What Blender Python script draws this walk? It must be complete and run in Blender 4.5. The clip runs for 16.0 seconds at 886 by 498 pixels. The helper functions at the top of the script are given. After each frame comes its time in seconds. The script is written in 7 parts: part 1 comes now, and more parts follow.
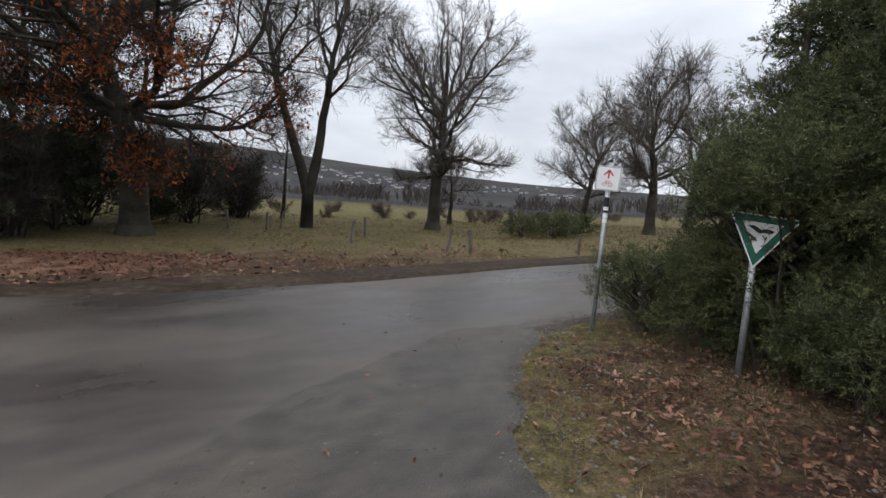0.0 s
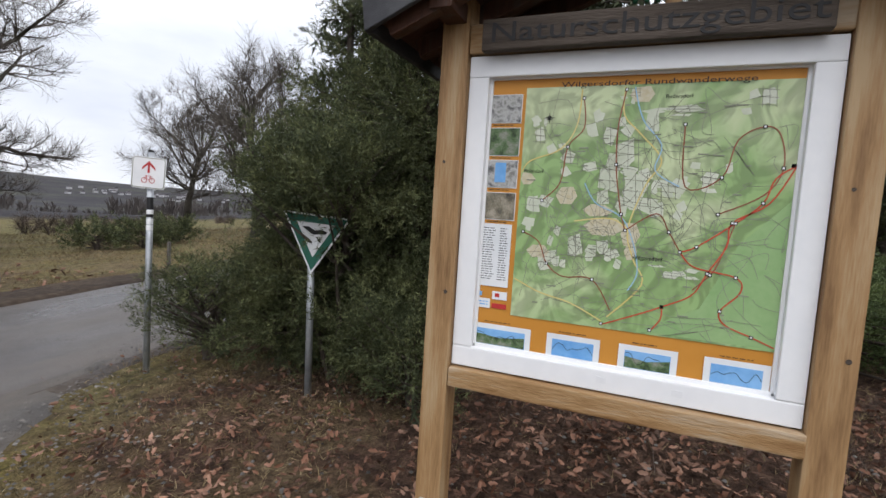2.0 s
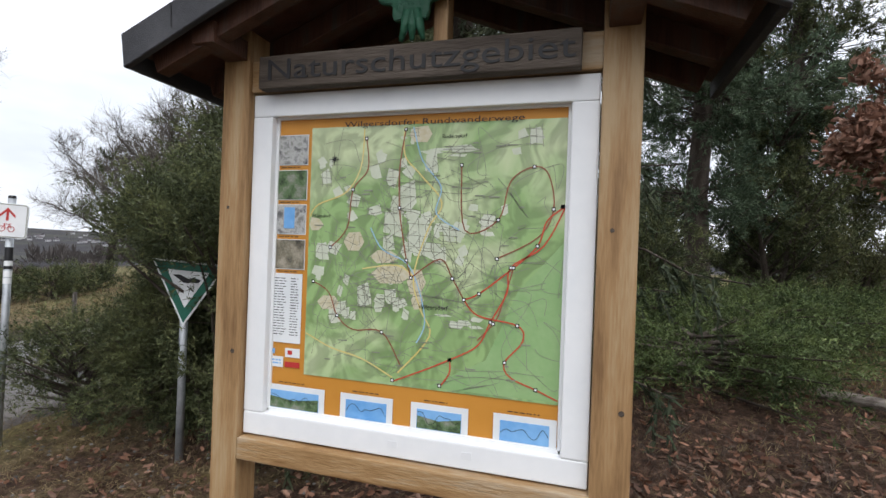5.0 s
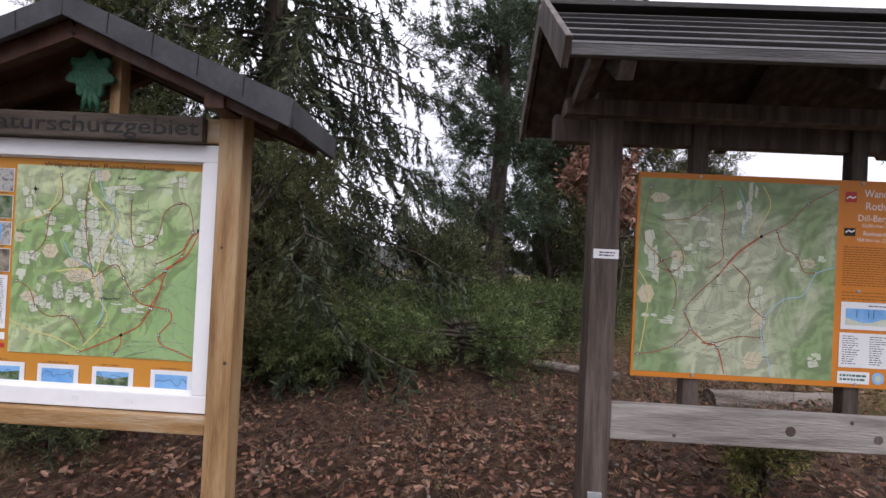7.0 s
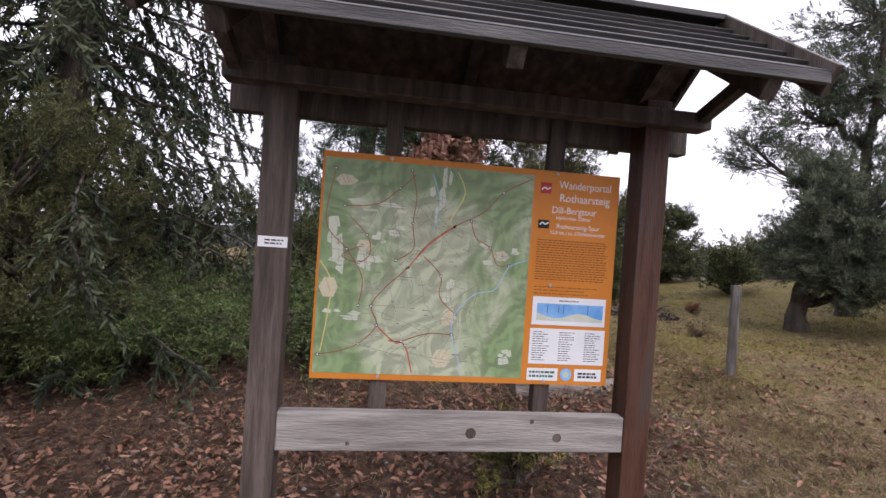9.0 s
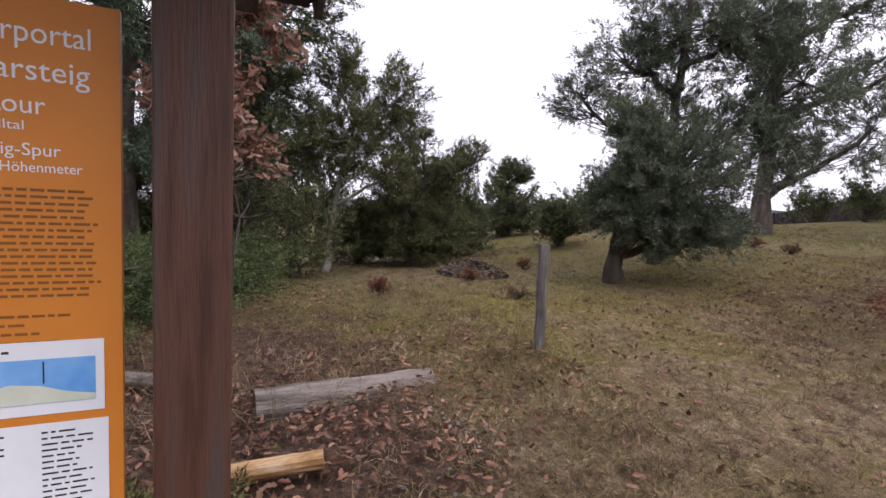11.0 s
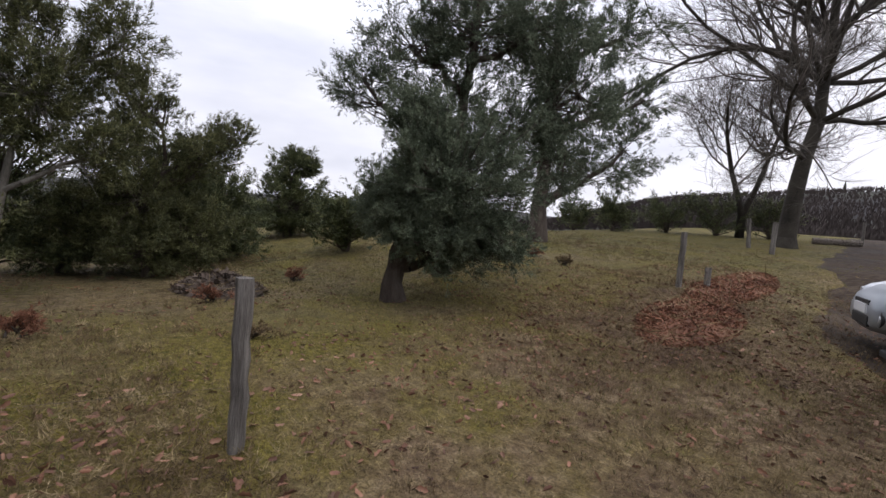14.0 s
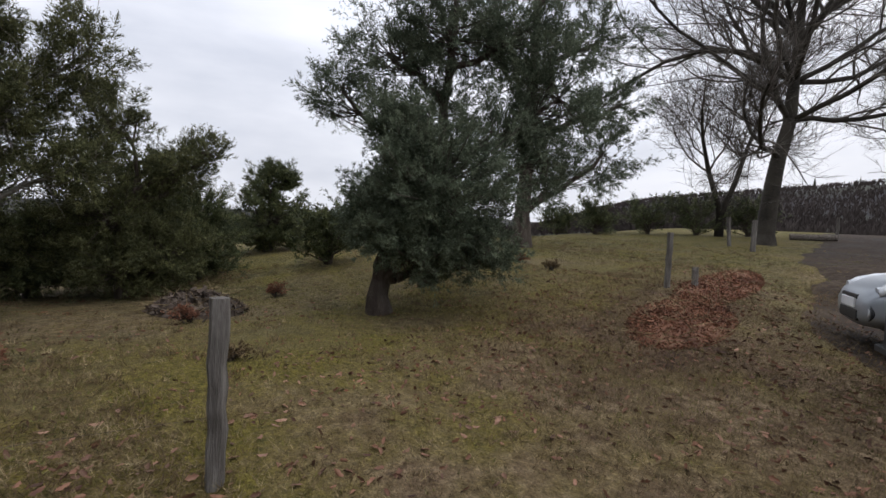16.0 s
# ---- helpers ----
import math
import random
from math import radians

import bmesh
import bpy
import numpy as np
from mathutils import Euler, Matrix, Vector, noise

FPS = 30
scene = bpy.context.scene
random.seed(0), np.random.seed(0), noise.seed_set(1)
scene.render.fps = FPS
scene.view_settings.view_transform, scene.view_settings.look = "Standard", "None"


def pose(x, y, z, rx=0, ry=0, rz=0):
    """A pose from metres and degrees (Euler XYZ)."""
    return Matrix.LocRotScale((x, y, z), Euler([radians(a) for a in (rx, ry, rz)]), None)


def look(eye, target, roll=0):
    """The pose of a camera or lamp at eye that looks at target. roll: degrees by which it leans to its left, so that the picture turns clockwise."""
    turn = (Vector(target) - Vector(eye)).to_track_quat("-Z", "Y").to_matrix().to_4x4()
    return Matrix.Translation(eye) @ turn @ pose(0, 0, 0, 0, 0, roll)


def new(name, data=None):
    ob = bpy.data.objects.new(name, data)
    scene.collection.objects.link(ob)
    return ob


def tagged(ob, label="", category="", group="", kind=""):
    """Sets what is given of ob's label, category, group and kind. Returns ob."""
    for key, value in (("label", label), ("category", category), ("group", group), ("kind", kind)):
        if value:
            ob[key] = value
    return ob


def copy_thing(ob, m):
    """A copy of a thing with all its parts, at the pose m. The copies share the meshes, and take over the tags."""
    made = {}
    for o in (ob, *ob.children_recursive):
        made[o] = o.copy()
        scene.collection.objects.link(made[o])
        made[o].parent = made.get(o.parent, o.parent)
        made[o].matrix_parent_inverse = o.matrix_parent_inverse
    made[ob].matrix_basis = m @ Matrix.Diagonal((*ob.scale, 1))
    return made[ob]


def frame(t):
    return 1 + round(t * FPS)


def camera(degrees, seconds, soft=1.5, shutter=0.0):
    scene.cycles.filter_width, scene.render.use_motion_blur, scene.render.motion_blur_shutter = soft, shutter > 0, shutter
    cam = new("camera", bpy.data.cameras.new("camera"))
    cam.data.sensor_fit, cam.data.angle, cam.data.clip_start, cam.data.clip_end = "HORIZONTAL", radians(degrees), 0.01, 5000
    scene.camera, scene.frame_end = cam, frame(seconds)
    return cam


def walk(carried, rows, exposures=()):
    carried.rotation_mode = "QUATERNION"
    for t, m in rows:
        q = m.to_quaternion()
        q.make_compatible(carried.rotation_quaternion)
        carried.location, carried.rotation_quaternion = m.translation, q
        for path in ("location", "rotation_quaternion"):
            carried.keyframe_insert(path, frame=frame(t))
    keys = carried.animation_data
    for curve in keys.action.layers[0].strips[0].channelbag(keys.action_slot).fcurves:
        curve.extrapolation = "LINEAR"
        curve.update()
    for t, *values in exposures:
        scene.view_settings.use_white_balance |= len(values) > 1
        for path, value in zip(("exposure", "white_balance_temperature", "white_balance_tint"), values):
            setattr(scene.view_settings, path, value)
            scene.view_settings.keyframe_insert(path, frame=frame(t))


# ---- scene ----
cam = camera(84.7, 16.0)
METRES, EYE, TILT, LEAN, TURN = 8.0, 1.5, 0.0, 0.0, -25.7
ROWS = [
    (0.0, 0.0, 0.0, 0.0, 0.56, -7.73, -4.16),
    (0.5, 0.0295, 0.0285, -0.0018, -11.54, -6.93, -4.78),
    (1.0, 0.0712, 0.0556, 0.0007, -21.84, -6.06, -4.38),
    (1.5, 0.0978, 0.0729, 0.0012, -31.45, -5.71, -3.71),
    (2.0, 0.1235, 0.0937, 0.0038, -41.93, -4.62, -3.58),
    (2.5, 0.1447, 0.0985, 0.0058, -47.93, -3.48, -3.35),
    (3.0, 0.1695, 0.0962, 0.0092, -50.47, -2.37, -3.14),
    (3.5, 0.1817, 0.0946, 0.0101, -50.64, -1.02, -2.48),
    (6.0, 0.1792, -0.003, 0.0147, -46.51, 0.04, -2.15),
    (6.5, 0.1741, -0.047, 0.0184, -52.99, 0.19, -2.42),
    (7.0, 0.1685, -0.0926, 0.0222, -62.51, 0.48, -2.79),
    (7.5, 0.1768, -0.1339, 0.0235, -67.81, 0.38, -3.09),
    (8.0, 0.1933, -0.1575, 0.0266, -71.56, 0.09, -2.91),
    (8.5, 0.2187, -0.1695, 0.0302, -73.41, -0.23, -3.07),
    (9.0, 0.2459, -0.1927, 0.0301, -72.63, -0.53, -3.95),
    (9.5, 0.2859, -0.2298, 0.0343, -73.41, -1.04, -4.16),
    (10.0, 0.3334, -0.253, 0.0333, -79.81, -1.9, -3.97),
    (12.5, 0.5419, -0.3238, 0.0491, -93.19, -5.79, -2.45),
    (13.0, 0.572, -0.3614, 0.0535, -96.75, -5.04, -3.04),
    (13.5, 0.5898, -0.3758, 0.0528, -103.57, -4.43, -4.24),
    (14.0, 0.6155, -0.373, 0.0531, -110.9, -3.58, -5.06),
    (14.5, 0.6293, -0.3697, 0.0529, -115.63, -2.53, -4.96),
    (15.0, 0.6318, -0.3755, 0.053, -119.27, -1.89, -5.15),
    (15.5, 0.6313, -0.3798, 0.0521, -120.55, -1.76, -4.81),
    (16.0, 0.6358, -0.3763, 0.052, -112.99, -2.39, -3.1),
]
walk(cam, [(t, pose(0, 0, EYE, TILT, LEAN, TURN) @ pose(METRES * x, METRES * y, METRES * z, 90 + pitch, roll, yaw)) for t, x, y, z, yaw, pitch, roll in ROWS],
     [(0.0, -0.02, 6500, 10), (2.0, 0.25, 6500, 12), (3.5, 0.38, 6500, 10), (6.0, 0.34, 6500, 12), (7.0, 0.36, 6500, 20), (8.0, 0.50, 6500, 22), (10.0, 0.66, 6500, 24), (12.5, 0.26, 6500, 22), (14.5, 0.05, 6500, 15), (15.5, -0.07, 6500, 13), (16.0, -0.07, 6500, 13)])

# ---- world and light ----
world = bpy.data.worlds.new("overcast_sky")
scene.world = world
world.use_nodes = True
wn, wl = world.node_tree.nodes, world.node_tree.links
wn.clear()
sky = wn.new("ShaderNodeTexSky")
sky.sky_type, sky.sun_disc = "NISHITA", False
sky.sun_elevation, sky.sun_rotation, sky.dust_density = radians(38), radians(200), 4.0
cloud = wn.new("ShaderNodeTexNoise")
cloud.inputs["Scale"].default_value, cloud.inputs["Detail"].default_value, cloud.inputs["Roughness"].default_value = 2.6, 6.0, 0.5
coords, squash = wn.new("ShaderNodeTexCoord"), wn.new("ShaderNodeMapping")
squash.inputs["Scale"].default_value = (1.0, 1.0, 3.2)
wl.new(coords.outputs["Generated"], squash.inputs["Vector"])
wl.new(squash.outputs["Vector"], cloud.inputs["Vector"])
ramp = wn.new("ShaderNodeValToRGB")
ramp.color_ramp.elements[0].position, ramp.color_ramp.elements[0].color = 0.30, (6.3, 6.75, 7.6, 1)
ramp.color_ramp.elements[1].position, ramp.color_ramp.elements[1].color = 0.66, (8.9, 9.25, 9.9, 1)
wl.new(cloud.outputs["Fac"], ramp.inputs["Fac"])
mixer = wn.new("ShaderNodeMix")
mixer.data_type = "RGBA"
mixer.inputs[0].default_value = 0.93
wl.new(sky.outputs["Color"], mixer.inputs[6])
wl.new(ramp.outputs["Color"], mixer.inputs[7])
# an overcast sky grows brighter towards the zenith
parts = wn.new("ShaderNodeSeparateXYZ")
wl.new(coords.outputs["Generated"], parts.inputs[0])
square, gain = wn.new("ShaderNodeMath"), wn.new("ShaderNodeMath")
square.operation, gain.operation = "POWER", "MULTIPLY_ADD"
square.inputs[1].default_value = 2.0
wl.new(parts.outputs["Z"], square.inputs[0])
wl.new(square.outputs[0], gain.inputs[0])
gain.inputs[1].default_value, gain.inputs[2].default_value = 1.5, 1.08
bright = wn.new("ShaderNodeVectorMath")
bright.operation = "SCALE"
wl.new(mixer.outputs[2], bright.inputs[0])
wl.new(gain.outputs[0], bright.inputs["Scale"])
bg = wn.new("ShaderNodeBackground")
bg.inputs["Strength"].default_value = 0.1
wl.new(bright.outputs[0], bg.inputs["Color"])
wl.new(bg.outputs["Background"], wn.new("ShaderNodeOutputWorld").inputs["Surface"])
sun = new("sun", bpy.data.lights.new("sun", "SUN"))
sun.data.energy, sun.data.angle, sun.data.color = 1.1, radians(60), (1.0, 0.99, 0.97)
sun.matrix_world = look((-20, -6, 30), (0, 0, 0))


# ---- materials ----
def material(name, colours, rough=0.8, scale=6.0, bump=0.0, bump_scale=60.0, metal=0.0, island=0.0, stretch=(1, 1, 1),
             obj_random=0.0, translucent=0.0, specular=0.3, detail=6.0, fine=0.25, wet=0.0):
    """Colours blend by a noise at two scales; island and obj_random shift brightness piece by piece."""
    m = bpy.data.materials.new(name)
    m.use_nodes = True
    n, l = m.node_tree.nodes, m.node_tree.links
    b = n["Principled BSDF"]
    b.inputs["Roughness"].default_value, b.inputs["Metallic"].default_value = rough, metal
    b.inputs["Specular IOR Level"].default_value = specular
    tc, mp = n.new("ShaderNodeTexCoord"), n.new("ShaderNodeMapping")
    mp.inputs["Scale"].default_value = stretch
    l.new(tc.outputs["Object"], mp.inputs["Vector"])
    big, small = n.new("ShaderNodeTexNoise"), n.new("ShaderNodeTexNoise")
    for node, sc in ((big, scale), (small, scale * 9)):
        node.inputs["Scale"].default_value, node.inputs["Detail"].default_value = sc, detail
        l.new(mp.outputs["Vector"], node.inputs["Vector"])
    mix = n.new("ShaderNodeMix")
    mix.inputs[0].default_value = fine
    l.new(big.outputs["Fac"], mix.inputs[2])
    l.new(small.outputs["Fac"], mix.inputs[3])
    r = n.new("ShaderNodeValToRGB")
    while len(r.color_ramp.elements) < len(colours):
        r.color_ramp.elements.new(0.5)
    for i, c in enumerate(colours):
        r.color_ramp.elements[i].position = 0.36 + 0.28 * i / max(1, len(colours) - 1)
        r.color_ramp.elements[i].color = (*c, 1)
    l.new(mix.outputs[0], r.inputs["Fac"])
    out = r.outputs["Color"]
    for amount, node, socket in ((island, "ShaderNodeNewGeometry", "Random Per Island"), (obj_random, "ShaderNodeObjectInfo", "Random")):
        if amount:
            src, mr, hs = n.new(node), n.new("ShaderNodeMapRange"), n.new("ShaderNodeHueSaturation")
            mr.inputs[3].default_value, mr.inputs[4].default_value = 1 - amount, 1 + amount
            l.new(src.outputs[socket], mr.inputs[0])
            l.new(mr.outputs[0], hs.inputs["Value"])
            l.new(out, hs.inputs["Color"])
            out = hs.outputs["Color"]
    l.new(out, b.inputs["Base Color"])
    if wet:
        wr = n.new("ShaderNodeMapRange")
        wr.inputs[1].default_value, wr.inputs[2].default_value = 0.38, 0.62
        wr.inputs[3].default_value, wr.inputs[4].default_value = rough - wet, rough + wet
        l.new(big.outputs["Fac"], wr.inputs[0])
        l.new(wr.outputs[0], b.inputs["Roughness"])
    if bump:
        nz, bp = n.new("ShaderNodeTexNoise"), n.new("ShaderNodeBump")
        nz.inputs["Scale"].default_value, nz.inputs["Detail"].default_value = bump_scale, 5
        l.new(mp.outputs["Vector"], nz.inputs["Vector"])
        bp.inputs["Strength"].default_value, bp.inputs["Distance"].default_value = bump, 0.02
        l.new(nz.outputs["Fac"], bp.inputs["Height"])
        l.new(bp.outputs["Normal"], b.inputs["Normal"])
    if translucent:
        tr, ms = n.new("ShaderNodeBsdfTranslucent"), n.new("ShaderNodeMixShader")
        ms.inputs[0].default_value = translucent
        l.new(out, tr.inputs["Color"])
        l.new(b.outputs[0], ms.inputs[1])
        l.new(tr.outputs[0], ms.inputs[2])
        l.new(ms.outputs[0], n["Material Output"].inputs["Surface"])
    return m


ASPHALT = material("wet_asphalt", [(0.032, 0.027, 0.024), (0.056, 0.047, 0.040), (0.080, 0.065, 0.052)], 0.42, 0.45, 0.3, 120, specular=0.5, wet=0.16, fine=0.3, stretch=(0.6, 1.3, 1), detail=9)
GRAVEL = material("wet_gravel", [(0.027, 0.022, 0.018), (0.053, 0.045, 0.037), (0.080, 0.066, 0.052)], 0.52, 0.5, 0.8, 70, specular=0.45, fine=0.5, wet=0.14, detail=12, stretch=(0.8, 1.2, 1))
MUD = material("dark_mud", [(0.016, 0.011, 0.008), (0.036, 0.026, 0.019), (0.072, 0.055, 0.040)], 0.82, 0.9, 1.0, 14, specular=0.08, fine=0.5, wet=0.12, detail=9)
EAVE = material("weathered_eave_board", [(0.040, 0.038, 0.038), (0.070, 0.067, 0.067), (0.11, 0.106, 0.105)], 0.7, 3.0, 0.3, 30, stretch=(7, 0.6, 7))
WOOD_NEW = material("oiled_larch", [(0.190, 0.105, 0.046), (0.320, 0.190, 0.086), (0.400, 0.280, 0.155)], 0.55, 3.0, 0.2, 30, stretch=(6, 6, 0.6))
WOOD_NEW_H = material("oiled_larch_rail", [(0.20, 0.10, 0.035), (0.33, 0.20, 0.09), (0.40, 0.31, 0.21)], 0.6, 3.0, 0.25, 30, stretch=(6, 0.8, 6))
WOOD_DARK = material("dark_stained_wood", [(0.036, 0.026, 0.021), (0.070, 0.052, 0.042), (0.120, 0.096, 0.082)], 0.6, 3.0, 0.3, 30, stretch=(7, 7, 0.6), obj_random=0.2)
WOOD_RED = material("red_brown_stained_wood", [(0.045, 0.018, 0.010), (0.080, 0.034, 0.020), (0.06, 0.045, 0.038)], 0.5, 3.0, 0.3, 30, stretch=(7, 7, 0.6))
WOOD_CARVED = material("carved_brown_wood", [(0.045, 0.034, 0.026), (0.075, 0.058, 0.045), (0.10, 0.08, 0.065)], 0.75, 4.0, 0.4, 40, stretch=(6, 0.7, 6))
WOOD_GREY = material("weathered_grey_wood", [(0.16, 0.14, 0.125), (0.26, 0.24, 0.22), (0.37, 0.34, 0.31)], 0.8, 3.0, 0.4, 30, stretch=(7, 0.6, 7))
POST_GREY = material("grey_split_post", [(0.060, 0.053, 0.046), (0.120, 0.108, 0.096), (0.192, 0.176, 0.156)], 0.9, 4.0, 0.8, 25, stretch=(6, 6, 0.6))
LOG_WOOD = material("weathered_log", [(0.065, 0.052, 0.043), (0.145, 0.122, 0.102), (0.235, 0.205, 0.178)], 0.9, 3.0, 0.9, 25, stretch=(7, 0.6, 7))
ROOF_GREY = material("grey_roof_felt", [(0.028, 0.028, 0.031), (0.040, 0.040, 0.044), (0.058, 0.058, 0.062)], 0.6, 5.0, 0.2, 200)
SLAT = material("black_roof_slat", [(0.016, 0.015, 0.015), (0.030, 0.028, 0.027), (0.055, 0.05, 0.048)], 0.6, 3.0, 0.2, 60, stretch=(6, 0.6, 6), obj_random=0.25)
STEEL = material("galvanised_steel", [(0.30, 0.32, 0.34), (0.40, 0.42, 0.44), (0.48, 0.50, 0.52)], 0.5, 8.0, metal=0.55)
WHITE = material("white_plastic", [(0.72, 0.73, 0.74), (0.80, 0.80, 0.80)], 0.4, 3.0, specular=0.4)
SIGN_WHITE = material("sign_white", [(0.70, 0.71, 0.72), (0.78, 0.78, 0.78)], 0.45, 5.0)
SIGN_GREEN = material("sign_green", [(0.018, 0.105, 0.070), (0.025, 0.13, 0.09)], 0.45, 5.0)
SIGN_RED = material("sign_red", [(0.42, 0.03, 0.03), (0.5, 0.045, 0.04)], 0.5, 5.0)
BLACK = material("matt_black", [(0.012, 0.012, 0.013), (0.02, 0.02, 0.021)], 0.55, 5.0)
INK = material("print_ink", [(0.02, 0.02, 0.02), (0.03, 0.03, 0.03)], 0.6, 5.0)
INK_ORANGE = material("print_ink_brown", [(0.20, 0.075, 0.012), (0.24, 0.09, 0.016)], 0.6, 5.0)
ORANGE = material("poster_ochre", [(0.50, 0.215, 0.030), (0.56, 0.25, 0.042)], 0.5, 2.0)
ORANGE2 = material("panel_orange", [(0.56, 0.19, 0.022), (0.62, 0.22, 0.032)], 0.45, 2.0)
PAPER = material("print_white", [(0.66, 0.68, 0.69), (0.75, 0.76, 0.76)], 0.5, 4.0)
PRINT_BLUE = material("print_blue", [(0.10, 0.30, 0.62), (0.25, 0.48, 0.76)], 0.5, 4.0)
PRINT_GREY = material("print_grey", [(0.10, 0.10, 0.10), (0.45, 0.45, 0.43), (0.2, 0.2, 0.18)], 0.5, 40.0)
PRINT_DARK = material("print_forest_photo", [(0.02, 0.035, 0.015), (0.10, 0.16, 0.07), (0.26, 0.26, 0.22)], 0.5, 30.0)
PRINT_ROCK = material("print_rock_photo", [(0.05, 0.045, 0.035), (0.20, 0.18, 0.13), (0.36, 0.32, 0.25)], 0.5, 22.0)
MAP_RED = material("map_red_route", [(0.50, 0.07, 0.035), (0.55, 0.09, 0.05)], 0.5, 5.0)
MAP_PURPLE = material("map_brown_trail", [(0.260, 0.090, 0.055), (0.320, 0.120, 0.075)], 0.5, 5.0)
MAP_GREY = material("map_grey_way", [(0.200, 0.205, 0.155), (0.260, 0.265, 0.210)], 0.5, 5.0)
MAP_YELLOW = material("map_yellow_road", [(0.62, 0.50, 0.16), (0.66, 0.56, 0.24)], 0.5, 5.0)
MAP_FIELD = material("map_pale_field", [(0.478, 0.524, 0.386), (0.589, 0.616, 0.506)], 0.5, 9.0)
MAP_TOWN = material("map_town", [(0.500, 0.440, 0.280), (0.560, 0.530, 0.400)], 0.5, 60.0)
MAP_FOREST = material("map_forest_tint", [(0.220, 0.380, 0.150), (0.310, 0.450, 0.210)], 0.5, 6.0)
MAP_WATER = material("map_water", [(0.25, 0.45, 0.62), (0.32, 0.52, 0.68)], 0.5, 9.0)
def printed_relief(name, woods, open_land, scale):
    """Map paper: wooded and open tints with printed hill shading."""
    m = bpy.data.materials.new(name)
    m.use_nodes = True
    n, l = m.node_tree.nodes, m.node_tree.links
    b = n["Principled BSDF"]
    b.inputs["Roughness"].default_value, b.inputs["Specular IOR Level"].default_value = 0.4, 0.45
    tc = n.new("ShaderNodeTexCoord")

    def nz(sc, offset, detail, distort):
        mp, node = n.new("ShaderNodeMapping"), n.new("ShaderNodeTexNoise")
        mp.inputs["Location"].default_value = offset
        l.new(tc.outputs["Object"], mp.inputs["Vector"])
        l.new(mp.outputs["Vector"], node.inputs["Vector"])
        node.inputs["Scale"].default_value, node.inputs["Detail"].default_value, node.inputs["Distortion"].default_value = sc, detail, distort
        return node.outputs["Fac"]

    def ramp_of(fac, a, c, lo, hi):
        r = n.new("ShaderNodeValToRGB")
        for e, p, col in zip(r.color_ramp.elements, (lo, hi), (a, c)):
            e.position, e.color = p, (*col, 1)
        l.new(fac, r.inputs["Fac"])
        return r.outputs["Color"]

    tint = ramp_of(nz(scale * 0.7, (3, 1, 7), 5.0, 0.6), woods, open_land, 0.44, 0.56)
    slope, lit, hs = n.new("ShaderNodeMath"), n.new("ShaderNodeMapRange"), n.new("ShaderNodeHueSaturation")
    slope.operation = "SUBTRACT"
    l.new(nz(scale * 1.6, (0, 0, 0), 3.0, 1.4), slope.inputs[0])
    l.new(nz(scale * 1.6, (0, 0.013, 0.013), 3.0, 1.4), slope.inputs[1])
    lit.inputs[1].default_value, lit.inputs[2].default_value, lit.inputs[3].default_value, lit.inputs[4].default_value = -0.05, 0.05, 0.78, 1.14
    l.new(slope.outputs[0], lit.inputs[0])
    l.new(lit.outputs[0], hs.inputs["Value"])
    l.new(tint, hs.inputs["Color"])
    l.new(hs.outputs["Color"], b.inputs["Base Color"])
    return m


MAP_GREEN = printed_relief("map_green", (0.25, 0.38, 0.15), (0.46, 0.53, 0.31), 3.6)
MAP_GREEN2 = printed_relief("map_sage", (0.20, 0.29, 0.135), (0.40, 0.44, 0.30), 3.2)
BARK = material("bare_bark", [(0.022, 0.019, 0.015), (0.044, 0.038, 0.030), (0.058, 0.052, 0.040)], 0.95, 1.5, 0.6, 20)
PALE_BARK = material("pale_grey_bark", [(0.11, 0.10, 0.085), (0.19, 0.175, 0.15), (0.27, 0.25, 0.22)], 0.95, 2.5, 0.6, 25, stretch=(3, 3, 0.8))
BARK_CON = material("conifer_bark", [(0.035, 0.026, 0.020), (0.065, 0.050, 0.040), (0.10, 0.085, 0.070)], 0.95, 2.5, 0.8, 25, stretch=(3, 3, 0.8))
JUNIPER = material("juniper_needles", [(0.026, 0.034, 0.014), (0.070, 0.083, 0.034), (0.150, 0.160, 0.066)], 0.7, 3.6, island=0.45, translucent=0.2, fine=0.35)
JUN_BLUE = material("blue_green_juniper", [(0.042, 0.055, 0.034), (0.088, 0.110, 0.068), (0.160, 0.182, 0.118)], 0.7, 3.4, island=0.4, translucent=0.25, fine=0.35)
JUN_WARM = material("olive_juniper", [(0.038, 0.043, 0.018), (0.086, 0.092, 0.037), (0.160, 0.162, 0.068)], 0.7, 3.4, island=0.45, translucent=0.2, fine=0.35)
SPRUCE = material("spruce_needles", [(0.021, 0.031, 0.015), (0.041, 0.054, 0.028), (0.071, 0.081, 0.041)], 0.7, 0.8, island=0.45, translucent=0.15)
PINE = material("pine_needles", [(0.030, 0.050, 0.026), (0.064, 0.096, 0.054), (0.120, 0.158, 0.094)], 0.7, 2.6, island=0.45, translucent=0.15, fine=0.35)
BUSH = material("bright_juniper", [(0.030, 0.050, 0.016), (0.075, 0.104, 0.034), (0.145, 0.175, 0.062)], 0.7, 3.4, island=0.45, translucent=0.2, fine=0.35)
OAK_LEAF = material("dry_oak_leaf", [(0.135, 0.066, 0.042), (0.220, 0.115, 0.078), (0.320, 0.200, 0.145)], 0.75, 3.0, island=0.4, translucent=0.25)
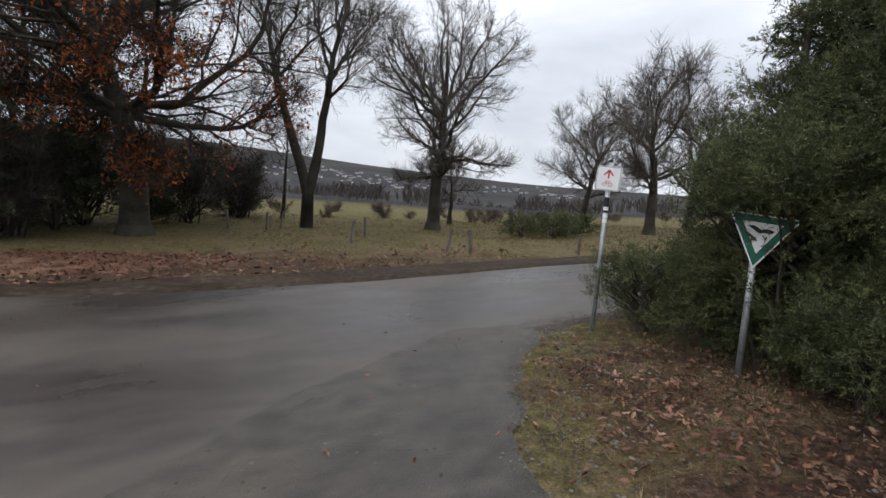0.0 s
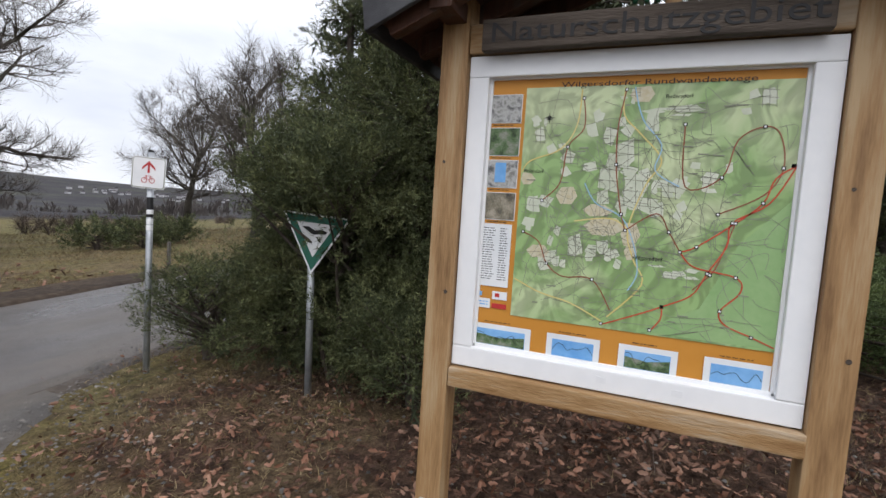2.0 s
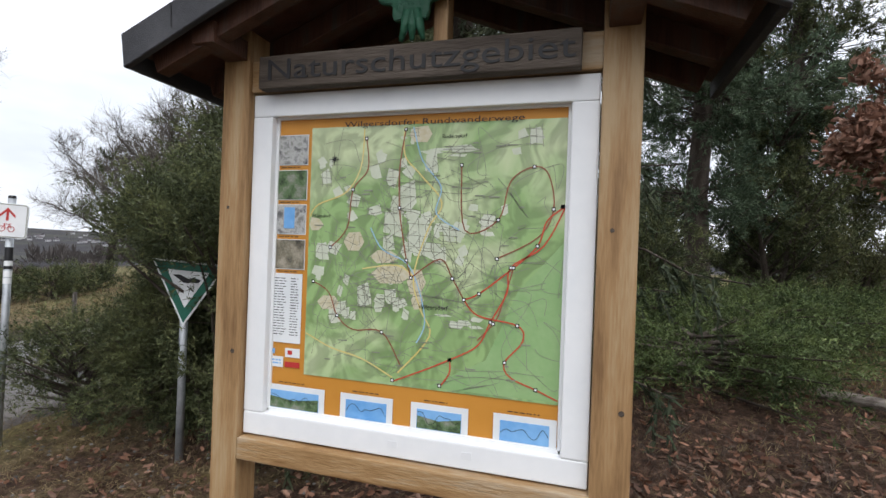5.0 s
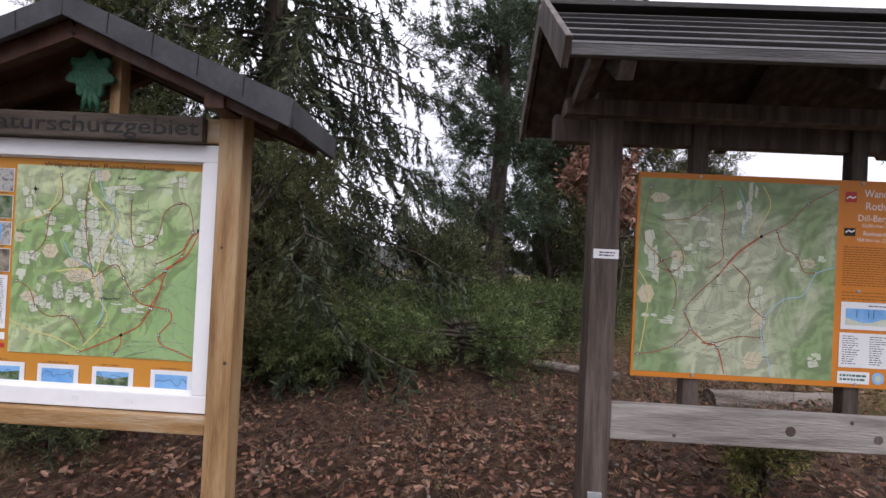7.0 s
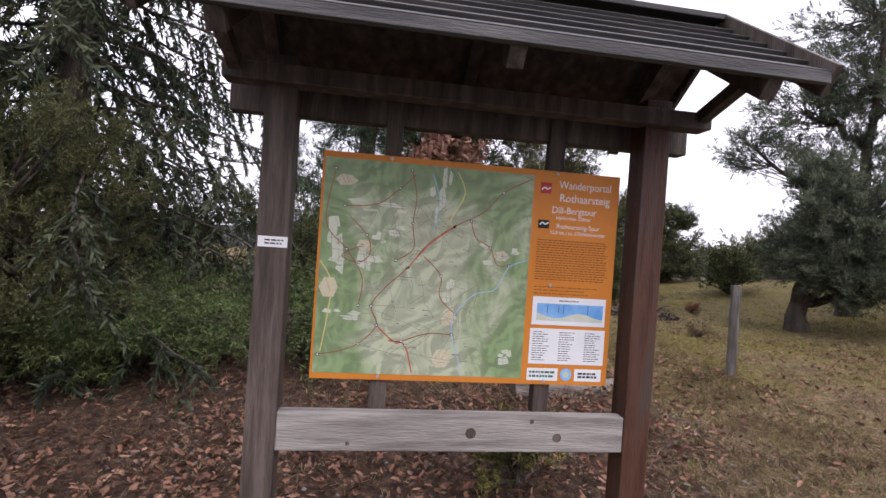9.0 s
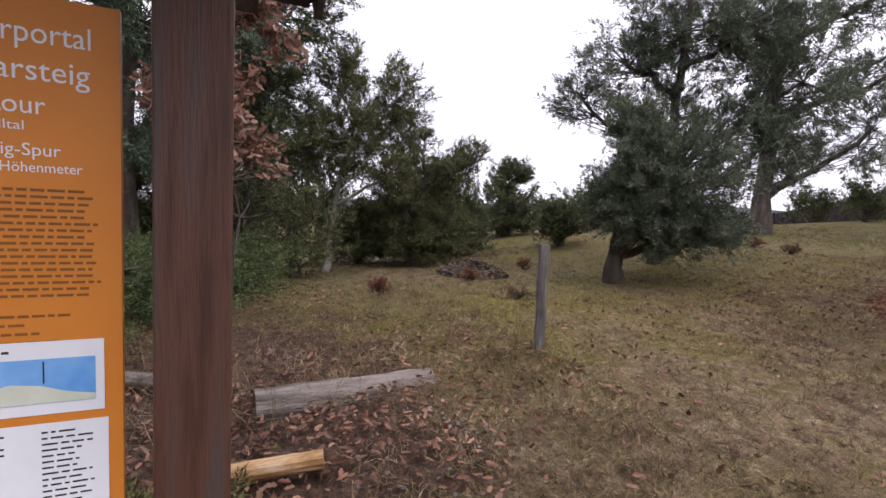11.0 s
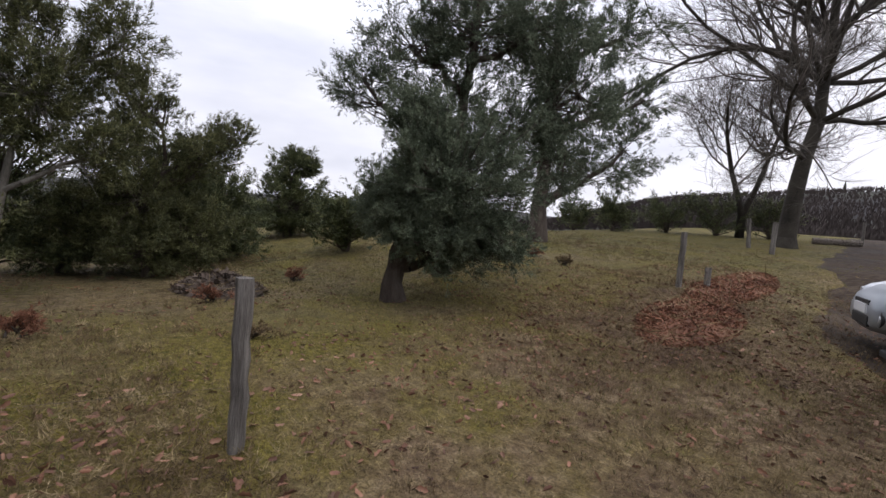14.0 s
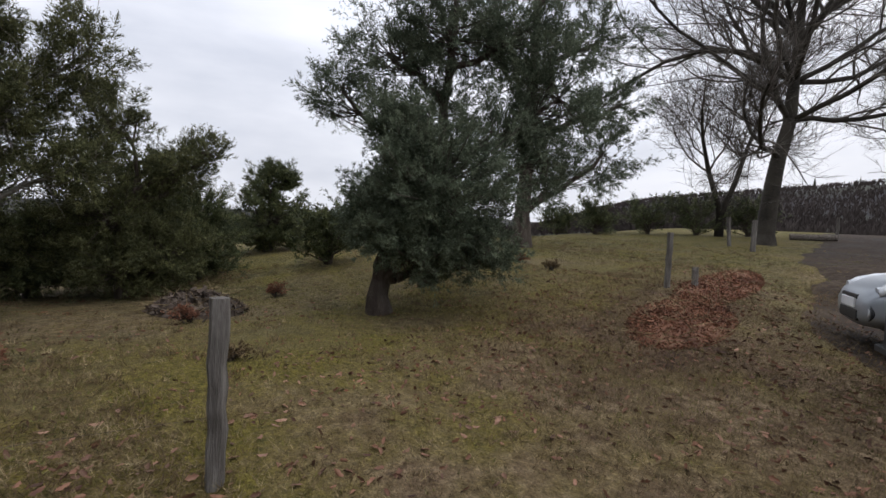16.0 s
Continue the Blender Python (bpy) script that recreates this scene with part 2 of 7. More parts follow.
OAK_ORANGE = material("orange_oak_leaf", [(0.15, 0.040, 0.010), (0.26, 0.075, 0.018), (0.32, 0.12, 0.04)], 0.75, 1.0, island=0.4, translucent=0.25)
LITTER = material("fallen_leaf", [(0.060, 0.027, 0.016), (0.135, 0.064, 0.038), (0.215, 0.125, 0.085)], 0.65, 2.0, island=0.55, specular=0.25)
STRAW = material("straw_grass", [(0.060, 0.040, 0.020), (0.120, 0.082, 0.042), (0.185, 0.140, 0.072), (0.29, 0.225, 0.130)], 0.85, 3.2, island=0.45, fine=0.35)
GREEN_GRASS = material("winter_grass", [(0.150, 0.105, 0.050), (0.060, 0.058, 0.020), (0.100, 0.100, 0.026), (0.150, 0.138, 0.030), (0.21, 0.165, 0.080)], 0.85, 2.2, island=0.4, fine=0.4)
BRACKEN = material("brown_bracken", [(0.095, 0.040, 0.024), (0.170, 0.074, 0.042), (0.250, 0.135, 0.082)], 0.85, 2.0, island=0.45)
BRUSH_GREY = material("dead_twigs", [(0.045, 0.033, 0.026), (0.085, 0.064, 0.05), (0.13, 0.10, 0.08)], 0.9, 2.0, island=0.4)
FAR_WOOD = material("winter_woodland", [(0.034, 0.027, 0.024), (0.043, 0.034, 0.030), (0.056, 0.045, 0.040)], 0.95, 0.02, island=0.12)
VALLEY_WOOD = material("valley_woods", [(0.040, 0.036, 0.034), (0.060, 0.052, 0.048), (0.085, 0.072, 0.066)], 0.95, 0.01, island=0.15)
TWIG = material("pale_twigs", [(0.060, 0.052, 0.045), (0.098, 0.086, 0.074), (0.14, 0.125, 0.108)], 0.95, 0.8, island=0.25)
HOUSE_WALL = material("far_house_wall", [(0.260, 0.260, 0.270), (0.420, 0.420, 0.420)], 0.8, 0.02, island=0.3)
HOUSE_ROOF = material("far_house_roof", [(0.06, 0.06, 0.07), (0.12, 0.09, 0.085)], 0.8, 0.02, island=0.4)
VAN_WHITE = material("white_car_paint", [(0.60, 0.61, 0.63), (0.66, 0.67, 0.68)], 0.25, 1.0, specular=0.5)
CAR_SILVER = material("silver_car_paint", [(0.302, 0.331, 0.360), (0.338, 0.367, 0.396)], 0.28, 1.0, metal=0.35, specular=0.5)
CAR_GLASS = material("dark_tinted_glass", [(0.010, 0.012, 0.015), (0.016, 0.018, 0.022)], 0.06, 1.0, specular=0.8)
LAMP_RED = material("tail_lamp_red", [(0.40, 0.012, 0.014), (0.46, 0.02, 0.02)], 0.15, 3.0, specular=0.6)
LAMP_CLEAR = material("lamp_clear", [(0.55, 0.57, 0.60), (0.75, 0.77, 0.8)], 0.12, 12.0, specular=0.6)
TRIM_BLACK = material("black_plastic_trim", [(0.018, 0.019, 0.021), (0.035, 0.036, 0.038)], 0.55, 3.0)
FADED_RED = material("faded_red_decal", [(0.40, 0.12, 0.12), (0.48, 0.20, 0.19)], 0.5, 8.0)
YELLOW = material("yellow_sticker", [(0.75, 0.60, 0.02), (0.8, 0.66, 0.03)], 0.5, 3.0)
LEAF_GREEN = material("green_painted_leaf", [(0.012, 0.06, 0.032), (0.022, 0.10, 0.055)], 0.5, 14.0, 0.4, 60)


# ---- mesh helpers ----
def tri_mesh(name, verts, tris):
    me = bpy.data.meshes.new(name)
    me.vertices.add(len(verts))
    me.vertices.foreach_set("co", np.asarray(verts, dtype=np.float32).ravel())
    me.loops.add(3 * len(tris))
    me.loops.foreach_set("vertex_index", np.asarray(tris, dtype=np.int32).ravel())
    me.polygons.add(len(tris))
    me.polygons.foreach_set("loop_start", np.arange(0, 3 * len(tris), 3, dtype=np.int32))
    me.update(calc_edges=True)
    me.validate()
    return me


def part(name, shape, mat, parent=None, label="", smooth=False):
    """Links a bmesh or mesh as one object, under parent if there is one."""
    if isinstance(shape, bmesh.types.BMesh):
        me = bpy.data.meshes.new(name)
        shape.to_mesh(me)
        shape.free()
    else:
        me = shape
    if not me.materials:
        me.materials.append(mat)
    if smooth:
        me.polygons.foreach_set("use_smooth", [True] * len(me.polygons))
    ob = new(name, me)
    if parent is not None:
        ob.parent = parent
    if label:
        tagged(ob, label)
    return ob


def thing(name, m, label, category, group="", kind=""):
    ob = new(name)
    ob.empty_display_size = 0.1
    ob.matrix_world = m
    return tagged(ob, label, category, group, kind)


def box(x0, x1, y0, y1, z0, z1, bevel=0.004, bm=None):
    own = bmesh.new()
    bmesh.ops.create_cube(own, size=1, matrix=Matrix.LocRotScale(((x0 + x1) / 2, (y0 + y1) / 2, (z0 + z1) / 2), None, (abs(x1 - x0), abs(y1 - y0), abs(z1 - z0))))
    if bevel:
        bmesh.ops.bevel(own, geom=own.edges[:], offset=bevel, segments=2, affect="EDGES", profile=0.6)
    if bm is None:
        return own
    me = bpy.data.meshes.new("tmp")
    own.to_mesh(me)
    own.free()
    bm.from_mesh(me)
    bpy.data.meshes.remove(me)
    return bm


def beam(p, q, w, h, bevel=0.004, up=(0, 0, 1)):
    """A squared timber from p to q, w wide and h high."""
    p, q = Vector(p), Vector(q)
    d = q - p
    z = d.normalized()
    x = Vector(up).cross(z).normalized()
    y = z.cross(x)
    bm = box(-w / 2, w / 2, -h / 2, h / 2, 0, d.length, bevel)
    m = Matrix((x, y, z)).transposed().to_4x4()
    m.translation = p
    bm.transform(m)
    return bm


def cyl(p, q, r0, r1, seg=16, caps=True, bm=None):
    bm = bm or bmesh.new()
    p, q = Vector(p), Vector(q)
    d = q - p
    m = Matrix.Translation((p + q) / 2) @ d.to_track_quat("Z", "Y").to_matrix().to_4x4()
    bmesh.ops.create_cone(bm, cap_ends=caps, segments=seg, radius1=r0, radius2=r1, depth=d.length, matrix=m)
    return bm


def slab(points, depth, bevel=0.0):
    """A flat outline (y, z) extruded from x = 0 to x = depth."""
    bm = bmesh.new()
    f = bm.faces.new([bm.verts.new((0, y, z)) for y, z in points])
    bmesh.ops.recalc_face_normals(bm, faces=bm.faces[:])
    ext = bmesh.ops.extrude_face_region(bm, geom=[f])
    bmesh.ops.translate(bm, vec=(depth, 0, 0), verts=[v for v in ext["geom"] if isinstance(v, bmesh.types.BMVert)])
    bmesh.ops.recalc_face_normals(bm, faces=bm.faces[:])
    if bevel:
        bmesh.ops.bevel(bm, geom=bm.edges[:], offset=bevel, segments=2, affect="EDGES")
    return bm


def text_part(words, size, m, mat, parent, align="LEFT", depth=0.0, name="lettering", fit_width=0.0):
    """Raised or printed lettering turned into a mesh; fit_width stretches it to that width."""
    cu = bpy.data.curves.new("tmp_text", "FONT")
    cu.body, cu.size, cu.align_x, cu.extrude = words, size, align, depth
    cu.resolution_u = 3
    ob = bpy.data.objects.new("tmp_text", cu)
    scene.collection.objects.link(ob)
    bpy.context.view_layer.update()
    me = bpy.data.meshes.new_from_object(ob.evaluated_get(bpy.context.evaluated_depsgraph_get()))
    bpy.data.objects.remove(ob)
    if fit_width:
        xs = [v.co.x for v in me.vertices]
        me.transform(Matrix.Diagonal((fit_width / (max(xs) - min(xs)), 1, 1, 1)))
    me.materials.clear()
    out = part(name, me, mat, parent)
    out.matrix_basis = m
    return out


def smooth(a, b, v):
    t = np.clip((np.asarray(v, dtype=float) - a) / (b - a), 0, 1)
    return t * t * (3 - 2 * t)


# ---- ground form ----
def softplus(v, k):
    return k * np.logaddexp(0, np.asarray(v, dtype=float) / k)


def ridge_angle(yaw):
    """Height in degrees of the skyline's hills by compass yaw (0 along y, negative towards x)."""
    return np.interp(yaw, (-360, -215, -184, -168, -155, -138, -123, -80, -39, -33, -16, -3, 0),
                     (2.4, 4.2, 5.8, 4.5, 3.3, 2.0, 1.0, 0.5, 0.5, 0.6, 1.4, 2.3, 2.4))


def ground_height(x, y):
    x, y = np.asarray(x, dtype=float), np.asarray(y, dtype=float)
    u = -0.226 + 0.07 * x - 0.07 * y + 0.05 * smooth(-3, -6, y)
    u = 0.70 - softplus(0.70 - u, 0.09)
    z = -0.92 + softplus(u + 0.92, 0.25)
    z = z - 0.05 * np.clip(x - 7, 0, 13) * smooth(-14, -6, y) * smooth(14, 6, y)
    v = -y
    rise = 0.55 * smooth(8.5, 14, v) + 0.06 * np.clip(v - 14, 0, 30)
    z = z + rise * np.maximum(smooth(2.4, 5.8, x), smooth(-6, 0, x) * smooth(13, 19, v)) * smooth(26, 13, x)
    r = np.hypot(x, y)
    yaw = -np.degrees(np.arctan2(x, y)) % 360 - 360
    near = smooth(0, 1, 1.5 - np.abs(yaw + 180) / 34)
    valley = z - 0.7 * smooth(24, 60, r) - 24 * smooth(55, 420, r)
    top = 1.5 + np.tan(np.radians(ridge_angle(yaw))) * 2300
    far = valley * (1 - smooth(900, 2300, r)) + top * smooth(900, 2300, r)
    hill = 2.3 + np.tan(np.radians(ridge_angle(yaw))) * 320 * smooth(70, 320, r)
    hill = z * (1 - smooth(35, 80, r)) + hill * smooth(35, 80, r)
    out = far * (1 - near) + hill * near
    return np.where(r < 24, z, out)


def gz(x, y):
    return float(ground_height(x, y))


def axis(lo, hi, step, limit):
    mid = list(np.arange(lo, hi + 1e-6, step))
    out, s = [], step
    v = hi
    while v < limit:
        s *= 1.13
        v += s
        out.append(v)
    back, s, v = [], step, lo
    while v > -limit:
        s *= 1.13
        v -= s
        back.append(v)
    return np.array(back[::-1] + mid + out)


def grid_mesh(name, X, Y, Z, keep=None):
    ny, nx = X.shape
    idx = np.arange(nx * ny).reshape(ny, nx)
    a, b, c, d = idx[:-1, :-1].ravel(), idx[:-1, 1:].ravel(), idx[1:, 1:].ravel(), idx[1:, :-1].ravel()
    if keep is not None:
        k = (keep[:-1, :-1] | keep[:-1, 1:] | keep[1:, 1:] | keep[1:, :-1]).ravel()
        a, b, c, d = a[k], b[k], c[k], d[k]
    tris = np.concatenate([np.stack([a, b, c], 1), np.stack([a, c, d], 1)])
    verts = np.stack([X.ravel(), Y.ravel(), Z.ravel()], 1)
    used = np.unique(tris)
    remap = np.zeros(len(verts), dtype=np.int64)
    remap[used] = np.arange(len(used))
    return tri_mesh(name, verts[used], remap[tris]), used


def wave(x, y, f, seed):
    rs = np.random.RandomState(seed)
    out = 0
    for k in range(5):
        a, p, g = rs.rand() * 6.28, rs.rand() * 6.28, f * (0.6 + 0.8 * rs.rand()) * 1.6 ** (k - 1)
        out = out + np.sin((x * np.cos(a) + y * np.sin(a)) * g + p) / 1.5 ** k
    return out / 2.2


def track_mask(x, y):
    """Above 0 on the muddy track by the parked cars."""
    edge = np.interp(-y, (6, 9, 12, 20, 34, 60), (2.1, 3.0, 3.6, 4.7, 5.0, 6.0))
    return (edge - x) + 0.35 * wave(x, y, 1.6, 5)


def layby_mask(x, y):
    edge = np.interp(y, (-40, -6, -3, 0, 2.5, 4.0, 5.0, 5.6), (1.6, 1.6, 1.5, 1.6, 2.05, 3.0, 4.1, 5.4))
    return np.minimum(edge - x, 7.0 - y) + 0.12 * wave(x, y, 2.6, 8)


def road_mask(x, y):
    bend = 0.012 * np.clip(x - 8, 0, 60) ** 2
    return np.minimum(10.0 - bend - y, y - 5.3 + bend + np.clip(2.6 - x, 0, 9) * 0.8) + 0.20 * wave(x, y, 0.9, 3) + 0.08 * wave(x, y, 3.1, 13)


gx, gy = axis(-5, 22, 0.26, 3600), axis(-30, 26, 0.26, 3600)
GX, GY = np.meshgrid(gx, gy)
NEAR = smooth(45, 25, np.hypot(GX, GY))
GZ = ground_height(GX, GY) + NEAR * (0.03 * wave(GX, GY, 1.1, 1) + 0.015 * wave(GX, GY, 4.0, 2))
paved = np.maximum(np.maximum(road_mask(GX, GY), layby_mask(GX, GY)), track_mask(GX, GY) * np.where(GY < -6, 1, -1))
GZ = GZ - 0.05 * smooth(0.0, 0.5, paved)
ground_me, _ = grid_mesh("ground", GX, GY, GZ)


def ground_material():
    """Moss, straw grass, leaf mould and far fields, blended by what lies where."""
    m = bpy.data.materials.new("winter_meadow")
    m.use_nodes = True
    n, l = m.node_tree.nodes, m.node_tree.links
    b = n["Principled BSDF"]
    b.inputs["Roughness"].default_value, b.inputs["Specular IOR Level"].default_value = 0.95, 0.15
    tc = n.new("ShaderNodeTexCoord")

    def nz(scale, detail=8.0, rough=0.6):
        node = n.new("ShaderNodeTexNoise")
        node.inputs["Scale"].default_value, node.inputs["Detail"].default_value, node.inputs["Roughness"].default_value = scale, detail, rough
        l.new(tc.outputs["Object"], node.inputs["Vector"])
        return node.outputs["Fac"]

    def ramp_of(fac, stops):
        r = n.new("ShaderNodeValToRGB")
        while len(r.color_ramp.elements) < len(stops):
            r.color_ramp.elements.new(0.5)
        for e, (p, c) in zip(r.color_ramp.elements, stops):
            e.position, e.color = p, (*c, 1)
        l.new(fac, r.inputs["Fac"])
        return r.outputs["Color"]

    def blend(fac, a, c):
        x = n.new("ShaderNodeMix")
        x.data_type = "RGBA"
        l.new(fac, x.inputs[0])
        l.new(a, x.inputs[6])
        l.new(c, x.inputs[7])
        return x.outputs[2]

    def weight(name, noise_fac, spread=0.5):
        at = n.new("ShaderNodeAttribute")
        at.attribute_name = name
        s = n.new("ShaderNodeMath")
        s.operation = "ADD"
        l.new(at.outputs["Fac"], s.inputs[0])
        l.new(noise_fac, s.inputs[1])
        r = n.new("ShaderNodeMapRange")
        r.inputs[1].default_value, r.inputs[2].default_value = 1.0 - spread * 0.3, 1.0 + spread * 0.3
        l.new(s.outputs[0], r.inputs[0])
        return r.outputs[0]

    patch = nz(0.55)
    grass = ramp_of(nz(7.0), [(0.34, (0.030, 0.026, 0.012)), (0.45, (0.075, 0.066, 0.026)), (0.55, (0.115, 0.100, 0.040)), (0.66, (0.180, 0.145, 0.075))])
    straw = ramp_of(nz(11.0), [(0.30, (0.062, 0.039, 0.024)), (0.5, (0.155, 0.110, 0.064)), (0.70, (0.255, 0.190, 0.118))])
    moss = ramp_of(nz(16.0), [(0.35, (0.062, 0.056, 0.012)), (0.6, (0.150, 0.122, 0.028))])
    mould = ramp_of(nz(13.0), [(0.32, (0.024, 0.014, 0.010)), (0.5, (0.062, 0.036, 0.024)), (0.68, (0.120, 0.074, 0.050))])
    fields = ramp_of(nz(0.007, 9.0, 0.65), [(0.38, (0.021, 0.020, 0.022)), (0.50, (0.028, 0.026, 0.028)), (0.60, (0.042, 0.043, 0.032)), (0.66, (0.025, 0.023, 0.025))])
    c = blend(weight("straw_w", patch), grass, straw)
    c = blend(weight("moss_w", nz(1.1)), c, moss)
    c = blend(weight("mould_w", nz(1.7)), c, mould)
    c = blend(weight("far_w", nz(0.02)), c, fields)
    fine = n.new("ShaderNodeMapRange")
    fine.inputs[1].default_value, fine.inputs[2].default_value = 0.33, 0.67
    fine.inputs[3].default_value, fine.inputs[4].default_value = 0.45, 1.6
    l.new(nz(48.0, 10.0, 0.75), fine.inputs[0])
    hs = n.new("ShaderNodeHueSaturation")
    l.new(fine.outputs[0], hs.inputs["Value"])
    l.new(c, hs.inputs["Color"])
    l.new(hs.outputs["Color"], b.inputs["Base Color"])
    bp = n.new("ShaderNodeBump")
    bp.inputs["Strength"].default_value, bp.inputs["Distance"].default_value = 1.0, 0.05
    l.new(nz(40.0), bp.inputs["Height"])
    l.new(bp.outputs["Normal"], b.inputs["Normal"])
    return m


def litter_amount(x, y):
    """How thickly dead leaves lie."""
    behind = smooth(1.8, 3.2, x) * smooth(9.5, 6.0, x) * smooth(-6.0, -3.6, y) * smooth(5.2, 3.4, y) * (1 - 0.45 * smooth(0.8, 2.4, y))
    verge = smooth(9.6, 10.6, y) * smooth(17, 12, y) * smooth(14, -2, x) * 0.9
    pile = 0.5 * smooth(2.6, 0.6, np.hypot((x - 5.0) * 1.2, (y + 11.2) * 0.55))
    path = 0.2 * smooth(2.0, 3.0, x) * smooth(6.2, 4.6, x) * smooth(-4.5, -6.0, y) * smooth(-17, -9, y)
    return np.clip(np.maximum(np.maximum(behind, verge), np.maximum(pile, path)), 0, 1)


def set_weight(me, name, values):
    at = me.attributes.new(name, "FLOAT", "POINT")
    at.data.foreach_set("value", np.asarray(values, dtype=np.float32).ravel())


R = np.hypot(GX, GY)
set_weight(ground_me, "straw_w", 0.50 + 0.25 * smooth(9, 5, GX) * smooth(4, -2, GY) * smooth(-14, -8, GY) - 0.12 * smooth(12, 30, np.abs(GY)))
set_weight(ground_me, "moss_w", 0.38 + 0.24 * np.exp(-((GX - 7.0) / 2.0) ** 2 - ((GY + 6.4) / 3.2) ** 2) + 0.10 * smooth(-7, -11, GY) * smooth(5.0, 6.2, GX))
set_weight(ground_me, "mould_w", 0.25 + 0.55 * litter_amount(GX, GY))
set_weight(ground_me, "far_w", 0.2 + 1.0 * smooth(45, 90, R))
ground = tagged(part("ground", ground_me, ground_material(), smooth=True), "winter meadow of straw grass, moss and leaf mould", "ground", kind="structure")


def patch(name, mask, x0, x1, y0, y1, step, mat, lift, label, rough=0.0):
    X, Y = np.meshgrid(np.arange(x0, x1, step), np.arange(y0, y1, step))
    k = mask(X, Y)
    Z = ground_height(X, Y) + lift * smooth(-0.10, 0.35, k) - 0.09 + 0.05 * smooth(-0.15, 0.1, k)
    Z = Z + 0.03 * wave(X, Y, 1.1, 1) + rough * (0.6 * wave(X, Y, 3.1, 11) + 0.5 * wave(X, Y, 9.0, 12))
    me, _ = grid_mesh(name, X, Y, Z, k > -0.3)
    return tagged(part(name, me, mat, smooth=True), label, "road", kind="structure")


patch("road", road_mask, -30, 45, -2, 14, 0.2, ASPHALT, 0.055, "wet worn grey-brown asphalt lane")
MUD_BROWN = material("brown_road_mud", [(0.026, 0.019, 0.014), (0.048, 0.037, 0.029), (0.070, 0.056, 0.044)], 0.7, 1.6, 0.9, 22, specular=0.3, fine=0.5, wet=0.15, detail=9)
patch("mud_ridge", lambda x, y: 0.20 - np.abs(road_mask(x, y) + 0.10 * wave(x, y, 1.5, 4)) - 0.16 * np.abs(wave(x, y, 2.4, 14)) - 0.4 * smooth(5.5, 6.5, x) - 0.4 * smooth(8, 9, y), -6, 7, -3, 7.5, 0.06, MUD_BROWN, 0.070, "brown mud smeared along the worn lane edge", 0.010)
patch("verge_mud", lambda x, y: 0.80 - np.abs(10.25 - 0.012 * np.clip(x - 8, 0, 60) ** 2 - y) + 0.25 * wave(x, y, 1.7, 26) - 0.6 * smooth(13, 17, x), -16, 18, 8.5, 12, 0.12, MUD, 0.105, "dark muddy strip at the lane's far side", 0.012)
patch("gravel_layby", lambda x, y: layby_mask(x, y) + 0.14 * wave(x, y, 2.3, 5) + 0.09 * wave(x, y, 6.5, 6), -12, 6, -14, 8, 0.13, GRAVEL, 0.046, "wet dark gravel beside the lane", 0.008)
patch("mud_track", lambda x, y: np.minimum(track_mask(x, y), -5.5 - y), -10, 8, -40, -5, 0.16, MUD, 0.044, "rutted dark muddy track", 0.016)


# ---- information board with gabled roof ----
def bars(parent, mat, y0, y1, z_top, z_bottom, rows, x, height=0.0, ragged=0.25, seed=1, name="text_block"):
    """Unreadable print: thin bars, one to a line of text, y0 at the line's start."""
    rs = random.Random(seed)
    bm = bmesh.new()
    pitch = (z_top - z_bottom) / rows
    h = height or pitch * 0.42
    for i in range(rows):
        z = z_top - pitch * (i + 0.5)
        end = y0 + (y1 - y0) * (1 - ragged * rs.random())
        y = y0
        sgn = 1 if y1 > y0 else -1
        while (end - y) * sgn > 0.004:
            w = rs.uniform(0.006, 0.022)
            e = y + sgn * min(w, abs(end - y))
            vs = [bm.verts.new((x, a, c)) for a, c in ((y, z - h / 2), (e, z - h / 2), (e, z + h / 2), (y, z + h / 2))]
            bm.faces.new(vs if sgn < 0 else vs[::-1])
            y = e + sgn * 0.004
    return part(name, bm, mat, parent)


def sheet(name, parent, mat, x, y0, y1, z0, z1, thick=0.0012, label=""):
    return part(name, box(x - thick, x, min(y0, y1), max(y0, y1), z0, z1, 0), mat, parent, label)


def blob_outline(cy, cz, ry, rz, seed, n=14):
    rs = random.Random(seed)
    k = [1 + 0.28 * (rs.random() - 0.5) for _ in range(n)]
    return [(cy + ry * k[i] * math.cos(6.2832 * i / n), cz + rz * k[i] * math.sin(6.2832 * i / n)) for i in range(n)]


def ribbon(points, width, x, smooth_steps=5):
    """A printed line: flat band along a smooth curve through (y, z) points."""
    pts = []
    P = [Vector((a, b)) for a, b in points]
    for i in range(len(P) - 1):
        p0, p1, p2, p3 = P[max(i - 1, 0)], P[i], P[i + 1], P[min(i + 2, len(P) - 1)]
        for s in range(smooth_steps):
            t = s / smooth_steps
            pts.append(0.5 * ((2 * p1) + (p2 - p0) * t + (2 * p0 - 5 * p1 + 4 * p2 - p3) * t * t + (3 * p1 - p0 - 3 * p2 + p3) * t ** 3))
    pts.append(P[-1])
    bm = bmesh.new()
    prev = None
    for i, p in enumerate(pts):
        d = (pts[min(i + 1, len(pts) - 1)] - pts[max(i - 1, 0)])
        d = d.normalized() if d.length else Vector((1, 0))
        s = Vector((-d.y, d.x)) * width / 2
        cur = [bm.verts.new((x, p.x + s.x, p.y + s.y)), bm.verts.new((x, p.x - s.x, p.y - s.y))]
        if prev:
            bm.faces.new([prev[0], prev[1], cur[1], cur[0]])
        prev = cur
    return bm


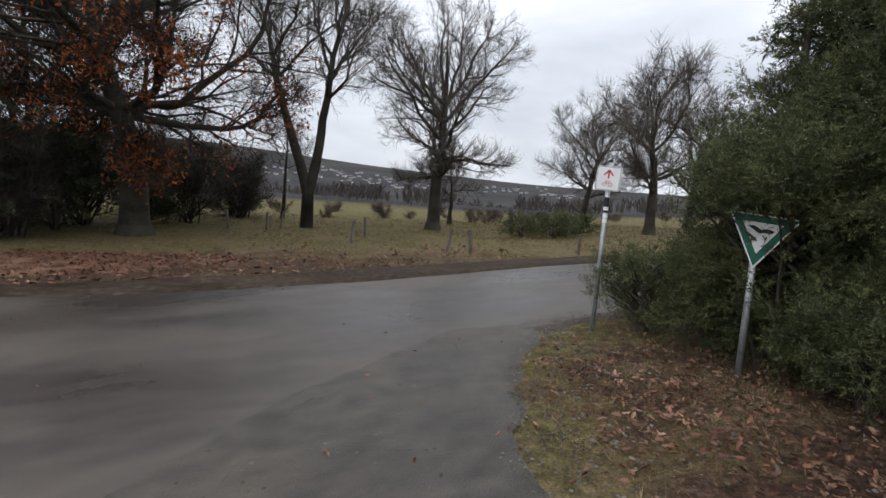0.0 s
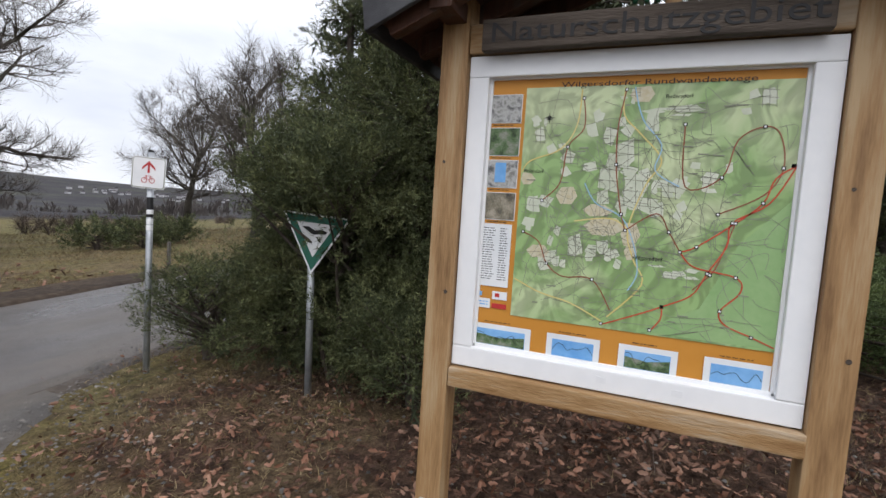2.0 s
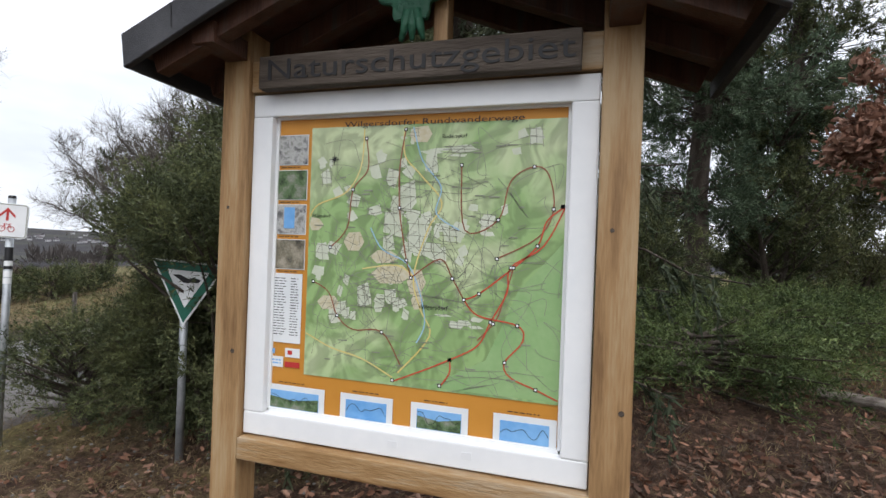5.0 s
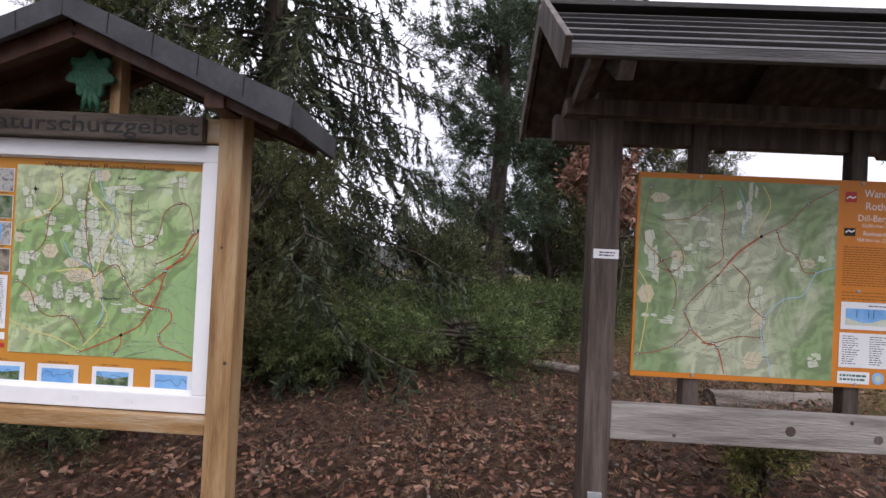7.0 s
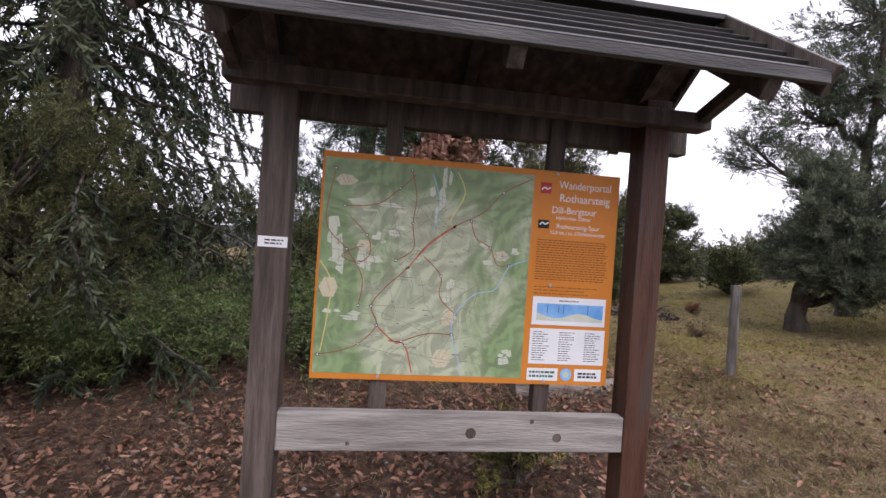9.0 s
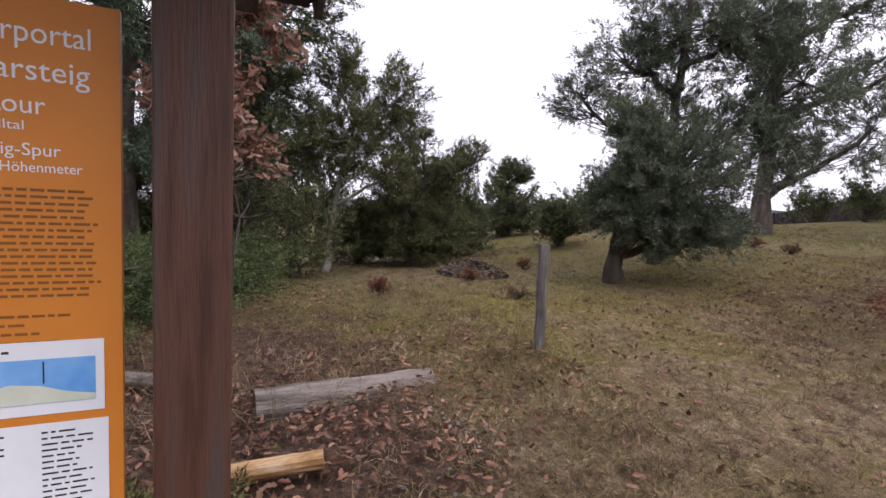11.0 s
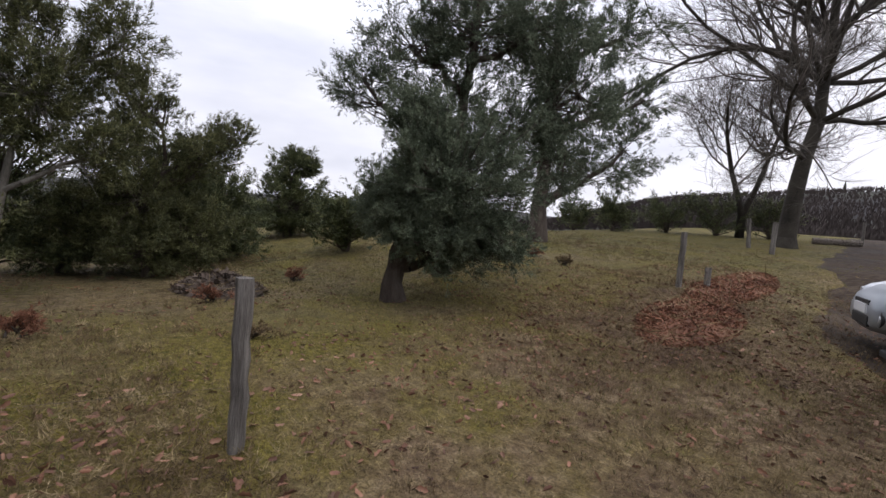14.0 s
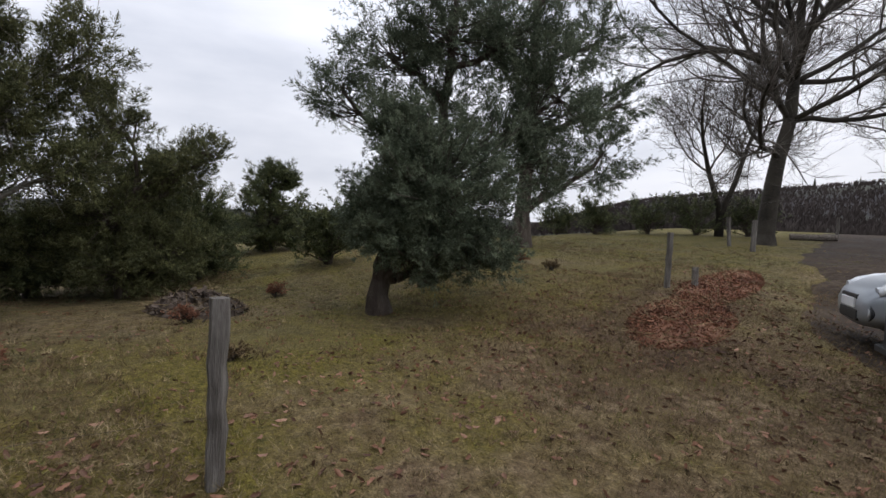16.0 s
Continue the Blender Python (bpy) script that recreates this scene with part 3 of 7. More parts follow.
def wander(rs, start, goal, steps, sway):
    """A winding line between two points of the map."""
    out = []
    for i in range(steps + 1):
        t = i / steps
        k = sway * math.sin(math.pi * t) + 0.006
        out.append((start[0] + (goal[0] - start[0]) * t + rs.uniform(-k, k), start[1] + (goal[1] - start[1]) * t + rs.uniform(-k, k)))
    return out


def map_print(parent, y_left, y_right, z0, z1, x, green, routes, towns, fields, seed, lines=52):
    """A printed walking map: tinted sheet, fields, towns, ways and numbered squares, in layers of a fraction of a millimetre."""
    w, h = y_right - y_left, z1 - z0
    pt = lambda u, v: (y_left + w * u, z1 - h * v)
    base = part("map_sheet", box(x - 0.001, x, min(y_left, y_right), max(y_left, y_right), z0, z1, 0), green, parent, "green printed walking map")
    rs = random.Random(seed)

    def area(name, spots, mat, dx, n):
        for i, (u, v, ru, rv) in enumerate(spots):
            cy, cz = pt(u, v)
            o = [(min(max(a, min(y_left, y_right) + 0.002), max(y_left, y_right) - 0.002), min(max(b, z0 + 0.002), z1 - 0.002)) for a, b in blob_outline(cy, cz, abs(w) * ru, h * rv, seed + i, n)]
            if n == 4:
                a = rs.uniform(-0.5, 0.5)
                o = [(cy + (p * math.cos(a) - q * math.sin(a)) * abs(w) * ru * rs.uniform(0.6, 1.0), cz + (p * math.sin(a) + q * math.cos(a)) * h * rv * rs.uniform(0.6, 1.0)) for p, q in ((-1, -1), (0.2, -1.1), (1, -0.8), (0.9, 0.9), (-0.8, 1))]
            part(name, slab(o, 0.00008), mat, base).location.x = x - dx - 0.000006 * i
    small = []
    for u, v, ru, rv in fields:
        for k in range(4):
            small.append((min(max(u + rs.uniform(-1.6, 1.6) * ru, 0.05), 0.93), min(max(v + rs.uniform(-1.6, 1.6) * rv, 0.05), 0.93), ru * rs.uniform(0.25, 0.55), rv * rs.uniform(0.25, 0.6)))
    area("printed_field", [(u, v, ru * 0.62, rv * 0.7) for u, v, ru, rv in fields] + small, MAP_FIELD, 0.0012, 4)
    area("printed_town", towns, MAP_TOWN, 0.0019, 6)

    def lined(name, ways, mat, width, dx):
        bm = bmesh.new()
        for pts in ways:
            r = ribbon([pt(min(max(u, 0.004), 0.996), min(max(v, 0.004), 0.996)) for u, v in pts], width, x - dx)
            me = bpy.data.meshes.new("tmp")
            r.to_mesh(me)
            r.free()
            bm.from_mesh(me)
            bpy.data.meshes.remove(me)
        part(name, bm, mat, base)
    grey = [wander(rs, (rs.random(), rs.random()), (rs.random(), rs.random()), 7, 0.10) for _ in range(lines)]
    grid = []
    for u, v, ru, rv in fields:
        for k in range(3):
            a = u + ru * (k - 1) * 0.55
            grid.append([(a, v - rv * 0.8), (a + ru * 0.15, v + rv * 0.8)])
            b = v + rv * (k - 1) * 0.55
            grid.append([(u - ru * 0.8, b), (u + ru * 0.8, b + rv * 0.12)])
    lined("printed_path_network", grey + grid, MAP_GREY, 0.0014, 0.0024)
    lined("printed_road_network", [r[1] for r in routes if r[0] == "y"], MAP_YELLOW, 0.0042, 0.0026)
    lined("printed_stream_network", [r[1] for r in routes if r[0] == "b"], MAP_WATER, 0.0034, 0.0027)
    lined("printed_trail_network", [r[1] for r in routes if r[0] == "k"], MAP_PURPLE, 0.0038, 0.0029)
    lined("printed_route", [r[1] for r in routes if r[0] == "r"], MAP_RED, 0.0042, 0.0031)
    bm, bw = bmesh.new(), bmesh.new()
    for kind, pts in routes:
        if kind in "rk":
            for u, v in pts[::2]:
                cy, cz = pt(min(max(u, 0.02), 0.98), min(max(v, 0.02), 0.98))
                box(x - 0.0038, x - 0.0034, cy - 0.0055, cy + 0.0055, cz - 0.0055, cz + 0.0055, 0, bm)
                box(x - 0.0041, x - 0.0038, cy - 0.003, cy + 0.003, cz - 0.003, cz + 0.003, 0, bw)
    tagged(part("printed_marker", bm, INK, base), "small black waymark squares", kind="stuff")
    tagged(part("printed_marker_number", bw, PAPER, base), "tiny white waymark numbers", kind="stuff")
    bars_bm = bmesh.new()
    for _ in range(46):
        cy, cz = pt(rs.uniform(0.04, 0.9), rs.uniform(0.03, 0.97))
        L = rs.uniform(0.012, 0.035)
        box(x - 0.0033, x - 0.0030, cy - L / 2, cy + L / 2, cz - 0.0018, cz + 0.0018, 0, bars_bm)
    tagged(part("printed_lettering", bars_bm, MAP_GREY, base), "tiny unreadable place names", kind="stuff")
    return base


FACE = Matrix.Rotation(radians(90), 4, "X")          # lettering upright, reading along +x, seen from -y
TO_BOARD = Matrix.Rotation(radians(-90), 4, "Z") @ FACE  # reading along -y, seen from -x


def lettering(words, size, y, z, x, mat, parent, align="LEFT", depth=0.0, fit_width=0.0, name="lettering"):
    return text_part(words, size, Matrix.Translation((x, y, z)) @ TO_BOARD, mat, parent, align, depth, name, fit_width)


def gabled_board():
    ox, oy = 2.92, 0.315
    base = gz(ox, oy)
    t = thing("information_board", pose(ox, oy, base), "light wooden hiking board with gabled grey roof, white frame and map", "notice board")
    Z = lambda z: z - base
    X = lambda x: x - ox
    Y = lambda y: y - oy
    for y in (0.922, -0.290):
        bm = box(X(2.872), X(2.975), Y(y) - 0.051, Y(y) + 0.051, Z(base) + 0.10, Z(2.30), 0.006)
        p = part("post", bm, WOOD_NEW, t, "oiled larch post with cracks and knots")
        part("post_anchor", box(X(2.862), X(2.872), Y(y) - 0.028, Y(y) + 0.028, -0.08, Z(0.42), 0.002), STEEL, p, "galvanised steel post anchor")
        part("anchor_bolt", cyl((X(2.852), Y(y), Z(0.36)), (X(2.863), Y(y), Z(0.36)), 0.012, 0.012, 6), STEEL, p)
        for k, (dy, z) in enumerate(((0.014, 1.655), (-0.024, 1.18))):
            part("knot", cyl((X(2.8705), Y(y) + dy, Z(z + 0.05 * (y > 0))), (X(2.8725), Y(y) + dy, Z(z + 0.05 * (y > 0))), 0.006 + 0.002 * (k % 2), 0.004, 9), WOOD_CARVED, p)
    part("bottom_rail", box(X(2.868), X(2.955), Y(-0.242), Y(0.868), Z(0.878), Z(0.95), 0.006), WOOD_NEW_H, t, "weathered flaking bottom rail")
    part("top_rail", box(X(2.885), X(2.965), Y(-0.240), Y(0.870), Z(2.088), Z(2.19), 0.005), WOOD_NEW_H, t)
    part("back_panel", box(X(2.945), X(2.96), Y(-0.236), Y(0.868), Z(0.955), Z(2.082), 0.002), WOOD_NEW_H, t)
    y0, y1, z0, z1, fw = -0.236, 0.868, 0.956, 2.082, 0.074
    for nm, a in (("frame_top", (y0, y1, z1 - fw, z1)), ("frame_bottom", (y0, y1, z0, z0 + fw)),
                  ("frame_side", (y0, y0 + fw, z0 + fw, z1 - fw)), ("frame_side", (y1 - fw, y1, z0 + fw, z1 - fw))):
        fr = part(nm, box(X(2.898), X(2.944), Y(a[0]), Y(a[1]), Z(a[2]), Z(a[3]), 0.005), WHITE, t, "white plastic window frame profile")
    for a in ((y0 + fw - 0.012, y1 - fw + 0.012, z1 - fw - 0.006, z1 - fw + 0.004), (y0 + fw - 0.012, y1 - fw + 0.012, z0 + fw - 0.004, z0 + fw + 0.014),
              (y0 + fw - 0.004, y0 + fw + 0.010, z0 + fw, z1 - fw), (y1 - fw - 0.010, y1 - fw + 0.004, z0 + fw, z1 - fw)):
        part("glazing_bead", box(X(2.922), X(2.942), Y(a[0]), Y(a[1]), Z(a[2]), Z(a[3]), 0.003), WHITE, t)
    for dy in (0.33, 0.10):
        part("tape_patch", box(X(2.8965), X(2.8985), Y(dy) - 0.016, Y(dy) + 0.016, Z(0.985), Z(1.006), 0), SIGN_WHITE, t)
    sx = X(2.930)
    poster = part("poster", box(sx, X(2.944), Y(-0.172), Y(0.804), Z(1.022), Z(2.012), 0), ORANGE, t, "ochre poster with green walking map")
    f = sx - 0.002
    routes = [("r", [(0.99, 0.31), (0.93, 0.36), (0.90, 0.45), (0.82, 0.53), (0.70, 0.63), (0.645, 0.655)]),
              ("r", [(0.99, 0.31), (0.92, 0.45), (0.81, 0.53), (0.80, 0.62), (0.745, 0.73), (0.70, 0.82), (0.60, 0.88), (0.50, 0.93), (0.38, 0.985)]),
              ("r", [(0.645, 0.655), (0.70, 0.71), (0.84, 0.735), (0.86, 0.79), (0.80, 0.87), (0.82, 0.92), (0.91, 0.955), (0.985, 0.985)]),
              ("r", [(0.60, 0.88), (0.60, 0.93), (0.565, 0.985)]),
              ("k", [(0.62, 0.16), (0.64, 0.40), (0.76, 0.36), (0.80, 0.22), (0.88, 0.17), (0.93, 0.20), (0.95, 0.32), (0.90, 0.42), (0.76, 0.50)]),
              ("k", [(0.40, 0.02), (0.38, 0.17), (0.385, 0.32), (0.40, 0.42), (0.42, 0.52), (0.44, 0.585)]),
              ("k", [(0.44, 0.585), (0.55, 0.51), (0.60, 0.58), (0.645, 0.655)]),
              ("k", [(0.24, 0.05), (0.25, 0.17), (0.19, 0.25), (0.17, 0.40), (0.10, 0.48)]),
              ("k", [(0.03, 0.62), (0.10, 0.66), (0.14, 0.75), (0.21, 0.80), (0.33, 0.80), (0.41, 0.92)]),
              ("y", [(0.395, 0.01), (0.40, 0.12), (0.47, 0.20), (0.55, 0.30), (0.50, 0.40), (0.45, 0.58), (0.48, 0.70), (0.52, 0.80), (0.40, 0.95)]),
              ("y", [(0.0, 0.83), (0.12, 0.88), (0.25, 0.91), (0.38, 0.97)]),
              ("y", [(0.23, 0.01), (0.22, 0.16), (0.16, 0.26), (0.04, 0.31), (0.0, 0.36)]),
              ("y", [(0.45, 0.58), (0.38, 0.54), (0.24, 0.56)]),
              ("b", [(0.43, 0.01), (0.47, 0.14), (0.545, 0.24), (0.53, 0.34), (0.62, 0.40)]),
              ("b", [(0.27, 0.40), (0.32, 0.48), (0.42, 0.53), (0.47, 0.62), (0.50, 0.75), (0.47, 0.83)]),
              ("k", [(0.82, 0.53), (0.78, 0.68), (0.755, 0.735), (0.70, 0.80)])]
    fields = [(0.35, 0.20, 0.05, 0.06), (0.42, 0.27, 0.07, 0.09), (0.36, 0.38, 0.07, 0.08), (0.46, 0.42, 0.08, 0.08), (0.58, 0.42, 0.045, 0.04),
              (0.20, 0.29, 0.05, 0.045), (0.07, 0.20, 0.035, 0.05), (0.06, 0.50, 0.06, 0.06), (0.25, 0.66, 0.05, 0.07), (0.36, 0.66, 0.05, 0.05),
              (0.52, 0.48, 0.07, 0.06), (0.62, 0.75, 0.06, 0.02), (0.88, 0.06, 0.04, 0.05), (0.62, 0.10, 0.09, 0.02), (0.72, 0.36, 0.05, 0.04), (0.15, 0.72, 0.05, 0.05), (0.43, 0.03, 0.03, 0.025)]
    towns = [(0.36, 0.575, 0.09, 0.045), (0.46, 0.60, 0.035, 0.05), (0.47, 0.67, 0.025, 0.04), (0.46, 0.04, 0.05, 0.035), (0.03, 0.39, 0.035, 0.03), (0.33, 0.51, 0.06, 0.03), (0.10, 0.70, 0.05, 0.03), (0.20, 0.455, 0.045, 0.04)]
    map_print(poster, Y(0.662), Y(-0.162), Z(1.165), Z(1.972), f, MAP_GREEN, routes, towns, fields, 4)
    part("map_forest", slab([(Y(0.235), Z(1.172)), (Y(0.17), Z(1.21)), (Y(0.06), Z(1.27)), (Y(0.02), Z(1.36)), (Y(-0.03), Z(1.48)), (Y(-0.10), Z(1.56)), (Y(-0.160), Z(1.63)), (Y(-0.160), Z(1.172))], 0.0002), MAP_FOREST, poster).location.x = f - 0.0011
    lettering("Wilgersdorfer Rundwanderwege", 0.0255, Y(0.543), Z(1.9695), f - 0.0045, INK, poster, fit_width=0.574)
    lettering("Wilgersdorf", 0.019, Y(0.272), Z(1.408), f - 0.004, INK, poster)
    lettering("Rudersdorf", 0.017, Y(0.215), Z(1.925), f - 0.004, INK, poster)
    lettering("Wilnsdorf", 0.017, Y(0.652), Z(1.680), f - 0.004, INK, poster)
    cz = 1.868
    star = []
    for i in range(16):
        r = 0.022 if i % 4 == 0 else (0.013 if i % 2 == 0 else 0.005)
        star.append((Y(0.575) + r * math.sin(i * math.pi / 8), Z(cz) + r * math.cos(i * math.pi / 8)))
    part("compass_rose", slab(star, 0.0004), INK, poster).location.x = f - 0.0042
    for i, (m, z) in enumerate(((PRINT_GREY, 1.902), (PRINT_DARK, 1.786), (PRINT_GREY, 1.672), (PRINT_ROCK, 1.556))):
        ph = sheet("photo", poster, m, f, Y(0.793), Y(0.676), Z(z - 0.048), Z(z + 0.048))
        sheet("photo_border", ph, PAPER, f + 0.0006, Y(0.795), Y(0.674), Z(z - 0.050), Z(z + 0.050))
        bars(ph, INK, Y(0.775), Y(0.70), Z(z - 0.054), Z(z - 0.060), 1, f - 0.0004, name="caption")
        if i == 2:
            sheet("blue_plaque", ph, PRINT_BLUE, f - 0.0012, Y(0.757), Y(0.717), Z(z - 0.03), Z(z + 0.04))
    leg = sheet("legend", poster, PAPER, f, Y(0.802), Y(0.680), Z(1.262), Z(1.492))
    bars(leg, INK, Y(0.785), Y(0.735), Z(1.480), Z(1.285), 22, f - 0.0016, 0.0026)
    bars(leg, INK, Y(0.722), Y(0.690), Z(1.480), Z(1.285), 22, f - 0.0016, 0.0026, seed=5)
    for a, b, c, d, m in ((0.802, 0.742, 1.180, 1.215, PAPER), (0.735, 0.680, 1.215, 1.245, PAPER), (0.735, 0.680, 1.182, 1.200, SIGN_RED), (0.795, 0.775, 1.224, 1.240, PRINT_BLUE)):
        sheet("sponsor_patch", poster, m, f, Y(a), Y(b), Z(c), Z(d))
    part("sponsor_mark", box(f - 0.0018, f - 0.0012, Y(0.725), Y(0.708), Z(1.224), Z(1.238), 0), SIGN_RED, poster)
    bars(poster, PRINT_BLUE, Y(0.795), Y(0.75), Z(1.208), Z(1.188), 2, f - 0.0018, 0.005, 0.0, seed=8, name="sponsor_bars")
    for i, yc in enumerate((0.695, 0.435, 0.195, -0.060)):
        wd, ht = (0.112, 0.044) if i == 0 else (0.090, 0.044)
        pic = sheet("profile_panel", poster, PAPER, f, Y(yc) - wd, Y(yc) + wd, Z(1.078) - ht, Z(1.078) + ht)
        sheet("profile_sky", pic, PRINT_BLUE, f - 0.0014, Y(yc) - wd + 0.02, Y(yc) + wd - 0.02, Z(1.078) - ht + 0.012, Z(1.078) + ht - 0.018)
        rs = random.Random(i)
        if i in (0, 2):
            part("profile_wood", slab([(Y(yc) - wd + 0.021, Z(1.078) - ht + 0.013), (Y(yc) + wd - 0.021, Z(1.078) - ht + 0.013), (Y(yc) + wd - 0.021, Z(1.078) + 0.006),
                                      (Y(yc), Z(1.078) - 0.004), (Y(yc) - wd + 0.021, Z(1.078) + 0.008)], 0.0003), PRINT_DARK, pic).location.x = f - 0.003
        pts = [(Y(yc) + wd - 0.022 - (2 * wd - 0.044) * k / 8, Z(1.078) + rs.uniform(-0.016, 0.018)) for k in range(9)]
        part("profile_line", ribbon(pts, 0.0016, f - 0.0036), INK, pic)
        bars(pic, INK, Y(yc) + wd * 0.55, Y(yc) - wd * 0.55, Z(1.130) + 0.004, Z(1.130) - 0.002, 1, f - 0.0004, name="caption", seed=i)
    # carved sign
    sign = part("carved_sign", box(X(2.842), X(2.884), Y(-0.185), Y(0.812), Z(2.082), Z(2.186), 0.005), WOOD_CARVED, t, "carved weathered brown name board")
    lettering("Naturschutzgebiet", 0.092, Y(0.785), Z(2.108), X(2.8415), BLACK, sign, depth=0.002, fit_width=0.945, name="carved_lettering")
    # roof: ridge runs from front to back
    apex, half, eave = 2.56, 0.885, 2.195
    cy = 0.288
    for s in (1, -1):
        pts = [(Y(cy), Z(apex)), (Y(cy + s * half), Z(eave)), (Y(cy + s * half), Z(eave) - 0.03), (Y(cy), Z(apex) - 0.03)]
        pitch_bm = slab(pts, 0.60)
        r = part("roof_pitch", pitch_bm, WOOD_RED, t, "red-brown boarded roof underside")
        r.location.x = X(2.70)
        top = part("roof_felt", slab([(a, b + (0.034 if i < 2 else 0.033)) for i, (a, b) in enumerate(pts)], 0.64), ROOF_GREY, t, "dark grey metal roof sheet")
        top.location.x = X(2.68)
        fas = part("fascia", slab([(Y(cy), Z(apex) + 0.036), (Y(cy + s * (half + 0.02)), Z(eave) + 0.028), (Y(cy + s * (half + 0.005)), Z(eave) - 0.078), (Y(cy), Z(apex) - 0.050)], 0.022, 0.002), ROOF_GREY, t, "dark grey sheet-metal gable trim")
        fas.location.x = X(2.676)
        part("gutter_edge", box(X(2.70), X(3.32), Y(cy + s * half) - 0.012, Y(cy + s * half) + 0.012, Z(eave) - 0.075, Z(eave) + 0.03, 0.003), ROOF_GREY, t)
        for x in (2.76, 3.00, 3.22):
            part("rafter", beam((X(x), Y(cy), Z(apex) - 0.072), (X(x), Y(cy + s * (half - 0.05)), Z(eave) - 0.045), 0.05, 0.07), WOOD_RED, t)
        for k in range(1, 5):
            yy = cy + s * half * k / 5
            part("seam", beam((X(2.6755), Y(yy), Z(apex - (apex - eave) * k / 5) - 0.045), (X(2.6745), Y(yy) + s * 0.004, Z(apex - (apex - eave) * k / 5) + 0.03), 0.003, 0.003, 0), BLACK, t)
    part("king_post", box(X(2.885), X(2.945), Y(0.198), Y(0.242), Z(2.19), Z(2.46), 0.004), WOOD_NEW, t)
    for y in (0.922, -0.290):
        part("purlin", box(X(2.72), X(3.28), Y(y) - 0.04, Y(y) + 0.04, Z(2.19), Z(2.255), 0.004), WOOD_RED, t)
    # oak leaf emblem
    outline = []
    for i in range(40):
        a = 6.2832 * i / 40
        r = 0.082 + 0.016 * math.cos(7 * a)
        outline.append((Y(0.30) + r * 1.12 * math.sin(a), Z(2.345) + r * math.cos(a) * 1.05))
    part("leaf_emblem", slab(outline, 0.02, 0.003), LEAF_GREEN, t, "green painted wooden oak leaf").location.x = X(2.842)
    for k in (-1, 0, 1):
        em = part("acorn", cyl((X(2.85), Y(0.295) + 0.012 * k, Z(2.28)), (X(2.85), Y(0.295) + 0.035 * k, Z(2.195)), 0.019, 0.007, 10), LEAF_GREEN, t, "green painted carved acorn", True)
    return t


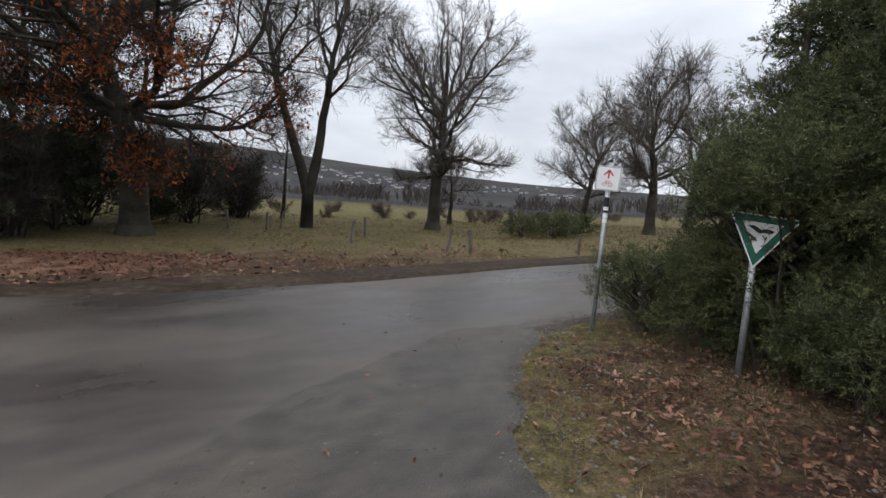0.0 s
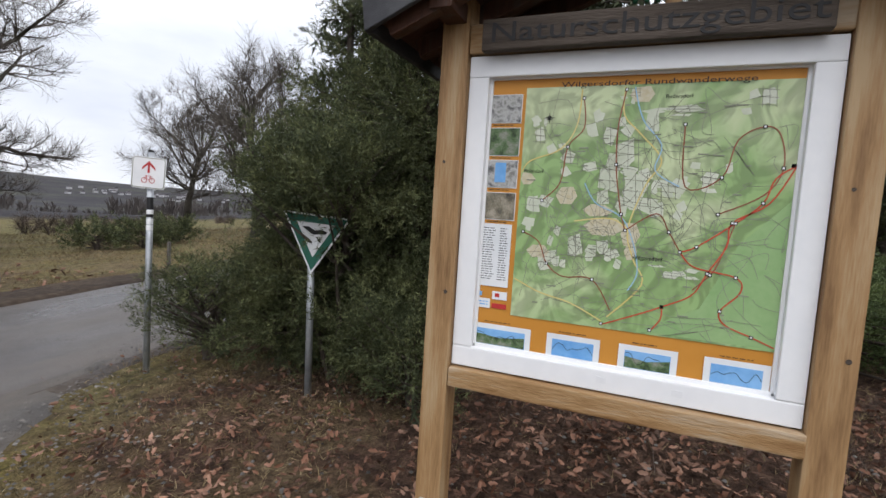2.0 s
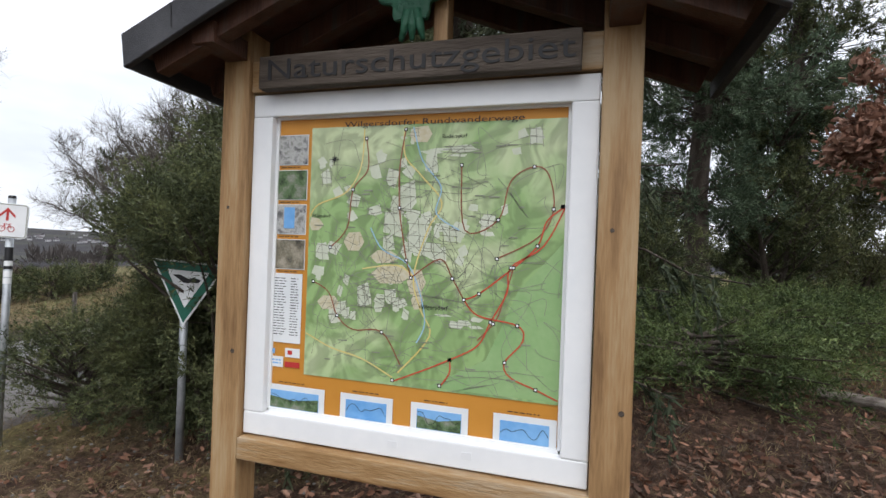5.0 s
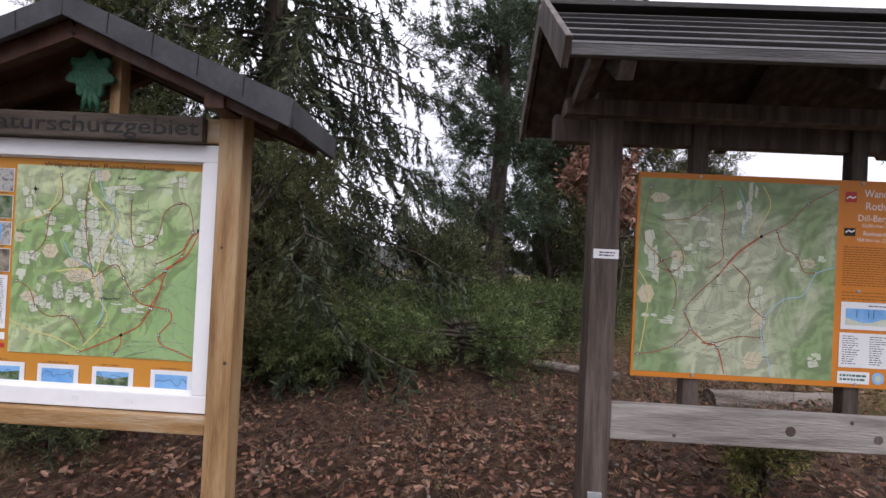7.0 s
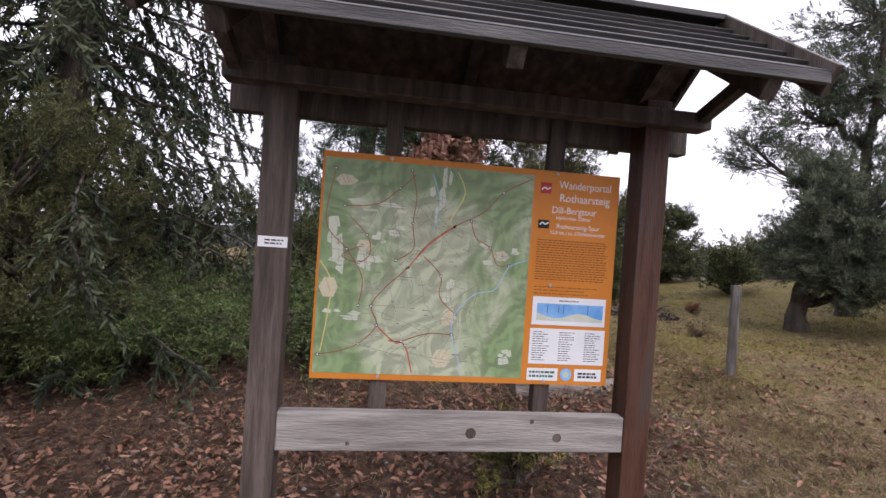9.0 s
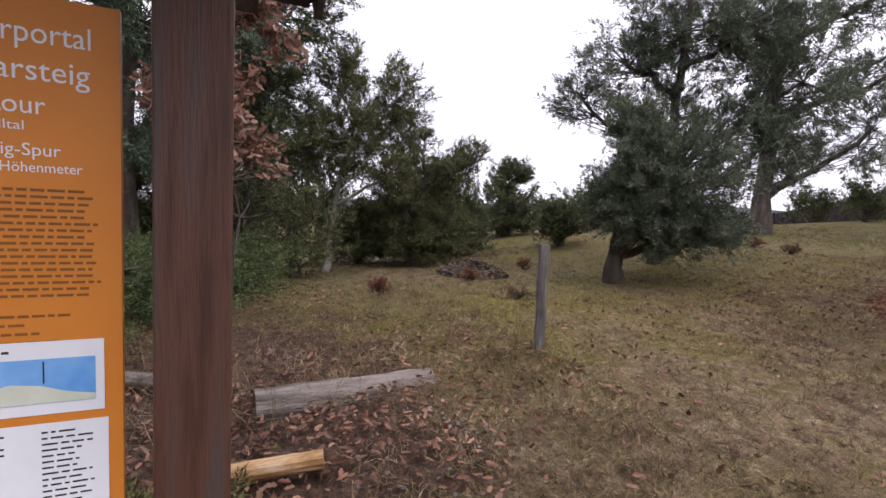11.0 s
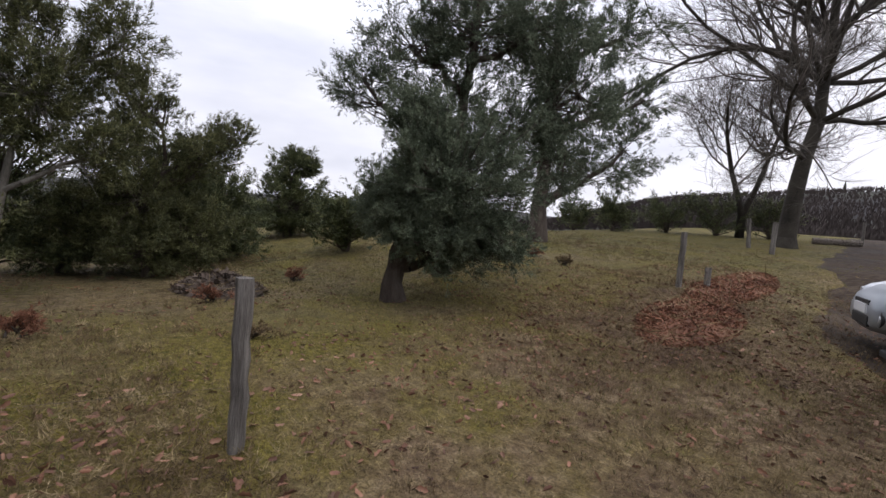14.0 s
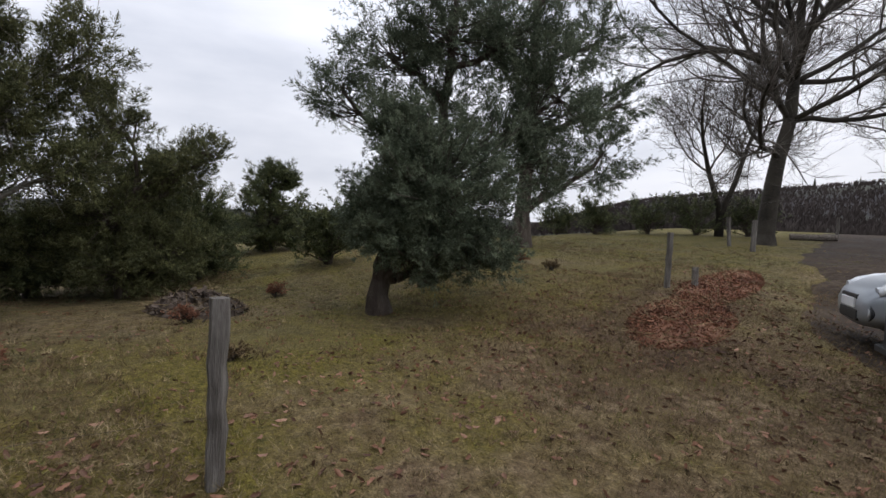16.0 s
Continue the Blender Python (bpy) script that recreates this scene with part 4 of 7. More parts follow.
def saddle_board():
    ox, oy = 3.03, -2.63
    base = gz(ox, oy)
    t = thing("information_board", pose(ox, oy, base), "dark-stained wooden hiking board with slatted roof and orange map panel", "notice board")
    X, Y, Z = (lambda x: x - ox), (lambda y: y - oy), (lambda z: z - base)
    for y, m in ((-1.875, WOOD_DARK), (-3.385, WOOD_RED)):
        g = gz(2.98, y)
        p = part("post", box(X(2.98), X(3.095), Y(y) - 0.057, Y(y) + 0.057, Z(g) + 0.12, Z(2.40), 0.005), m, t, "dark-stained square post")
        part("post_anchor", box(X(2.968), X(2.98), Y(y) - 0.03, Y(y) + 0.03, Z(g) - 0.1, Z(0.70), 0.002), STEEL, p, "galvanised steel post anchor")
        part("anchor_bolt", cyl((X(2.958), Y(y), Z(0.665)), (X(2.969), Y(y), Z(0.665)), 0.011, 0.011, 6), BLACK, p)
        if y > -2:
            lb = part("trail_label", box(X(2.9775), X(2.9795), Y(-1.932), Y(-1.826), Z(1.688), Z(1.728), 0), SIGN_WHITE, p, "small white trail label")
            bars(lb, INK, Y(-1.85), Y(-1.92), Z(1.720), Z(1.696), 2, X(2.977), 0.006)
    rail = part("cross_rail", box(X(2.985), X(3.045), Y(-3.328), Y(-1.932), Z(0.925), Z(1.072), 0.006), WOOD_GREY, t, "weathered grey cross board with knots")
    for y, z, r in ((-2.68, 1.0, 0.022), (-3.04, 0.985, 0.019), (-2.93, 1.05, 0.009), (-2.2, 0.955, 0.008)):
        part("knot", cyl((X(2.9835), Y(y), Z(z)), (X(2.9865), Y(y), Z(z)), r, r * 0.9, 14), WOOD_DARK, rail, "dark knot")
    for y in (-2.305, -2.995):
        part("stud", box(X(3.078), X(3.135), Y(y) - 0.034, Y(y) + 0.034, Z(1.05), Z(2.40), 0.004), WOOD_DARK, t)
    part("back_beam", box(X(3.10), X(3.17), Y(-3.60), Y(-1.66), Z(2.21), Z(2.33), 0.005), WOOD_DARK, t)
    part("front_beam", box(X(2.93), X(3.02), Y(-3.59), Y(-1.675), Z(2.285), Z(2.352), 0.005), WOOD_DARK, t)
    # roof: ridge runs along the board
    ridge, rx, eave_x, eave_z = 2.735, 3.04, 2.49, 2.345
    yl, yr = -1.585, -3.655
    back_x = 2 * rx - eave_x
    n = Vector((ridge - eave_z, 0, -(rx - eave_x))).normalized() * -1
    for s, ex in ((1, eave_x), (-1, back_x)):
        part("roof_boarding", beam((X((ex + rx) / 2), Y(yl) - 0.01, Z((ridge + eave_z) / 2)), (X((ex + rx) / 2), Y(yr) + 0.01, Z((ridge + eave_z) / 2)),
                                   math.hypot(rx - eave_x, ridge - eave_z), 0.018, 0.002, (-(ridge - eave_z) * s, 0, rx - eave_x)), WOOD_DARK, t, "dark boarding under the slats")
        for k in range(6):
            f = (k + 0.02) / 6
            x, z = ex + (rx - ex) * f, eave_z + (ridge - eave_z) * f
            d = Vector(((rx - ex), 0, ridge - eave_z)).normalized()
            lift = Vector((-d.z * s, 0, abs(d.x))) * 0.022
            tilt = Vector((-d.z * s, 0, abs(d.x)))
            c = Vector((X(x), 0, Z(z))) + lift + d * 0.055
            part("roof_slat", beam((c.x, Y(yl), c.z), (c.x, Y(yr), c.z), 0.118, 0.022, 0.003, tilt + d * 0.14), SLAT, t)
    part("ridge_cap", beam((X(rx), Y(yl), Z(ridge) + 0.048), (X(rx), Y(yr), Z(ridge) + 0.048), 0.12, 0.025), SLAT, t)
    for y in (yl + 0.012, yr - 0.012):
        for ex in (eave_x - 0.012, back_x + 0.012):
            part("barge_board", beam((X(ex), Y(y), Z(eave_z) + 0.004), (X(rx), Y(y), Z(ridge) + 0.034), 0.024, 0.105, 0.003), WOOD_DARK, t)
    part("eave_board", box(X(eave_x) - 0.022, X(eave_x) + 0.004, Y(yr), Y(yl), Z(eave_z) - 0.006, Z(eave_z) + 0.032, 0.003), EAVE, t, "weathered eave edge")
    for y in (-1.78, -2.63, -3.48):
        for ex in (eave_x + 0.02, back_x - 0.02):
            part("rafter", beam((X(ex), Y(y), Z(eave_z) - 0.035), (X(rx), Y(y), Z(ridge) - 0.06), 0.055, 0.07), WOOD_DARK, t)
    for y in (-1.72, -3.55):
        part("strut", beam((X(2.955), Y(y), Z(2.33)), (X(2.66), Y(y), Z(2.425)), 0.045, 0.05), WOOD_DARK, t)
    # panel
    px = X(3.062)
    panel = part("map_panel", box(px, X(3.078), Y(-3.276), Y(-2.033), Z(1.181), Z(2.080), 0.001), ORANGE2, t, "orange trail panel with green map")
    f = px - 0.0008
    routes = [("k", [(0.0, 0.915), (0.10, 0.90), (0.20, 0.86), (0.28, 0.77), (0.25, 0.68), (0.31, 0.59), (0.41, 0.49), (0.50, 0.37), (0.62, 0.28), (0.76, 0.20), (0.85, 0.10), (0.99, 0.02)]),
              ("r", [(0.41, 0.49), (0.50, 0.38), (0.62, 0.28)]),
              ("r", [(0.28, 0.77), (0.36, 0.84), (0.42, 0.86), (0.46, 0.99)]),
              ("k", [(0.70, 0.25), (0.73, 0.33), (0.80, 0.37), (0.84, 0.45), (0.90, 0.45)]),
              ("b", [(0.99, 0.42), (0.90, 0.46), (0.84, 0.57), (0.74, 0.60), (0.65, 0.70), (0.64, 0.80), (0.68, 0.92), (0.69, 0.99)]),
              ("k", [(0.65, 0.70), (0.57, 0.62), (0.57, 0.52), (0.48, 0.43)]),
              ("k", [(0.64, 0.80), (0.52, 0.80), (0.40, 0.84), (0.34, 0.84)]),
              ("k", [(0.05, 0.05), (0.02, 0.30), (0.12, 0.42), (0.20, 0.55), (0.19, 0.68)]),
              ("k", [(0.40, 0.03), (0.43, 0.15), (0.42, 0.28), (0.43, 0.40), (0.35, 0.46)]),
              ("k", [(0.10, 0.22), (0.25, 0.20), (0.35, 0.12), (0.42, 0.05)]),
              ("y", [(0.0, 0.48), (0.06, 0.58), (0.05, 0.75), (0.03, 0.9)]), ("y", [(0.62, 0.02), (0.66, 0.12), (0.60, 0.25), (0.62, 0.28)]),
              ("b", [(0.50, 0.04), (0.54, 0.16), (0.52, 0.30)]), ("k", [(0.19, 0.40), (0.10, 0.45), (0.18, 0.48), (0.23, 0.43), (0.21, 0.35), (0.13, 0.27)])]
    fields = [(0.20, 0.47, 0.08, 0.06), (0.08, 0.42, 0.06, 0.09), (0.55, 0.14, 0.03, 0.09), (0.16, 0.74, 0.07, 0.02), (0.30, 0.20, 0.10, 0.02), (0.90, 0.92, 0.05, 0.03), (0.33, 0.33, 0.05, 0.03), (0.86, 0.40, 0.06, 0.03), (0.60, 0.62, 0.04, 0.05)]
    towns = [(0.10, 0.10, 0.05, 0.03), (0.05, 0.60, 0.045, 0.05), (0.62, 0.72, 0.04, 0.04), (0.60, 0.92, 0.05, 0.05), (0.86, 0.41, 0.04, 0.025), (0.20, 0.40, 0.04, 0.03)]
    map_print(panel, Y(-2.043), Y(-2.895), Z(1.205), Z(2.055), f, MAP_GREEN2, routes, towns, fields, 9, 30)
    for words, size, y, z, w in (("Wanderportal", 0.047, -3.005, 2.010, 0.232), ("Rothaarsteig", 0.047, -3.010, 1.955, 0.222), ("Dill-Bergtour", 0.040, -2.980, 1.905, 0.196),
                                 ("Idyllisches Dilltal", 0.020, -3.000, 1.880, 0.150), ("Rothaarsteig-Spur", 0.027, -3.005, 1.842, 0.190), ("15,8 km / ca. 270 Höhenmeter", 0.022, -2.978, 1.817, 0.242)):
        lettering(words, size, Y(y), Z(z), f, SIGN_WHITE, panel, fit_width=w)
    for z, m in ((1.985, SIGN_RED), (1.838, BLACK)):
        q = sheet("trail_mark", panel, m, f, Y(-2.925), Y(-2.972), Z(z), Z(z + 0.045 if z > 1.9 else z + 0.035))
        part("trail_wave", ribbon([(Y(-2.930), Z(z + 0.014)), (Y(-2.942), Z(z + 0.024)), (Y(-2.955), Z(z + 0.018)), (Y(-2.968), Z(z + 0.026))], 0.006, f - 0.0016), SIGN_WHITE, q)
    bars(panel, INK_ORANGE, Y(-2.925), Y(-3.250), Z(1.795), Z(1.62), 17, f - 0.0004, 0.0042, 0.06, 2)
    bars(panel, INK_ORANGE, Y(-2.925), Y(-3.235), Z(1.60), Z(1.53), 5, f - 0.0004, 0.0042, 0.3, 3)
    pr = sheet("profile_panel", panel, PAPER, f, Y(-2.925), Y(-3.250), Z(1.433), Z(1.552))
    sheet("profile_sky", pr, PRINT_BLUE, f - 0.0016, Y(-2.945), Y(-3.238), Z(1.452), Z(1.524))
    hill = [(Y(-2.945), Z(1.4525)), (Y(-3.238), Z(1.4525))] + [(Y(-3.238 + 0.293 * k / 8), Z(1.462 + 0.024 * math.sin(k * 0.55) ** 2)) for k in range(9)]
    part("profile_hill", slab(hill, 0.0003), MAP_FIELD, pr).location.x = f - 0.0030
    for y in (-2.99, -3.04, -3.062, -3.17):
        sheet("profile_tick", pr, INK, f - 0.0032, Y(y) - 0.0008, Y(y) + 0.0008, Z(1.485), Z(1.520))
    bars(pr, INK, Y(-3.04), Y(-3.13), Z(1.542), Z(1.532), 1, f - 0.0016)
    lg = sheet("legend", panel, PAPER, f, Y(-2.922), Y(-3.255), Z(1.268), Z(1.418))
    for k, y in enumerate((-2.935, -3.05, -3.165)):
        bars(lg, INK, Y(y), Y(y - 0.075), Z(1.408), Z(1.280), 13, f - 0.0016, 0.0032, 0.4, 20 + k)
    for a, b, m in ((-2.920, -3.055, PAPER), (-3.130, -3.250, PAPER)):
        sheet("sponsor_patch", panel, m, f, Y(a), Y(b), Z(1.198), Z(1.250))
    bars(panel, SIGN_GREEN, Y(-2.93), Y(-3.045), Z(1.242), Z(1.208), 2, f - 0.0018, 0.009, 0.1, 4, "sponsor_bars")
    part("sponsor_disc", cyl((f, Y(-3.092), Z(1.225)), (f - 0.0014, Y(-3.092), Z(1.225)), 0.026, 0.026, 20), PRINT_BLUE, panel)
    part("sponsor_ring", cyl((f - 0.0014, Y(-3.092), Z(1.225)), (f - 0.002, Y(-3.092), Z(1.225)), 0.014, 0.014, 16), MAP_FIELD, panel)
    bars(panel, INK, Y(-3.145), Y(-3.24), Z(1.238), Z(1.21), 2, f - 0.0018, 0.009, 0.2, 6, "sponsor_bars")
    for y in (-2.30, -2.995):
        for z in (1.196, 1.60, 2.068):
            if z == 1.60 and y > -2.5:
                continue
            part("screw", cyl((px, Y(y), Z(z)), (px - 0.006, Y(y), Z(z)), 0.007, 0.006, 10), STEEL, panel)
    return t


gabled_board()
saddle_board()


# ---- signs ----
def signpost(base, top, name, label):
    g = gz(*base)
    t = thing(name, pose(base[0], base[1], g), label, "sign")
    b = Vector((0, 0, -0.06))
    e = Vector((top[0] - base[0], top[1] - base[1], top[2] - g))
    part("pole", cyl(b, e, 0.03, 0.03, 18), STEEL, t, "galvanised steel pole", True)
    part("pole_cap", cyl(e, e + Vector((0, 0, 0.025)), 0.032, 0.026, 18), BLACK, t)
    return t, g


def rounded(w, h, r, n=5):
    out = []
    for cx, cy, a0 in ((w / 2 - r, h / 2 - r, 0), (-w / 2 + r, h / 2 - r, 90), (-w / 2 + r, -h / 2 + r, 180), (w / 2 - r, -h / 2 + r, 270)):
        for i in range(n):
            a = radians(a0 + 90 * i / (n - 1))
            out.append((cx + r * math.cos(a), cy + r * math.sin(a)))
    return out


def bicycle_sign():
    t, g = signpost((4.52, 4.71), (4.665, 4.870, 1.92), "bicycle_route_sign", "white square cycle route sign on a galvanised pole")
    m = Matrix.Translation((4.600 - 4.52, 4.820 - 4.71, 1.712 - g)) @ Matrix.Rotation(radians(32.5), 4, "Z") @ Matrix.Rotation(radians(3), 4, "X")

    def put(name, bm, mat, dx, parent, label=""):
        o = part(name, bm, mat, parent, label)
        o.matrix_basis = Matrix.Translation((dx, 0, 0)) if parent is not t else m @ Matrix.Translation((dx, 0, 0))
        return o
    plate = put("plate", slab(rounded(0.312, 0.312, 0.03), 0.012, 0.002), SIGN_WHITE, 0, t, "white sign plate")
    rim = bmesh.new()
    o, i = rounded(0.300, 0.300, 0.026), rounded(0.286, 0.286, 0.020)
    vo, vi = [rim.verts.new((0, a, b)) for a, b in o], [rim.verts.new((0, a, b)) for a, b in i]
    for k in range(len(vo)):
        rim.faces.new([vo[k], vo[(k + 1) % len(vo)], vi[(k + 1) % len(vo)], vi[k]])
    put("border_line", rim, MAP_GREY, -0.0012, plate)
    put("arrow_shaft", slab([(-0.010, 0.0), (0.010, 0.0), (0.010, 0.09), (-0.010, 0.09)], 0.001), SIGN_RED, -0.0018, plate)
    put("arrow_head", slab([(0, 0.118), (0.060, 0.052), (0.060, 0.028), (0, 0.090), (-0.060, 0.028), (-0.060, 0.052)], 0.001), SIGN_RED, -0.0028, plate)
    for cy in (-0.036, 0.036):
        ring = bmesh.new()
        a = [ring.verts.new((0, cy + 0.027 * math.cos(k * 0.3927), -0.075 + 0.027 * math.sin(k * 0.3927))) for k in range(16)]
        b = [ring.verts.new((0, cy + 0.021 * math.cos(k * 0.3927), -0.075 + 0.021 * math.sin(k * 0.3927))) for k in range(16)]
        for k in range(16):
            ring.faces.new([a[k], a[(k + 1) % 16], b[(k + 1) % 16], b[k]])
        put("bicycle_wheel", ring, SIGN_RED, -0.0020, plate)
    for pts in ([(0.036, -0.075), (0.018, -0.035), (-0.022, -0.035), (-0.036, -0.075)], [(0.018, -0.035), (0.0, -0.075), (-0.022, -0.035)], [(0.026, -0.03), (0.012, -0.03)], [(-0.02, -0.028), (-0.034, -0.03)]):
        put("bicycle_frame", ribbon(pts, 0.005, 0, 2), SIGN_RED, -0.0021, plate)
    e, b = Vector((0.145, 0.160, 1.92 - g)), Vector((0, 0, 0))
    for z0, z1, mat, lab in ((1.27, 1.47, BLACK, "black trail sticker"), (1.30, 1.345, SIGN_WHITE, ""), (1.20, 1.255, SIGN_WHITE, "white trail sticker"), (1.14, 1.19, SIGN_WHITE, "")):
        k0, k1 = (z0 - g) / e.z, (z1 - g) / e.z
        part("sticker", cyl(b + e * k0, b + e * k1, 0.0306 + (0.0006 if mat is SIGN_WHITE else 0), 0.0306 + (0.0006 if mat is SIGN_WHITE else 0), 18, False), mat, t, lab, True)


def reserve_sign():
    t, g = signpost((4.60, 2.80), (4.705, 2.905, 1.36), "nature_reserve_sign", "green and white triangular nature reserve sign on a pole")
    m = Matrix.Translation((4.645 - 4.60, 2.855 - 2.80, 0.905 - g)) @ Matrix.Rotation(radians(17), 4, "Z") @ Matrix.Rotation(radians(4), 4, "X")

    def tri(s, z0):
        h = s * 0.866
        return [(0, z0), (s / 2, z0 + h), (-s / 2, z0 + h)]
    plate = part("plate", slab(tri(0.60, 0), 0.012, 0.002), SIGN_WHITE, t, "white rimmed triangular plate")
    plate.matrix_basis = m
    a = part("green_field", slab(tri(0.548, 0.030), 0.001), SIGN_GREEN, plate)
    a.location.x = -0.0022
    b = part("white_field", slab(tri(0.34, 0.150), 0.001), SIGN_WHITE, plate)
    b.location.x = -0.0036
    bird = part("bird_shape", slab([(-0.11, 0.38), (-0.05, 0.395), (0.0, 0.38), (0.06, 0.41), (0.12, 0.405), (0.07, 0.375), (0.03, 0.35), (0.0, 0.345), (-0.04, 0.355), (-0.09, 0.355)], 0.001), BLACK, plate, "black bird silhouette")
    bird.location.x = -0.0050


bicycle_sign()
reserve_sign()


# ---- plants ----
def tubes(segs, sides):
    """Tapered tubes from rows p0, p1, r0, r1."""
    if not len(segs):
        return np.zeros((0, 3)), np.zeros((0, 3), dtype=int)
    S = np.array(segs, dtype=float)
    p, q, r0, r1 = S[:, 0:3], S[:, 3:6], S[:, 6], S[:, 7]
    d = q - p
    d = d / np.maximum(np.linalg.norm(d, axis=1, keepdims=True), 1e-9)
    ref = np.where(np.abs(d[:, 2:3]) < 0.9, np.array([[0, 0, 1.0]]), np.array([[1.0, 0, 0]]))
    a = np.cross(d, ref)
    a = a / np.linalg.norm(a, axis=1, keepdims=True)
    b = np.cross(d, a)
    th = np.arange(sides) * 2 * np.pi / sides
    ring = a[:, None, :] * np.cos(th)[None, :, None] + b[:, None, :] * np.sin(th)[None, :, None]
    V = np.concatenate([p[:, None, :] + ring * r0[:, None, None], q[:, None, :] + ring * r1[:, None, None]], 1)
    n = len(S)
    i = np.arange(sides)
    j = (i + 1) % sides
    t1 = np.stack([i, j, j + sides], 1)
    t2 = np.stack([i, j + sides, i + sides], 1)
    T = np.concatenate([t1, t2])[None] + (np.arange(n) * 2 * sides)[:, None, None]
    return V.reshape(-1, 3), T.reshape(-1, 3)


def joined(*pieces):
    V, T, n = [], [], 0
    for v, t in pieces:
        V.append(v)
        T.append(t + n)
        n += len(v)
    return np.concatenate(V), np.concatenate(T)


def branch_mesh(name, segs):
    thick = [s for s in segs if s[6] > 0.05]
    mid = [s for s in segs if 0.012 < s[6] <= 0.05]
    thin = [s for s in segs if s[6] <= 0.012]
    return tri_mesh(name, *joined(tubes(thick, 9), tubes(mid, 5), tubes(thin, 3)))


def unit(v):
    return v / np.maximum(np.linalg.norm(v, axis=-1, keepdims=True), 1e-9)


def sprigs(rs, P, D, L, W, K=3, spread=0.45):
    """K thin pointed blades a point, fanned about the direction D."""
    n = len(P)
    P, D = np.repeat(P, K, 0), np.repeat(unit(D), K, 0)
    L = np.repeat(np.broadcast_to(L, n), K) * rs.uniform(0.6, 1.15, n * K)
    D = unit(D + rs.normal(0, spread, D.shape))
    side = unit(np.cross(D, rs.normal(0, 1, D.shape))) * W
    V = np.stack([P + side, P - side, P + D * L[:, None]], 1).reshape(-1, 3)
    return V, np.arange(n * K * 3).reshape(-1, 3)


def leaves(rs, P, size, flat=0.0):
    """Curled dead leaves: a folded lobed outline of six triangles."""
    n = len(P)
    u = rs.normal(0, 1, (n, 3))
    u[:, 2] *= 1 - flat
    u = unit(u)
    w = rs.normal(0, 1, (n, 3))
    w[:, 2] *= 1 - flat
    v = unit(np.cross(np.cross(u, w), u))
    nrm = np.cross(u, v)
    s = (np.broadcast_to(size, n) * rs.uniform(0.6, 1.3, n))[:, None]
    curl = rs.uniform(0.05, 0.45, n)[:, None]
    pts = [P - u * s, P - u * s * 0.3 + v * s * 0.42 + nrm * s * curl, P + u * s * 0.15 + v * s * 0.30 + nrm * s * curl * 0.6, P + u * s * 0.45 + v * s * 0.46 + nrm * s * curl,
           P + u * s * 1.0, P + u * s * 0.45 - v * s * 0.46 + nrm * s * curl, P + u * s * 0.15 - v * s * 0.30 + nrm * s * curl * 0.6, P - u * s * 0.3 - v * s * 0.42 + nrm * s * curl]
    V = np.stack(pts, 1).reshape(-1, 3)
    k = np.arange(n)[:, None] * 8
    T = np.concatenate([k + np.array([[0, 1, 2]]), k + np.array([[2, 3, 4]]), k + np.array([[0, 2, 4]]), k + np.array([[0, 4, 6]]), k + np.array([[4, 5, 6]]), k + np.array([[6, 7, 0]])], 1).reshape(-1, 3)
    return V, T


def grow(rs, segs, p, d, length, radius, level, top, tips, droop=0.0, wiggle=0.16, ratio=0.62, kids=(5, 7), up=0.05, thin=0.004):
    """A limb with its side branches, twig by twig."""
    steps = max(4, int(5 + 2 * (top - level)) if level < top else 4)
    step = length / steps
    p, d = np.array(p, dtype=float), unit(np.array(d, dtype=float))
    spine = [(p.copy(), d.copy(), radius)]
    for i in range(steps):
        d = unit(d + rs.normal(0, wiggle, 3) + np.array([0, 0, up - droop * (i / steps)]))
        q = p + d * step
        r0 = radius * (1 - 0.72 * i / steps)
        r1 = radius * (1 - 0.72 * (i + 1) / steps)
        segs.append((*p, *q, max(r0, thin), max(r1, thin * 0.7)))
        p = q
        spine.append((p.copy(), d.copy(), r1))
    tips.append((p, d))
    if level >= top:
        return
    n = rs.randint(kids[0], kids[1] + 1) if level > 1 else 13
    for k in range(n):
        f = (0.16 + 0.84 * (k + rs.rand() * 0.8) / n) * steps
        i = min(int(f), steps)
        q, qd, qr = spine[i]
        side = unit(np.cross(qd, rs.normal(0, 1, 3)))
        ang = rs.uniform(0.45, 0.95)
        nd = unit(qd * math.cos(ang) + side * math.sin(ang))
        grow(rs, segs, q, nd, length * ratio * rs.uniform(0.6, 1.15) * (1.1 - 0.60 * f / steps), qr * 0.50, level + 1, top, tips, droop, wiggle, ratio, kids, up, thin)


